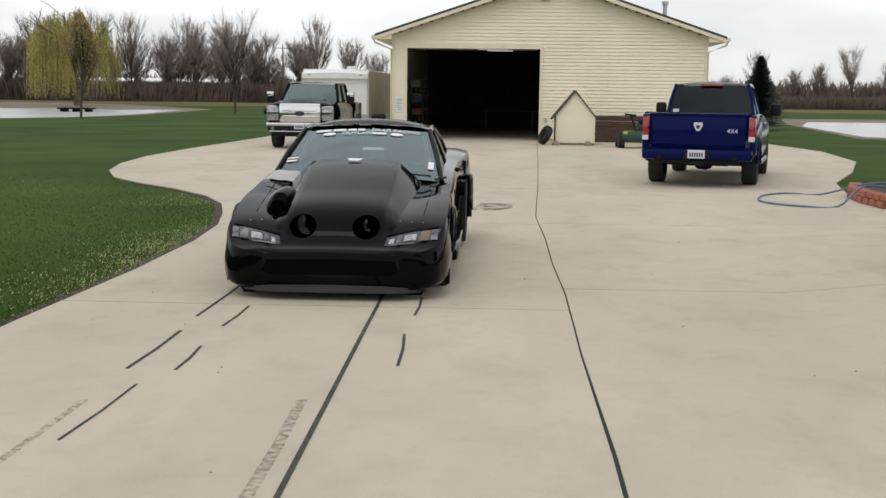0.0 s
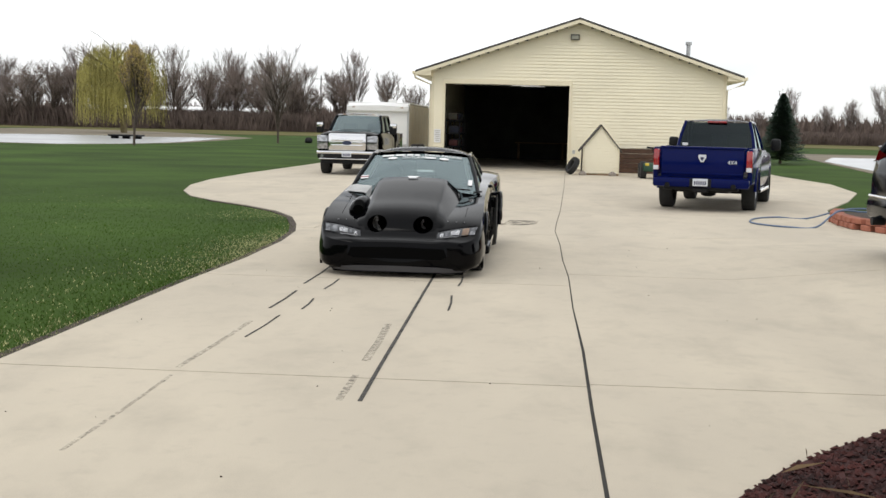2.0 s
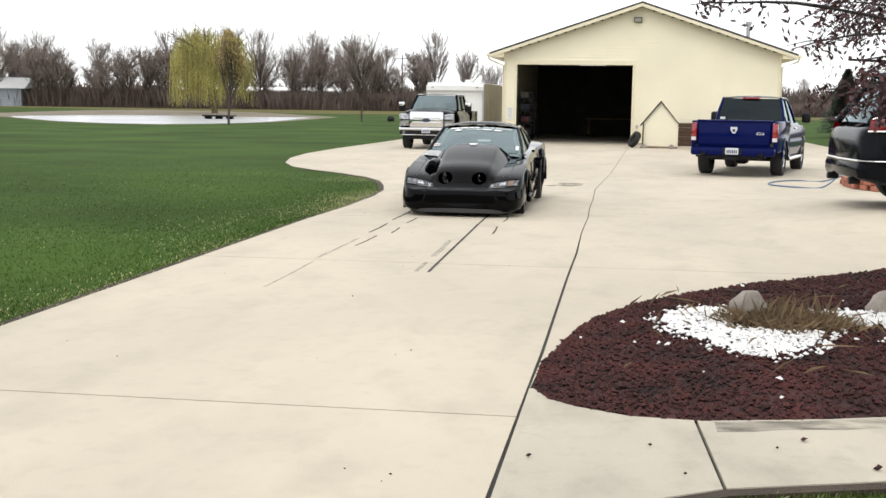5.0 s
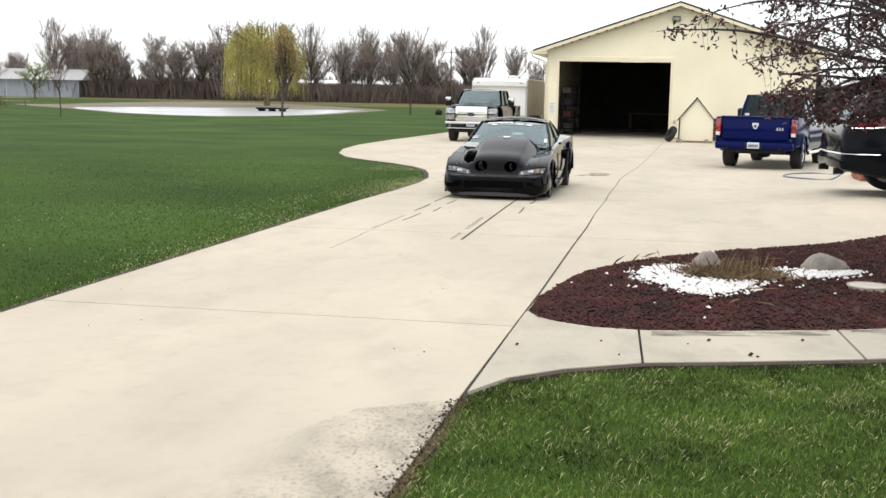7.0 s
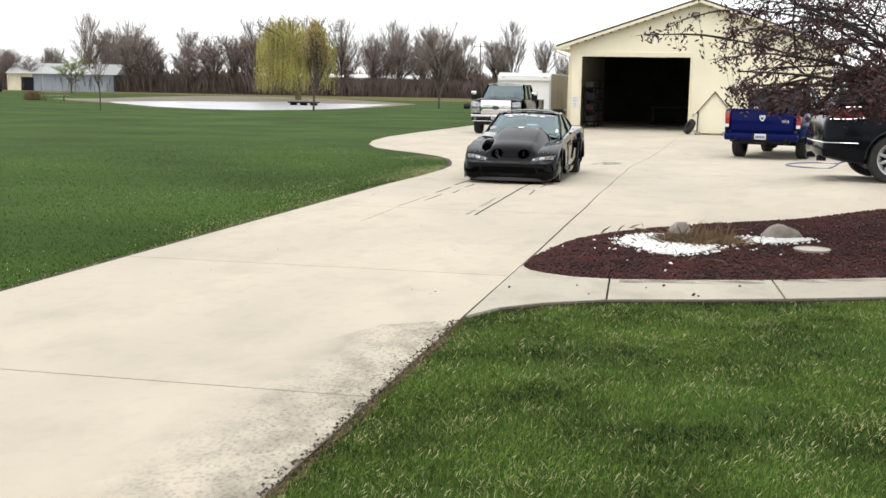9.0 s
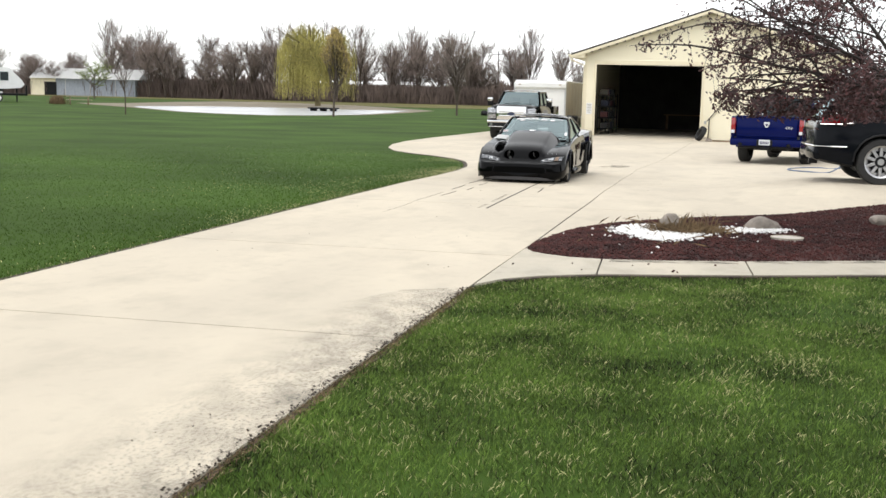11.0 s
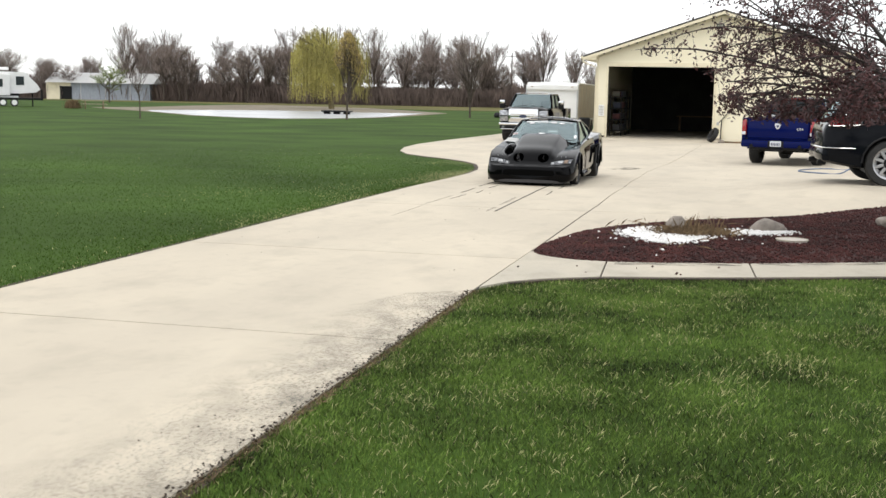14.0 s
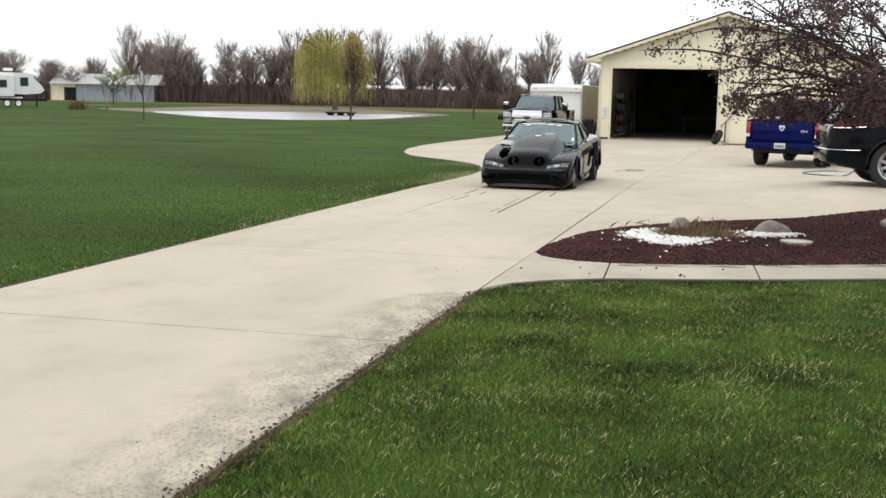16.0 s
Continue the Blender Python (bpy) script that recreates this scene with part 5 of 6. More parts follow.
def rock_mesh(size, seed, flat=0.7, sub=2):
    bm = bmesh.new()
    bmesh.ops.create_icosphere(bm, subdivisions=sub, radius=size)
    off = Vector((seed * 3.1, seed * 1.7, 0))
    for v in bm.verts:
        v.co *= 1 + 0.35 * noise.noise(v.co / size * 0.9 + off) + 0.12 * noise.noise(v.co / size * 3 + off)
        v.co.z = v.co.z * flat + size * flat * 0.55
    return bm


# ---- flower bed ----
def inside(p, poly):
    x, y = p
    c = False
    for (x0, y0), (x1, y1) in zip(poly, poly[1:] + poly[:1]):
        if (y0 > y) != (y1 > y) and x < (x1 - x0) * (y - y0) / (y1 - y0) + x0:
            c = not c
    return c


BED = BED_BACK + BED_FRONT[:0:-1]
WHITE = [(1.62, 0.0), (1.70, -0.42), (1.86, -0.72), (2.02, -1.05), (2.2, -1.1), (2.45, -0.8), (2.65, -0.2), (2.9, 0.05), (3.12, 0.0), (3.5, 0.37), (3.42, 0.57), (3.13, 0.55), (2.84, 0.45), (2.5, 0.38), (2.2, 0.47), (1.91, 0.5), (1.68, 0.3)]


def edge_gap(p, poly):
    best = 9e9
    for a, b in zip(poly, poly[1:] + poly[:1]):
        ax, ay, bx, by = *a, *b
        t = max(0, min(1, ((p[0] - ax) * (bx - ax) + (p[1] - ay) * (by - ay)) / ((bx - ax) ** 2 + (by - ay) ** 2 + 1e-9)))
        best = min(best, math.hypot(p[0] - ax - t * (bx - ax), p[1] - ay - t * (by - ay)))
    return best


def bed_z(x, y):
    """The bed is mounded: it rises away from its edges."""
    return gz(x, y) + 0.01 + 0.05 * (1 - math.exp(-edge_gap((x, y), BED) * 1.6))


def chips(name, spots, size, material, label, parent, squash=0.6, seed=0):
    """Many small stones in one mesh."""
    rng = random.Random(seed)
    base = [(1, 0, 0), (-1, 0, 0), (0, 1, 0), (0, -1, 0), (0, 0, 1), (0, 0, -1)]
    tri = [(0, 2, 4), (2, 1, 4), (1, 3, 4), (3, 0, 4), (2, 0, 5), (1, 2, 5), (3, 1, 5), (0, 3, 5)]
    vs, fs = [], []
    for x, y, z in spots:
        a, s = rng.uniform(0, 6.3), size * rng.uniform(0.55, 1.35)
        ca, sa, n = math.cos(a), math.sin(a), len(vs)
        tx, ty = rng.uniform(-0.4, 0.4), rng.uniform(-0.4, 0.4)
        for u, v, w in base:
            q = rng.uniform(0.7, 1.25) * s
            px, py, pz = u * q, v * q * 0.8, w * q * squash
            vs.append((x + px * ca - py * sa, y + px * sa + py * ca, z + pz + tx * px + ty * py))
        fs += [(n + i, n + j, n + k) for i, j, k in tri]
    me = bpy.data.meshes.new(name)
    me.from_pydata(vs, [], fs)
    me.materials.append(material)
    ob = new(name, me)
    ob.parent = parent
    return tagged(ob, label, kind="stuff")


def build_bed():
    bed = thing("flower_bed", "flower bed of red lava rock with white marble chips", "flower bed", kind="structure")
    bm = bmesh.new()
    step = 0.2
    grid = {}
    for i in range(52):
        for j in range(50):
            x, y = 0.8 + i * step, -2.4 + j * step
            if inside((x, y), BED):
                grid[i, j] = bm.verts.new((x, y, bed_z(x, y) - 0.012))
    for i, j in grid:
        q = [grid.get(k) for k in ((i, j), (i + 1, j), (i + 1, j + 1), (i, j + 1))]
        if all(q):
            bm.faces.new(q)
    part("mound", bm, M_LAVA, bed)
    part("mound_edge", prism(BED, -0.1, 0.004, fall=True), M_LAVA, bed)
    rng = random.Random(4)
    red, white = [], []
    while len(red) < 30000:
        x = 0.88 + 7.5 * rng.random() ** 1.5
        y = rng.uniform(-2.3, 6.5)
        if inside((x, y), BED):
            red.append((x, y, bed_z(x, y)))
    while len(white) < 2900:
        x, y = rng.uniform(1.4, 3.7), rng.uniform(-1.25, 1.0)
        if ((x - 2.42) / 0.40) ** 2 + ((y + 0.0) / 0.36) ** 2 < rng.uniform(0.75, 1.1):
            continue
        g = edge_gap((x, y), WHITE)
        if inside((x, y), WHITE) or (g < 0.12 and rng.random() < 0.12):
            white.append((x, y, bed_z(x, y) + 0.014))
    for _ in range(25):
        x, y = rng.uniform(1.0, 3.2), rng.uniform(-2.0, 2.2)
        if inside((x, y), BED):
            white.append((x, y, bed_z(x, y) + 0.012))
    chips("lava_rock", red, 0.017, M_LAVA, "loose dark red lava rock mulch", bed, seed=1)
    chips("marble_chips", white, 0.018, M_MARBLE, "bright white marble chips", bed, seed=2)
    strays = [(rng.uniform(0.95, 3.0), rng.uniform(-3.2, -2.3), 0.02) for _ in range(8)]
    chips("stray_rock", [p for p in strays if inside(p[:2], [(0.9, -3.4), (3, -2.8), (3, -1.9), (0.95, -1.9)]) or p[1] > 0.5], 0.016, M_LAVA, "lava rock pieces strayed onto the concrete", bed, seed=3)
    for x, y, s, f, seed in ((2.20, 0.30, 0.125, 0.95, 1), (3.24, 0.62, 0.19, 0.5, 2), (4.7, 1.8, 0.18, 0.5, 3)):
        r = thing("boulder", "rounded brown-grey fieldstone boulder in the bed", "boulder", pose(x, y, bed_z(x, y) - 0.02, 0, 0, 40 * seed), "bed boulders")
        part("stone", rock_mesh(s, seed, f, 3), M_ROCK, r, smooth=True)
    cap = thing("well_cap", "round pale concrete cover lying in the bed", "cover", pose(3.46, -0.3, bed_z(3.46, -0.3) - 0.01))
    part("cover", cyl((0, 0, 0), (0, 0, 0.03), 0.16, 0.155, 32), mat("pale cover", (0.55, 0.5, 0.45), 0.8), cap, smooth=True)
    part("rim", tube([(0.165 * math.cos(a), 0.165 * math.sin(a), 0.03) for a in [k * math.pi / 16 for k in range(33)]], 0.008, 6), M_CONC_OLD, cap)
    # clump of dead ornamental grass
    tuft = thing("ornamental_grass", "dead straw-brown ornamental grass clump cut low", "plant", pose(2.42, 0.0, bed_z(2.42, 0.0)))
    blades("stubble", [(rng.gauss(0, 0.19), rng.gauss(0, 0.16), 0) for _ in range(1600)], 0.08, 0.004, M_STRAW, tuft, lean=1.8, seed=8)
    blades("stalk", [(rng.gauss(0.02, 0.13), rng.gauss(0, 0.08), 0.02) for _ in range(60)], 0.16, 0.003, M_STRAW, tuft, lean=0.5, seed=9)
    twigs = [(rng.uniform(1.1, 3.0), rng.uniform(-1.6, 1.6)) for _ in range(40)]
    blades("fallen_twigs", [(x, y, bed_z(x, y) + 0.02) for x, y in twigs if inside((x, y), BED)], 0.10, 0.002, M_STRAW, bed, lean=3.0, seed=10)


def blades(name, spots, height, width, material, parent, lean=0.5, seed=0, label="", hvar=0.5):
    """Many bent blades of grass in one mesh, two triangles each."""
    rng = np.random.default_rng(seed)
    p = np.array(spots, dtype=float).reshape(-1, 3)
    n = len(p)
    a = rng.uniform(0, 2 * np.pi, n)
    h = height * (1 - hvar + 2 * hvar * rng.random(n))
    d = np.stack([np.cos(a), np.sin(a), np.zeros(n)], 1)
    s = np.stack([-np.sin(a), np.cos(a), np.zeros(n)], 1) * (width * rng.uniform(0.6, 1.4, n))[:, None] / 2
    ln = (lean * rng.uniform(0.1, 1.0, n) * h)[:, None]
    up = np.array([0, 0, 1.0])
    z = (h / np.sqrt(1 + (ln[:, 0] / h) ** 2))[:, None]
    v = np.stack([p - s, p + s, p + d * ln * 0.35 + up * z * 0.6 + s * 0.8, p + d * ln + up * z], 1).reshape(-1, 3)
    i = np.arange(n) * 4
    f = np.concatenate([np.stack([i, i + 1, i + 2], 1), np.stack([i, i + 2, i + 3], 1)])
    me = bpy.data.meshes.new(name)
    me.from_pydata(v.tolist(), [], f.tolist())
    me.materials.append(material)
    ob = new(name, me)
    ob.parent = parent
    return tagged(ob, label or "blades of grass", kind="stuff")


def build_grass():
    rng = np.random.default_rng(3)
    low = WALK_LOW

    def low_y(x):
        return np.interp(x, [p[0] for p in low], [p[1] for p in low])
    # lawn by the house: dense near the camera's stand
    n = 520000
    x = 0.9 + 6.5 * rng.random(n) ** 1.2
    y = -11.2 + 11.0 * rng.random(n) ** 0.85
    patchy = np.array([noise.noise((a * 0.7, b * 0.7, 0)) for a, b in zip(x[::1], y[::1])])
    ok = (y < low_y(x) - 0.01 - 0.05 * rng.random(n)) & (x > 0.87 + 0.07 * rng.random(n) + 0.06 * np.array([abs(noise.noise((0, q * 2.3, 4))) for q in y])) & (rng.random(n) < 0.85 + patchy)
    pts = np.stack([x, y, np.full(n, -0.022)], 1)[ok]
    g = thing("lawn_grass", "short lush green lawn grass beside the driveway", "grass", kind="stuff")
    clump = np.array([noise.noise((p[0] * 2.6, p[1] * 2.6, 5.0)) + 0.6 * noise.noise((p[0] * 7, p[1] * 7, 1.0)) for p in pts])
    dry = rng.random(len(pts)) < np.clip(0.05 + 0.26 * clump, 0.03, 0.4)
    blades("grass", pts[~dry], 0.026, 0.0030, M_BLADE, g, lean=0.9, seed=1, label="lush green grass blades")
    blades("dry_grass", pts[dry], 0.027, 0.0024, M_DRY, g, lean=1.0, seed=2, label="straw-coloured dry blades")
    # far lawn along the drive
    n = 240000
    u = rng.random(n)
    x = -2.56 - 16 * u ** 2.2
    y = -12 + 36 * rng.random(n)
    edge = np.interp(y, [-40, 8.2] + [p[1] for p in LEFT_EDGE[1:12]], [X_LEFT, X_LEFT] + [p[0] for p in LEFT_EDGE[1:12]])
    ok = (x < edge - 0.02 - 0.05 * rng.random(n)) & (rng.random(n) < np.clip(1.1 - (y - 6) / 18, 0.0, 1)) & (rng.random(n) < np.clip((x + 18.5) / 9, 0, 1))
    pts = np.stack([x, y, np.array([gz(0, b) for b in y]) - 0.022], 1)[ok]
    x, y = pts[:, 0], pts[:, 1]
    dryness = np.array([noise.noise((a * 0.5 + 7, b * 0.35, 3.3)) for a, b in zip(x, y)])
    strip = np.interp(y, [-40, 8.2, 13, 18], [X_LEFT, X_LEFT, -3.1, -5.2]) - x
    dry = rng.random(len(x)) < np.clip(0.006 + 0.18 * np.exp(-strip / 0.18) + 0.55 * np.clip(dryness, 0, 1) * np.exp(-strip / 1.5) * 2.0, 0, 0.85)
    blades("grass", pts[~dry], 0.018, 0.007, M_FARLAWN, g, lean=1.0, seed=3, label="green grass blades")
    blades("dry_grass", pts[dry], 0.018, 0.007, M_DRY, g, lean=1.3, seed=4, label="dry tan grass at the lawn's edge")
    # worn soil along the concrete
    edge_l = [(X_LEFT - 0.0, -40), (X_LEFT, 8.2)] + LEFT_EDGE[1:8]
    soil = [(x + 0.05, y) for x, y in edge_l] + [(x - 0.10, y) for x, y in edge_l[::-1]]
    tagged(link_mesh("soil_edge", prism(soil, -0.1, -0.012, fall=True), M_SOIL), "bare soil along the driveway's edge", "soil", kind="structure")
    ys = [-40] + [-12 + 0.2 * k for k in range(40)]
    soil = [(X_SEAM - 0.0, y) for y in ys] + [(X_SEAM + 0.02 + 0.06 * noise.noise((y * 1.7, 0, 0)), y) for y in ys[::-1]]
    tagged(link_mesh("soil_edge", prism(soil, -0.1, -0.010, fall=True), M_SOIL), "bare soil along the driveway's edge", "soil", kind="structure")
    foot = [(x, y + 0.03) for x, y in WALK_LOW[1:]] + [(x + 0.02, y - 0.06 - 0.04 * abs(noise.noise((x * 3, 0, 7)))) for x, y in WALK_LOW[:0:-1]]
    tagged(link_mesh("soil_edge", prism(foot, -0.1, 0.002, fall=True), M_SOIL), "bare soil along the footpath's edge", "soil", kind="structure")
    thatch = np.stack([rng.normal(0.905, 0.022, 5000), rng.uniform(-11.5, -4.25, 5000), np.full(5000, -0.012)], 1)
    blades("thatch", thatch, 0.017, 0.004, M_STRAW, g, lean=2.2, seed=12, label="dead brown thatch along the concrete")
    crumbs = [(X_SEAM - abs(rng.normal(0, 0.03)), rng.uniform(-11, -4.3), 0.004) for _ in range(500)]
    chips("soil_crumbs", crumbs, 0.008, M_SOIL, "soil crumbs on the concrete's edge", g, seed=5)


# ---- trees ----
def branchy(seed, height, spread, levels=4, upright=0.6, trunk_r=0.12, trunk_part=0.22, kids=(4, 4, 4), droop=0.0, seg=5, wander=1.0, keep=None):
    """Trunk and limbs as one mesh, and the thin twigs' ends as another list."""
    rng = random.Random(seed)
    wood, twigs, tips = bmesh.new(), [], []

    def grow(p, d, length, r, level):
        pts, q, dd = [p], p, d
        steps = 4 if level < 2 else 3
        for _ in range(steps):
            jit = (0.12 + 0.06 * level) * wander
            dd = (dd + Vector((rng.uniform(-jit, jit), rng.uniform(-jit, jit), rng.uniform(-jit, jit) * 0.6 - droop * level * 0.1))).normalized()
            q = q + dd * length / steps
            pts.append(q)
        while keep and level and len(pts) > 1 and not keep(pts[-1]):
            pts.pop()
        if len(pts) < 2:
            return
        if level < levels - 1:
            tube(pts, r, seg if level < 2 else 3, wood, 0.45, False)
        else:
            twigs.append(pts)
        if level == levels - 1:
            tips.append(pts)
            return
        for k in range(kids[min(level, len(kids) - 1)]):
            f = rng.uniform(0.35, 1.0) if level else rng.uniform(trunk_part, 1.0)
            span = len(pts) - 1
            i = min(span - 1, int(f * span))
            start = pts[i].lerp(pts[i + 1], f * span - i)
            a = rng.uniform(0, 2 * math.pi)
            side = Vector((math.cos(a), math.sin(a), 0))
            nd = (dd * upright + side * spread + Vector((0, 0, upright * 0.4 - droop))).normalized()
            grow(start, nd, length * rng.uniform(0.45, 0.68), r * 0.5 * (1.2 - 0.5 * f), level + 1)

    grow(Vector((0, 0, -0.05)), Vector((0, 0, 1)), height * 0.72, trunk_r, 0)
    return wood, twigs, tips


def twig_mesh(twigs, r):
    bm = bmesh.new()
    for pts in twigs:
        tube(pts, r, 3, bm, 0.3, False)
    return bm


def bare_tree(name, label, m, seed, height, spread=0.6, upright=0.7, trunk_r=0.16, twig_r=0.02, twig_mat=None, kids=(9, 5, 5), levels=4, group="", trunk_part=0.2, wander=1.0, keep=None):
    t = thing(name, label, "tree", m, group)
    wood, twigs, _ = branchy(seed, height, spread, levels, upright, trunk_r, trunk_part, kids, wander=wander, keep=keep)
    part("trunk", wood, M_BARK, t, smooth=True)
    part("crown", twig_mesh(twigs, twig_r), twig_mat or M_TWIG, t)
    return t


def build_far_trees():
    rng = random.Random(12)
    gl = -0.2
    protos = []
    for i, (h, sp, up) in enumerate(((11, 0.62, 0.95), (12.5, 0.50, 1.05), (10.5, 0.78, 0.8), (10, 0.55, 0.95))):
        protos.append(bare_tree("bare_tree", "tall leafless grey-brown tree in the far wood", pose(-120 + 30 * i, 215, gl), 30 + i, h, sp, up, 0.15, 0.019, None, (14, 11, 10), 4, "far wood", 0.16, 0.6))
    line = [(-205, 150), (-160, 190), (-110, 200), (-70, 205), (-36, 213)]

    def along(f):
        f *= len(line) - 1
        i = min(int(f), len(line) - 2)
        return [line[i][k] + (line[i + 1][k] - line[i][k]) * (f - i) for k in (0, 1)]
    for k in range(96):
        x, y = along((k + rng.uniform(-0.4, 0.4)) / 96 if 0 < k < 95 else k / 96)
        s = rng.uniform(0.7, 1.12) * (0.78 if x < -125 else 1.0)
        o = copy_thing(protos[rng.randrange(4)], pose(x, y + rng.uniform(-8, 10), gl, 0, 0, rng.uniform(0, 360)))
        o.scale = (s, s, s * rng.uniform(0.85, 1.05))
    for x, y, s in ((40, 215, 0.5), (46, 218, 0.65), (52, 214, 0.6), (57, 216, 0.7), (63, 214, 0.7), (70, 216, 0.55), (34, 220, 0.45), (-10.5, 92, 0.42), (28, 210, 0.5)):
        o = copy_thing(protos[rng.randrange(4)], pose(x, y, gl, 0, 0, rng.uniform(0, 360)))
        o.scale = (s, s, s)
    # undergrowth of the wood: upright brush
    r2 = np.random.default_rng(5)
    spots = []
    for _ in range(110000):
        x, y = along(r2.random())
        spots.append((x + r2.normal(0, 2), y + r2.uniform(-6, 12), gl))
    woods = thing("undergrowth", "dense brown winter undergrowth at the wood's edge", "undergrowth", kind="stuff")
    blades("brush", spots, 2.7, 0.075, M_SCRUB, woods, lean=0.35, seed=6, label="brown winter brush")
    spots = [(r2.uniform(14, 150), r2.uniform(205, 225), gl) for _ in range(70000)]
    blades("brush", spots, 1.8, 0.05, M_SCRUB, woods, lean=0.5, seed=7, label="brown winter hedge")
    spots = [(r2.uniform(-330, 240), r2.uniform(330, 350), gl) for _ in range(20000)]
    blades("brush", spots, 5.5, 0.5, M_SCRUB, woods, lean=0.4, seed=8, label="distant wood")


def build_near_trees():
    gl = -0.2
    # pear in bud before the pond
    pear = thing("pear_tree", "upright budding pear tree with a dense oval golden crown", "tree", pose(-25.6, 67.2, gl))
    oval = lambda p: math.hypot(p.x, p.y) < 1.4 * math.sqrt(max(0.0, 1 - ((p.z - 3.2) / 3.3) ** 2)) * (1.0 if p.z < 3.4 else max(0.25, 1 - 0.16 * (p.z - 3.4)))
    wood, twigs, tips = branchy(5, 8.6, 0.45, 4, 1.0, 0.09, 0.12, (40, 8, 5), wander=0.6, keep=oval)
    part("trunk", wood, M_BARK, pear, smooth=True)
    part("crown", twig_mesh(twigs, 0.011), M_TWIG, pear)
    rng = random.Random(31)
    vs, fs = [], []
    for pts in tips:
        for q in range(9):
            p = pts[rng.randrange(len(pts))] + Vector((rng.gauss(0, .06), rng.gauss(0, .06), rng.gauss(0, .08)))
            u = Vector((rng.uniform(-1, 1), rng.uniform(-1, 1), rng.uniform(-1, 1))).normalized() * rng.uniform(0.035, 0.07)
            v = u.orthogonal() * 0.5
            n = len(vs)
            vs += [tuple(p - u), tuple(p + v), tuple(p + u), tuple(p - v)]
            fs += [(n, n + 1, n + 2), (n, n + 2, n + 3)]
    me = bpy.data.meshes.new("foliage")
    me.from_pydata(vs, [], fs)
    me.materials.append(M_PEAR)
    o = new("foliage", me)
    o.parent = pear
    o["label"] = "golden opening buds"
    bare_tree("young_tree", "round-crowned leafless young tree on the lawn", pose(-21.0, 87.2, gl), 9, 6.2, 0.6, 0.95, 0.10, 0.013, None, (18, 9, 7), 4, trunk_part=0.22, wander=0.6)
    bare_tree("sapling", "thin leafless sapling on the lawn", pose(-35.8, 55.2, gl), 11, 3.2, 0.5, 0.8, 0.05, 0.008, None, (8, 5, 4), 4, trunk_part=0.4)
    bare_tree("lawn_tree", "leafless tree on the far lawn", pose(-85.8, 112, gl), 13, 5.5, 0.7, 0.7, 0.10, 0.016, None, (12, 7, 5), 4, trunk_part=0.25)
    t = bare_tree("leafing_tree", "small tree just turning green by the sheds", pose(-92, 145, gl), 14, 5.5, 0.85, 0.55, 0.12, 0.03, mat("fresh leaves", (0.17, 0.22, 0.04), 0.8, islands=0.5), (12, 8, 6), 4, trunk_part=0.3)
    # weeping willow beyond the pond
    w = thing("weeping_willow", "large yellow-green weeping willow beyond the pond", "tree", pose(-49.8, 129.2, gl))
    wood, twigs, tips = branchy(21, 11.2, 0.9, 4, 0.55, 0.42, 0.22, (12, 6, 5))
    part("trunk", wood, mat("olive willow bark", (0.17, 0.14, 0.07), 0.95, vary=0.2, scale=3), w, smooth=True)
    rng = random.Random(2)
    vs, fs = [], []
    for pts in tips:
        for q in range(6):
            p = pts[rng.randrange(1, len(pts))] + Vector((rng.uniform(-.6, .6), rng.uniform(-.6, .6), 0))
            r = math.hypot(p.x, p.y)
            az = math.atan2(p.y, p.x)
            if r > 5.9 * (0.92 + 0.20 * noise.noise((2 * math.cos(az), 2 * math.sin(az), p.z * 0.35))):
                continue
            p.z = min(p.z, 4.4 + 6.6 * math.sqrt(max(0, 1 - (r / 6.0) ** 2)) + rng.uniform(-0.9, 0.3))
            length = rng.uniform(0.3, 0.95) * p.z * (0.35 + 0.65 * min(1, r / 4.0))
            x, y, z = p
            for k in range(int(length / 0.22)):
                zz = z - 0.22 * k
                if zz < 0.7 + 0.5 * rng.random():
                    break
                a, l = rng.uniform(0, 6.3), rng.uniform(0.10, 0.20)
                x += rng.uniform(-.03, .03) + 0.012 * p.x / max(r, .5)
                y += rng.uniform(-.03, .03)
                n = len(vs)
                dx, dy = 0.03 * math.cos(a), 0.03 * math.sin(a)
                vs += [(x - dx, y - dy, zz), (x + dx, y + dy, zz), (x + dx * 2, y + dy, zz - l), (x - dy, y + dx, zz - l * 1.3)]
                fs += [(n, n + 1, n + 2), (n, n + 2, n + 3)]
    me = bpy.data.meshes.new("crown")
    me.from_pydata(vs, [], fs)
    me.materials.append(M_WILLOW)
    o = new("crown", me)
    o.parent = w
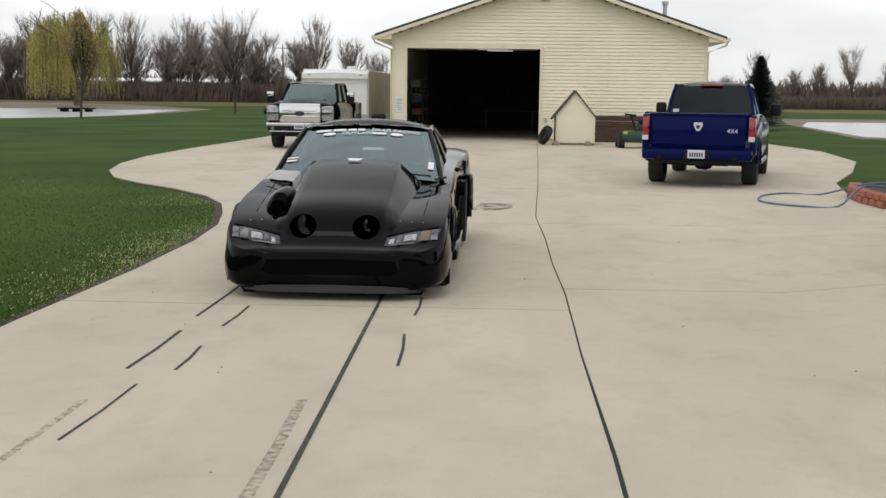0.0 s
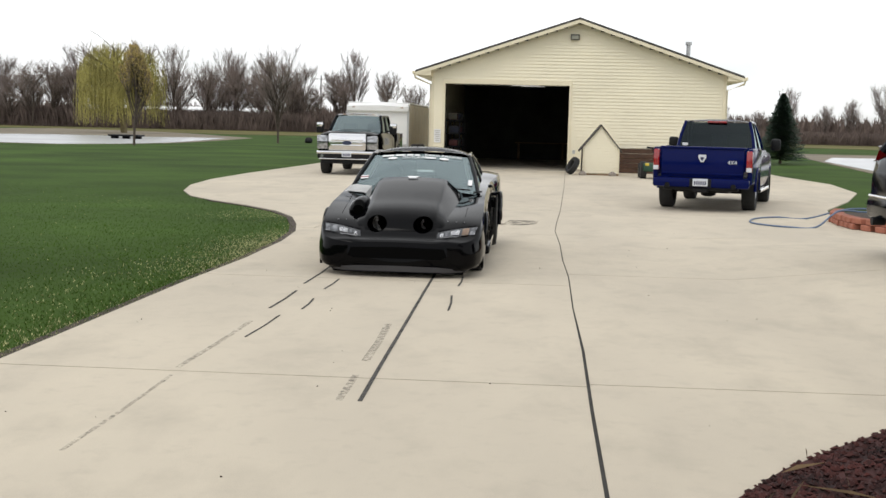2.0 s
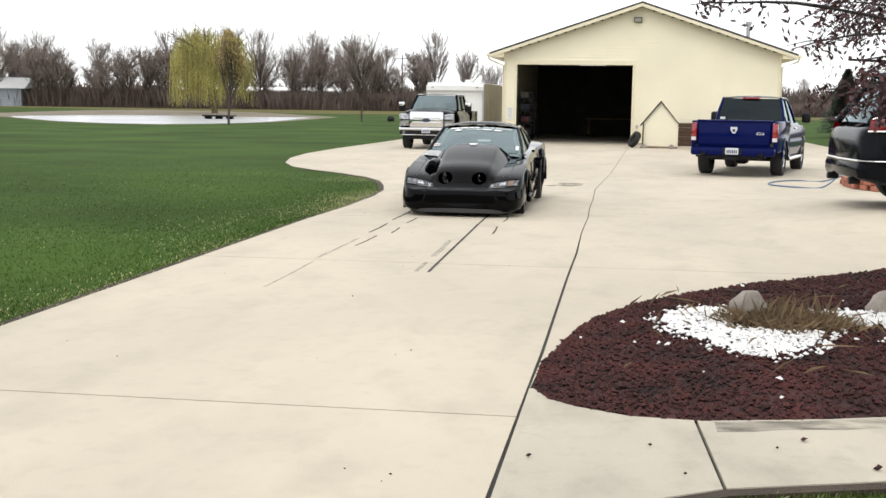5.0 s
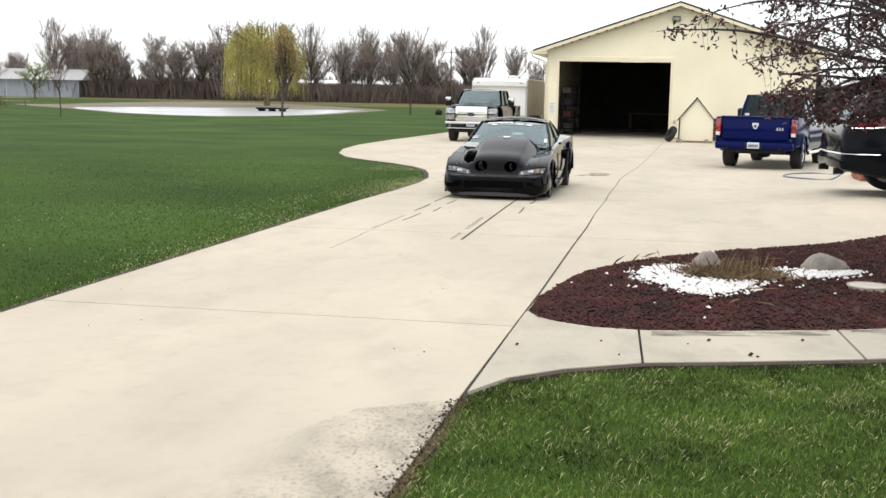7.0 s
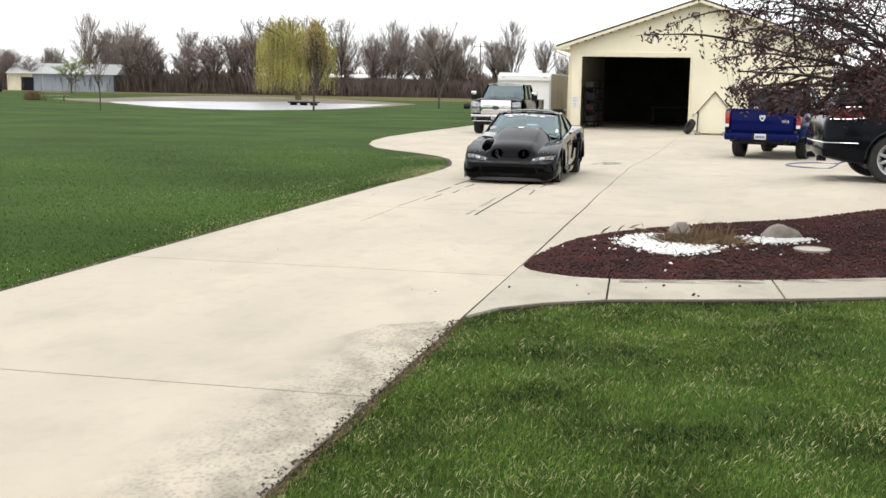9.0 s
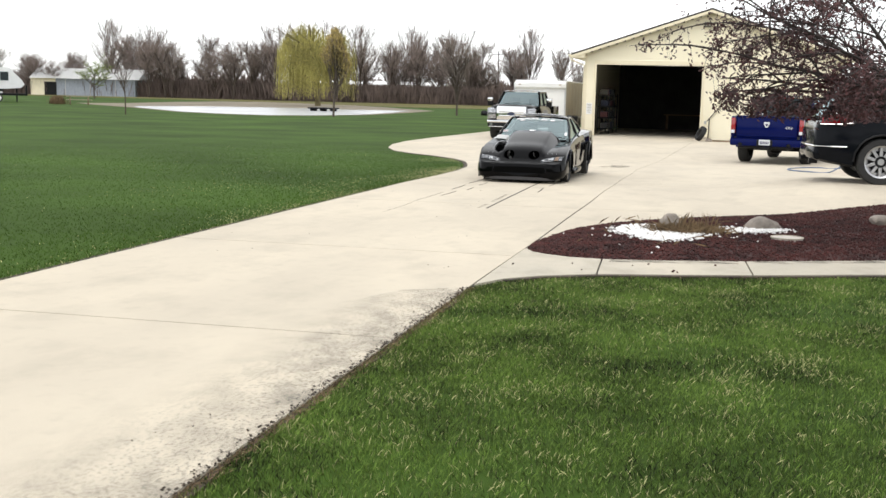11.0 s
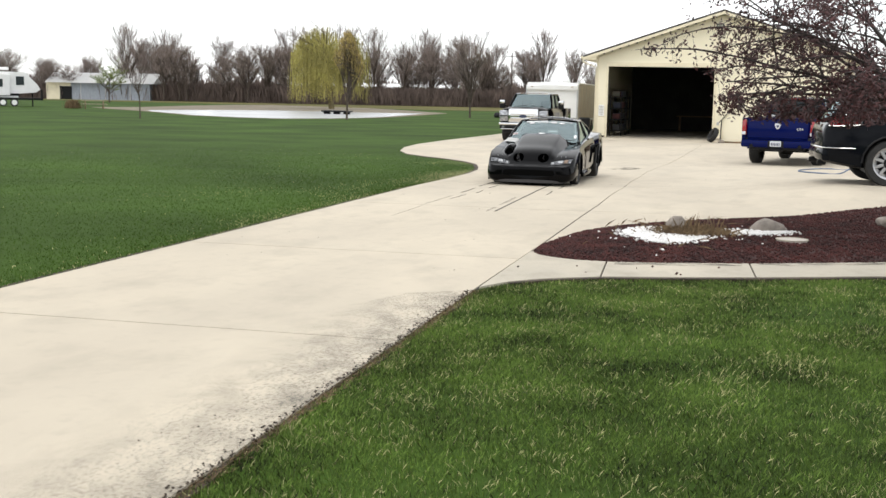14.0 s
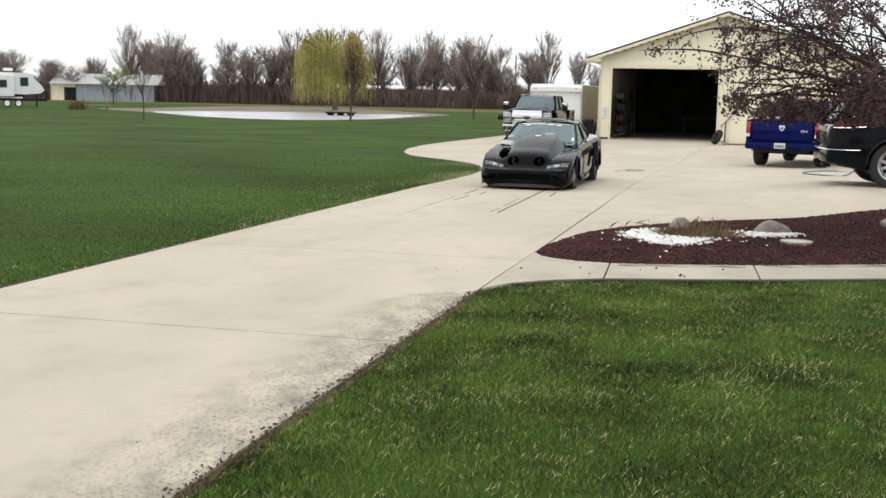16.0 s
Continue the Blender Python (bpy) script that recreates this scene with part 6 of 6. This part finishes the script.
    # spruces
    for x, y, h, seed in ((13.9, 62.5, 4.0, 1), (11.3, 75.0, 3.6, 2)):
        s = thing("spruce", "dark blue-green conical spruce on the lawn", "tree", pose(x, y, gl), "spruces")
        part("trunk", cyl((0, 0, 0), (0, 0, h * 0.95), 0.09, 0.01, 8), M_BARK, s)
        rng = random.Random(seed)
        vs, fs = [], []
        for k in range(420):
            f = (k / 420) ** 0.9
            z, reach = 0.25 + f * (h - 0.3), (1 - f) ** 0.85 * h * 0.36 * rng.uniform(0.75, 1.12) + 0.06
            a = k * 2.4 + rng.uniform(-.3, .3)
            ca, sa = math.cos(a), math.sin(a)
            for q in range(16):
                u = q / 15
                cx, cz = reach * u, z - 0.16 * reach * u + 0.12 * reach * u * u
                for sgn in (-1, 1):
                    l = (0.34 * (1 - 0.5 * u)) * min(1, reach + 0.3)
                    tip = (cx + 0.5 * l, sgn * l * 0.8, cz - 0.05 * l + rng.uniform(-.06, .02))
                    n = len(vs)
                    for px, py, pz in ((cx - 0.03, 0, cz), (cx + 0.05, 0, cz + 0.02), tip):
                        vs.append((px * ca - py * sa, px * sa + py * ca, pz))
                    fs.append((n, n + 1, n + 2))
        me = bpy.data.meshes.new("crown")
        me.from_pydata(vs, [], fs)
        me.materials.append(M_NEEDLE)
        o = new("crown", me)
        o.parent = s


def build_crabapple():
    t = thing("crabapple_tree", "crabapple tree with dark wine-red young leaves over the bed", "tree", pose(4.9, 0.1, bed_z(4.9, 0.1) - 0.02))
    rng = random.Random(77)
    wood, twigs, leaf_spots = bmesh.new(), [], []
    tube([(0, 0, 0), (-0.02, 0, 0.5), (0.03, 0.02, 1.5)], 0.085, 10, wood, 0.8)

    def pruned(q):
        x = q.x + 4.9
        return x < 1.6 or q.z < np.interp(x, (1.6, 2.0, 2.5, 2.65, 3.4), (2.05, 1.95, 1.74, 1.34, 1.30))

    def limb(p, d, length, r, level):
        pts, q, dd = [p], p, d
        for k in range(6):
            dd = (dd + Vector((rng.uniform(-.16, .16), rng.uniform(-.16, .16), rng.uniform(-.12, .10) - 0.05 * level))).normalized()
            q = q + dd * length / 6
            pts.append(q)
        while len(pts) > 3 and any(pruned(v) for v in pts):
            pts.pop()
        if any(pruned(v) for v in pts):
            return
        tube(pts, r, 6 if level == 0 else 4, wood, 0.3, False)
        if level >= 1 or length > 2.2:
            for k in range(1 if level else 4, len(pts)):
                leaf_spots.append((pts[k], level))
                leaf_spots.append(((pts[k] + pts[k - 1]) / 2, level))
        if level < 3:
            for k in range((6, 3, 3)[level]):
                f = rng.uniform(0.25, 1.0)
                n = len(pts) - 1
                i = min(n - 1, int(f * n))
                st = pts[i].lerp(pts[i + 1], f * n - i)
                a = rng.uniform(0, 6.3)
                nd = (dd * 0.8 + Vector((math.cos(a), math.sin(a), rng.uniform(-0.5, 0.55))) * 0.75).normalized()
                limb(st, nd, length * rng.uniform(0.38, 0.6), r * 0.45, level + 1)

    for a, el, l in ((180, 0.24, 2.55), (171, 0.42, 2.6), (196, 0.30, 2.7), (190, 0.52, 2.4), (205, 0.06, 1.6), (152, 0.4, 1.9), (186, 0.02, 1.9), (178, 0.12, 2.2), (168, 0.16, 2.0), (120, 0.4, 1.7), (225, 0.45, 1.8), (60, 0.5, 2.0), (0, 0.5, 2.0), (300, 0.45, 1.9), (185, 0.75, 1.7), (20, 1.1, 2.0), (135, 0.9, 1.8), (215, 0.8, 1.8), (100, 0.1, 1.4), (250, 0.1, 1.3)):
        d = Vector((math.cos(radians(a)) * math.cos(el), math.sin(radians(a)) * math.cos(el), math.sin(el)))
        limb(Vector((0, 0, rng.uniform(1.2, 1.5))), d, l, 0.027, 0)
    part("trunk", wood, M_CRABBARK, t, smooth=True)
    vs, fs = [], []
    for p, level in leaf_spots:
        for _ in range(rng.choice((0, 1, 1, 1, 2))):
            c = p + Vector((rng.gauss(0, .035), rng.gauss(0, .035), rng.gauss(0, .03)))
            u = Vector((rng.uniform(-1, 1), rng.uniform(-1, 1), rng.uniform(-1, 1))).normalized()
            v = u.orthogonal().normalized()
            l, w = rng.uniform(0.018, 0.036), rng.uniform(0.009, 0.016)
            n = len(vs)
            vs += [tuple(c - u * l), tuple(c + v * w), tuple(c + u * l), tuple(c - v * w)]
            fs += [(n, n + 1, n + 2), (n, n + 2, n + 3)]
    me = bpy.data.meshes.new("foliage")
    me.from_pydata(vs, [], fs)
    me.materials.append(M_CRAB)
    o = new("foliage", me)
    o.parent = t
    o["label"] = "small wine-red leaves and buds"


# ---- planter, hose, marks, distance ----
def build_planter():
    pl = thing("planter_wall", "curved low wall of red landscape blocks", "planter")
    ring = [(6.35, 19.0), (6.0, 17.9), (5.88, 16.9), (5.86, 15.9), (6.1, 15.1), (6.55, 14.5), (7.2, 14.0), (8.0, 13.65), (9.0, 13.45), (10.0, 13.35)]
    pts = []
    for a, b in zip(ring, ring[1:]):
        for k in range(6):
            pts.append((a[0] + (b[0] - a[0]) * k / 6, a[1] + (b[1] - a[1]) * k / 6))
    acc, last, n = 0.0, pts[0], 0
    me = None
    for row in range(2):
        acc, last = (0.14 if row else 0.0), pts[0]
        for p, q in zip(pts, pts[1:]):
            acc += math.dist(p, q)
            if acc >= 0.29:
                acc = 0.0
                ang = math.atan2(q[1] - p[1], q[0] - p[0])
                if me is None:
                    tmp = part("block", box(0, 0, 0, 0.28, 0.2, 0.095, 0.012, seg=1), M_BRICK, pl)
                    me, ob = tmp.data, tmp
                else:
                    ob = new("block", me)
                    ob.parent = pl
                ob.matrix_basis = pose(q[0], q[1], gz(q[0], q[1]) + 0.05 + 0.10 * row, 0, 0, math.degrees(ang))
    soil = [(x + 0.1, y) for x, y in ring] + [(12, 13.5), (12, 19.5)]
    tagged(link_mesh("planter_soil", prism(soil, -0.1, 0.13, fall=True), M_SOIL), "dark planter soil", "soil", kind="structure")
    b = thing("evergreen_shrub", "low dark evergreen shrub in the block planter", "shrub", pose(7.6, 16.6, gz(7.6, 16.6) + 0.1))
    rng = np.random.default_rng(8)
    d = rng.normal(size=(9000, 3))
    d /= np.linalg.norm(d, axis=1)[:, None]
    d[:, 2] = abs(d[:, 2])
    d *= np.array([1.15, 1.0, 0.85]) * (0.75 + 0.25 * rng.random((9000, 1))) * (1 + 0.12 * np.sin(d[:, :1] * 9) * np.cos(d[:, 1:2] * 7))
    blades("foliage", d, 0.13, 0.05, mat("shrub needles", (0.03, 0.05, 0.02), 0.9, islands=0.6), b, lean=1.5, seed=3, label="dense dark evergreen foliage")
    part("core", rock_mesh(0.80, 4, 0.95, 2), M_SOIL, b)
    h = thing("garden_hose", "blue-grey garden hose looped on the concrete", "hose")
    loop = [(7.0, 17.2), (6.2, 17.6), (5.6, 18.4), (5.1, 18.6), (4.6, 18.0), (4.3, 17.0), (4.32, 16.3), (4.7, 15.75), (5.2, 15.9), (5.7, 16.5), (6.2, 16.6), (7.2, 16.2)]
    part("hose", tube(smooth_line([(x, y, gz(x, y) + (0.015 if x < 5.7 else 0.26)) for x, y in loop]), 0.016, 7), M_HOSE, h, smooth=True)


def smooth_line(pts, n=6):
    pts = [Vector(p) for p in pts]
    out = []
    for i in range(len(pts) - 1):
        p0, p1, p2, p3 = pts[max(i - 1, 0)], pts[i], pts[i + 1], pts[min(i + 2, len(pts) - 1)]
        for k in range(n):
            t = k / n
            out.append(0.5 * (2 * p1 + (p2 - p0) * t + (2 * p0 - 5 * p1 + 4 * p2 - p3) * t * t + (3 * p1 - p0 - 3 * p2 + p3) * t ** 3))
    return out + [pts[-1]]


def mark_mat(name, color, cover, scale, start=0.30, stretch=(3.0, 0.7, 1.0), thin=None):
    """A patchy stain: dark film with gaps."""
    m = bpy.data.materials.new(name)
    m.use_nodes = True
    n, l = m.node_tree.nodes, m.node_tree.links
    b = n["Principled BSDF"]
    b.inputs["Base Color"].default_value, b.inputs["Roughness"].default_value = (*color, 1), 0.9
    co, tex, ramp_node = n.new("ShaderNodeTexCoord"), n.new("ShaderNodeTexNoise"), n.new("ShaderNodeMapRange")
    mp = n.new("ShaderNodeMapping")
    mp.inputs["Scale"].default_value = stretch
    tex.inputs["Scale"].default_value, tex.inputs["Detail"].default_value = scale, 6.0
    ramp_node.inputs[1].default_value, ramp_node.inputs[2].default_value, ramp_node.inputs[4].default_value = start, start + 0.38, cover
    l.new(co.outputs["Object"], mp.inputs[0])
    l.new(mp.outputs[0], tex.inputs["Vector"])
    l.new(tex.outputs["Fac"], ramp_node.inputs[0])
    out = ramp_node.outputs[0]
    if thin:
        # the dirt thins out away from the slab's edge
        sep, away, both = n.new("ShaderNodeSeparateXYZ"), n.new("ShaderNodeMapRange"), n.new("ShaderNodeMath")
        away.inputs[1].default_value, away.inputs[2].default_value = thin
        both.operation = "MULTIPLY"
        l.new(co.outputs["Object"], sep.inputs[0])
        l.new(sep.outputs[0], away.inputs[0])
        l.new(away.outputs[0], both.inputs[0])
        l.new(out, both.inputs[1])
        out = both.outputs[0]
    l.new(out, b.inputs["Alpha"])
    return m


def build_marks():
    strong = mark_mat("tyre mark", (0.06, 0.056, 0.05), 0.85, 9, 0.16)
    faint = mark_mat("faint tyre mark", (0.16, 0.15, 0.13), 0.4, 30, 0.40, (1, 1, 1))

    oily = mark_mat("oily stain", (0.07, 0.065, 0.055), 0.6, 5, 0.38, (1, 1, 1))

    def mark(pts, w, material, label="dark tyre mark on the concrete", z=0.003):
        out = [(x - w / 2, y) for x, y in pts] + [(x + w / 2, y) for x, y in pts[::-1]]
        tagged(link_mesh("tyre_mark", prism(out, z - 0.002, z, fall=True), material), label, "stain", kind="structure")
    mark([(-0.42, 7.6), (-0.38, 6.0), (-0.34, 4.2), (-0.31, 2.8), (-0.29, 2.0)], 0.024, strong)
    mark([(-0.46, 4.3), (-0.43, 3.6), (-0.42, 3.0)], 0.05, faint)
    mark([(-0.41, 2.6), (-0.40, 2.0)], 0.04, faint)
    for a, b, w in (((-1.52, 7.8), (-1.48, 6.2), 0.03), ((-1.45, 5.75), (-1.45, 4.8), 0.03), ((-1.44, 4.2), (-1.45, 2.6), 0.05), ((-1.24, 6.6), (-1.24, 5.9), 0.025),
                    ((-1.22, 5.35), (-1.2, 4.8), 0.025), ((-0.13, 7.1), (-0.12, 6.4), 0.025), ((-0.13, 5.8), (-0.09, 5.0), 0.025), ((-1.3, 4.5), (-1.32, 3.6), 0.02), ((-1.42, 2.4), (-1.40, 0.9), 0.03)):
        mark([a, ((a[0] + b[0]) / 2 + 0.01, (a[1] + b[1]) / 2), b], w * 0.7, strong if a[1] > 4.3 else faint)
    mark([(0.02, 14.3), (0.25, 14.7), (0.3, 15.5)], 0.5, oily, "dark oily stain on the concrete")
    rag = [(0.05, -11.0), (0.89, -11.0), (0.89, -4.3), (0.45, -4.6), (0.05, -5.6)]
    film = mark_mat("edge dirt", (0.17, 0.16, 0.14), 0.28, 3.6, 0.40, (1.3, 0.8, 1), (0.05, 1.0))
    tagged(link_mesh("edge_dirt", prism(rag, 0.001, 0.003, fall=True), film), "grey dirt along the concrete's edge", "stain", kind="structure")
    grit = mark_mat("edge grit", (0.13, 0.12, 0.10), 0.55, 55, 0.50, (1, 0.7, 1), (0.15, 1.0))
    tagged(link_mesh("edge_grit", prism(rag, 0.004, 0.006, fall=True), grit), "fine dark grit by the concrete's edge", "stain", kind="structure")
    stain = mark_mat("path dirt", (0.10, 0.09, 0.075), 0.5, 6, 0.42, (0.5, 1.6, 1))
    for x0, x1 in ((1.8, 2.95), (3.1, 4.3), (4.5, 5.7)):
        xs = [x0 + (x1 - x0) * k / 8 for k in range(9)]
        top = [(x, np.interp(x, [p[0] for p in BED_FRONT], [p[1] for p in BED_FRONT]) - 0.03) for x in xs]
        low = [(x, y - 0.16 - 0.09 * noise.noise((x * 2, 1, 0))) for x, y in top]
        tagged(link_mesh("path_dirt", prism([(float(x), float(y)) for x, y in top + low[::-1]], 0.009, 0.011, fall=True), stain), "dark dirt washed onto the footpath", "stain", kind="structure")
    # leaf litter and pebbles
    rng = random.Random(6)
    holder = thing("pebbles", "scattered small dark pebbles on the concrete", "pebbles", kind="stuff")
    chips("pebbles", [(rng.uniform(-2.4, 4), y, gz(0, y) + 0.003) for y in [rng.uniform(-9, 20) for _ in range(110)]], 0.006, M_SOIL, "small dark pebbles", holder, seed=9)


def build_distance():
    gl = -0.22
    raft = thing("dock_raft", "low dark floating dock on the pond", "dock", pose(-34.5, 89.5, gl + 0.05))
    part("deck", box(0, 0, 0.22, 2.6, 1.6, 0.14, 0.02), M_BLACK, raft)
    for x in (-1.0, 0, 1.0):
        part("float", cyl((x - 0.3, 0, 0.06), (x + 0.3, 0, 0.06), 0.16, seg=12), M_BLACK, raft)
    p = thing("picnic_table", "weathered wooden picnic table on the far lawn", "table", pose(-59.2, 87.6, gl, 0, 0, 33))
    aged = mat("silvered picnic boards", (0.30, 0.27, 0.19), 0.9, vary=0.2, scale=4)
    for y in (-0.3, 0, 0.3):
        part("top_board", box(0, y, 0.78, 2.4, 0.28, 0.06), aged, p)
    for y in (-0.85, 0.85):
        part("bench_board", box(0, y, 0.46, 2.4, 0.3, 0.06), aged, p)
    for x in (-0.85, 0.85):
        for s in (-1, 1):
            part("leg", tube([(x, s * 0.75, 0), (x, s * 0.2, 0.76)], 0.06, 6), M_WOOD, p)
        part("cross_beam", box(x, 0, 0.42, 0.08, 1.9, 0.12), M_WOOD, p)
    b = thing("long_shed", "long low grey shed with a white metal roof", "shed", pose(-118, 193, gl, 0, 0, 12))
    part("wall", box(-4, 3, 1.7, 20, 8, 3.4), mat("blue-grey cladding", (0.30, 0.33, 0.38), 0.6), b)
    roof = bmesh.new()
    for v in ((-15, -2.0, 3.3), (7, -2.0, 3.3), (7, 3, 5.4), (-15, 3, 5.4), (-15, 8, 3.3), (7, 8, 3.3)):
        roof.verts.new(v)
    vs = list(roof.verts)
    for f in ((0, 1, 2, 3), (3, 2, 5, 4), (0, 3, 4), (1, 5, 2)):
        roof.faces.new([vs[i] for i in f])
    bmesh.ops.solidify(roof, geom=roof.faces[:], thickness=0.12)
    part("roof", roof, M_WHITE, b, "white metal roof")
    for x in (-11,):
        part("doorway", box(x, -1.12, 1.3, 2.4, 0.1, 2.6), M_BLACK, b)
    part("gable_wall", box(-12.5, -1.06, 1.7, 5, 0.08, 3.4), M_TRIM, b)
    for x in (-8.0, -3.0, 2.0):
        part("wall_seam", box(x, -1.04, 1.7, 0.12, 0.06, 3.4), M_METAL, b)
    s2 = thing("far_shed", "pale far-off shed roof behind the wood", "shed", pose(-82, 245, gl))
    part("wall", box(0, 0, 1.5, 40, 8, 3.0), mat("pale cladding", (0.5, 0.48, 0.45), 0.6), s2)
    part("roof", loft([(-4.3, [(0, 2.9), (21, 2.9), (21, 3.05), (0, 3.05)]), (0, [(0, 4.6), (21, 4.6), (21, 4.75), (0, 4.75)]), (4.3, [(0, 2.9), (21, 2.9), (21, 3.05), (0, 3.05)])]), M_WHITE, s2)
    r = thing("camper_trailer", "white fifth-wheel camper trailer parked far off", "camper", pose(-73.5, 92.3, gl, 0, 0, 35))
    prof = [(-7, 0.7), (2.0, 0.7), (2.0, 1.3), (3.8, 1.45), (4.2, 1.8), (3.9, 2.3), (2.7, 3.55), (-7, 3.7)]
    part("body", wall_prism(prof, -1.25, 1.25), M_WHITE, r)
    part("window", box(2.2, -1.27, 2.65, 0.8, 0.03, 0.9), M_TINT, r)
    part("slide_out", box(0.1, -1.45, 2.2, 2.2, 0.4, 2.2, 0.04), M_WHITE, r)
    part("window", box(0.0, -1.66, 2.4, 1.0, 0.03, 0.8), M_TINT, r)
    part("stripe", box(-2.4, -1.265, 1.2, 9.0, 0.02, 0.25), M_BLACK, r)
    part("air_conditioner", box(0.6, 0, 3.9, 1.0, 0.9, 0.3, 0.08), M_WHITE, r)
    for x in (-1.6, -0.7):
        part("wheel", cyl((x, -1.2, 0.38), (x, -0.95, 0.38), 0.38, seg=18), M_RUBBER, r)
    part("landing_leg", box(3.4, -0.9, 0.8, 0.15, 0.15, 1.6), M_BLACK, r)
    fb = thing("flatbed_trailer", "low black flatbed trailer with white wheels before the camper", "trailer", pose(-72.0, 90.0, gl, 0, 0, 35))
    part("deck", box(0, 0, 0.78, 9.0, 2.2, 0.22, 0.03), M_BLACK, fb)
    part("headboard", box(4.4, 0, 1.2, 0.15, 2.2, 1.1, 0.02), M_BLACK, fb)
    for x in (0.6, 1.7):
        w = part("wheel", cyl((x, -1.22, 0.40), (x, -0.95, 0.40), 0.40, seg=20), M_RUBBER, fb)
        part("rim", cyl((x, -1.25, 0.40), (x, -1.2, 0.40), 0.27, seg=16), M_WHITE, w)
    bush = thing("dry_bush", "small rounded straw-brown bush on the far lawn", "shrub", pose(-61.2, 87.0, gl))
    r3 = np.random.default_rng(15)
    blades("stems", r3.normal(0, 0.30, (1400, 3)) * np.array([1, 1, 0.0]), 0.62, 0.02, M_STRAW, bush, lean=0.25, seed=16, label="dry brown stems")
    pole = thing("utility_pole", "distant grey utility pole", "pole", pose(-48, 240, gl))
    part("pole", cyl((0, 0, 0), (0, 0, 12), 0.18, 0.12, 8), M_BARK, pole)
    part("cross_arm", box(0, 0, 11.2, 2.4, 0.15, 0.15), M_BARK, pole)
    for x, y in ((-19.5, 92),):
        pot = thing("lawn_ornament", "small dark object standing on the far lawn", "ornament", pose(x, y, gl))
        part("body", rock_mesh(0.32, 2, 0.9, 2), M_BLACK, pot)


build_yard()
build_bed()
build_grass()
build_far_trees()
build_near_trees()
build_crabapple()
build_planter()
build_marks()
build_distance()


motions()
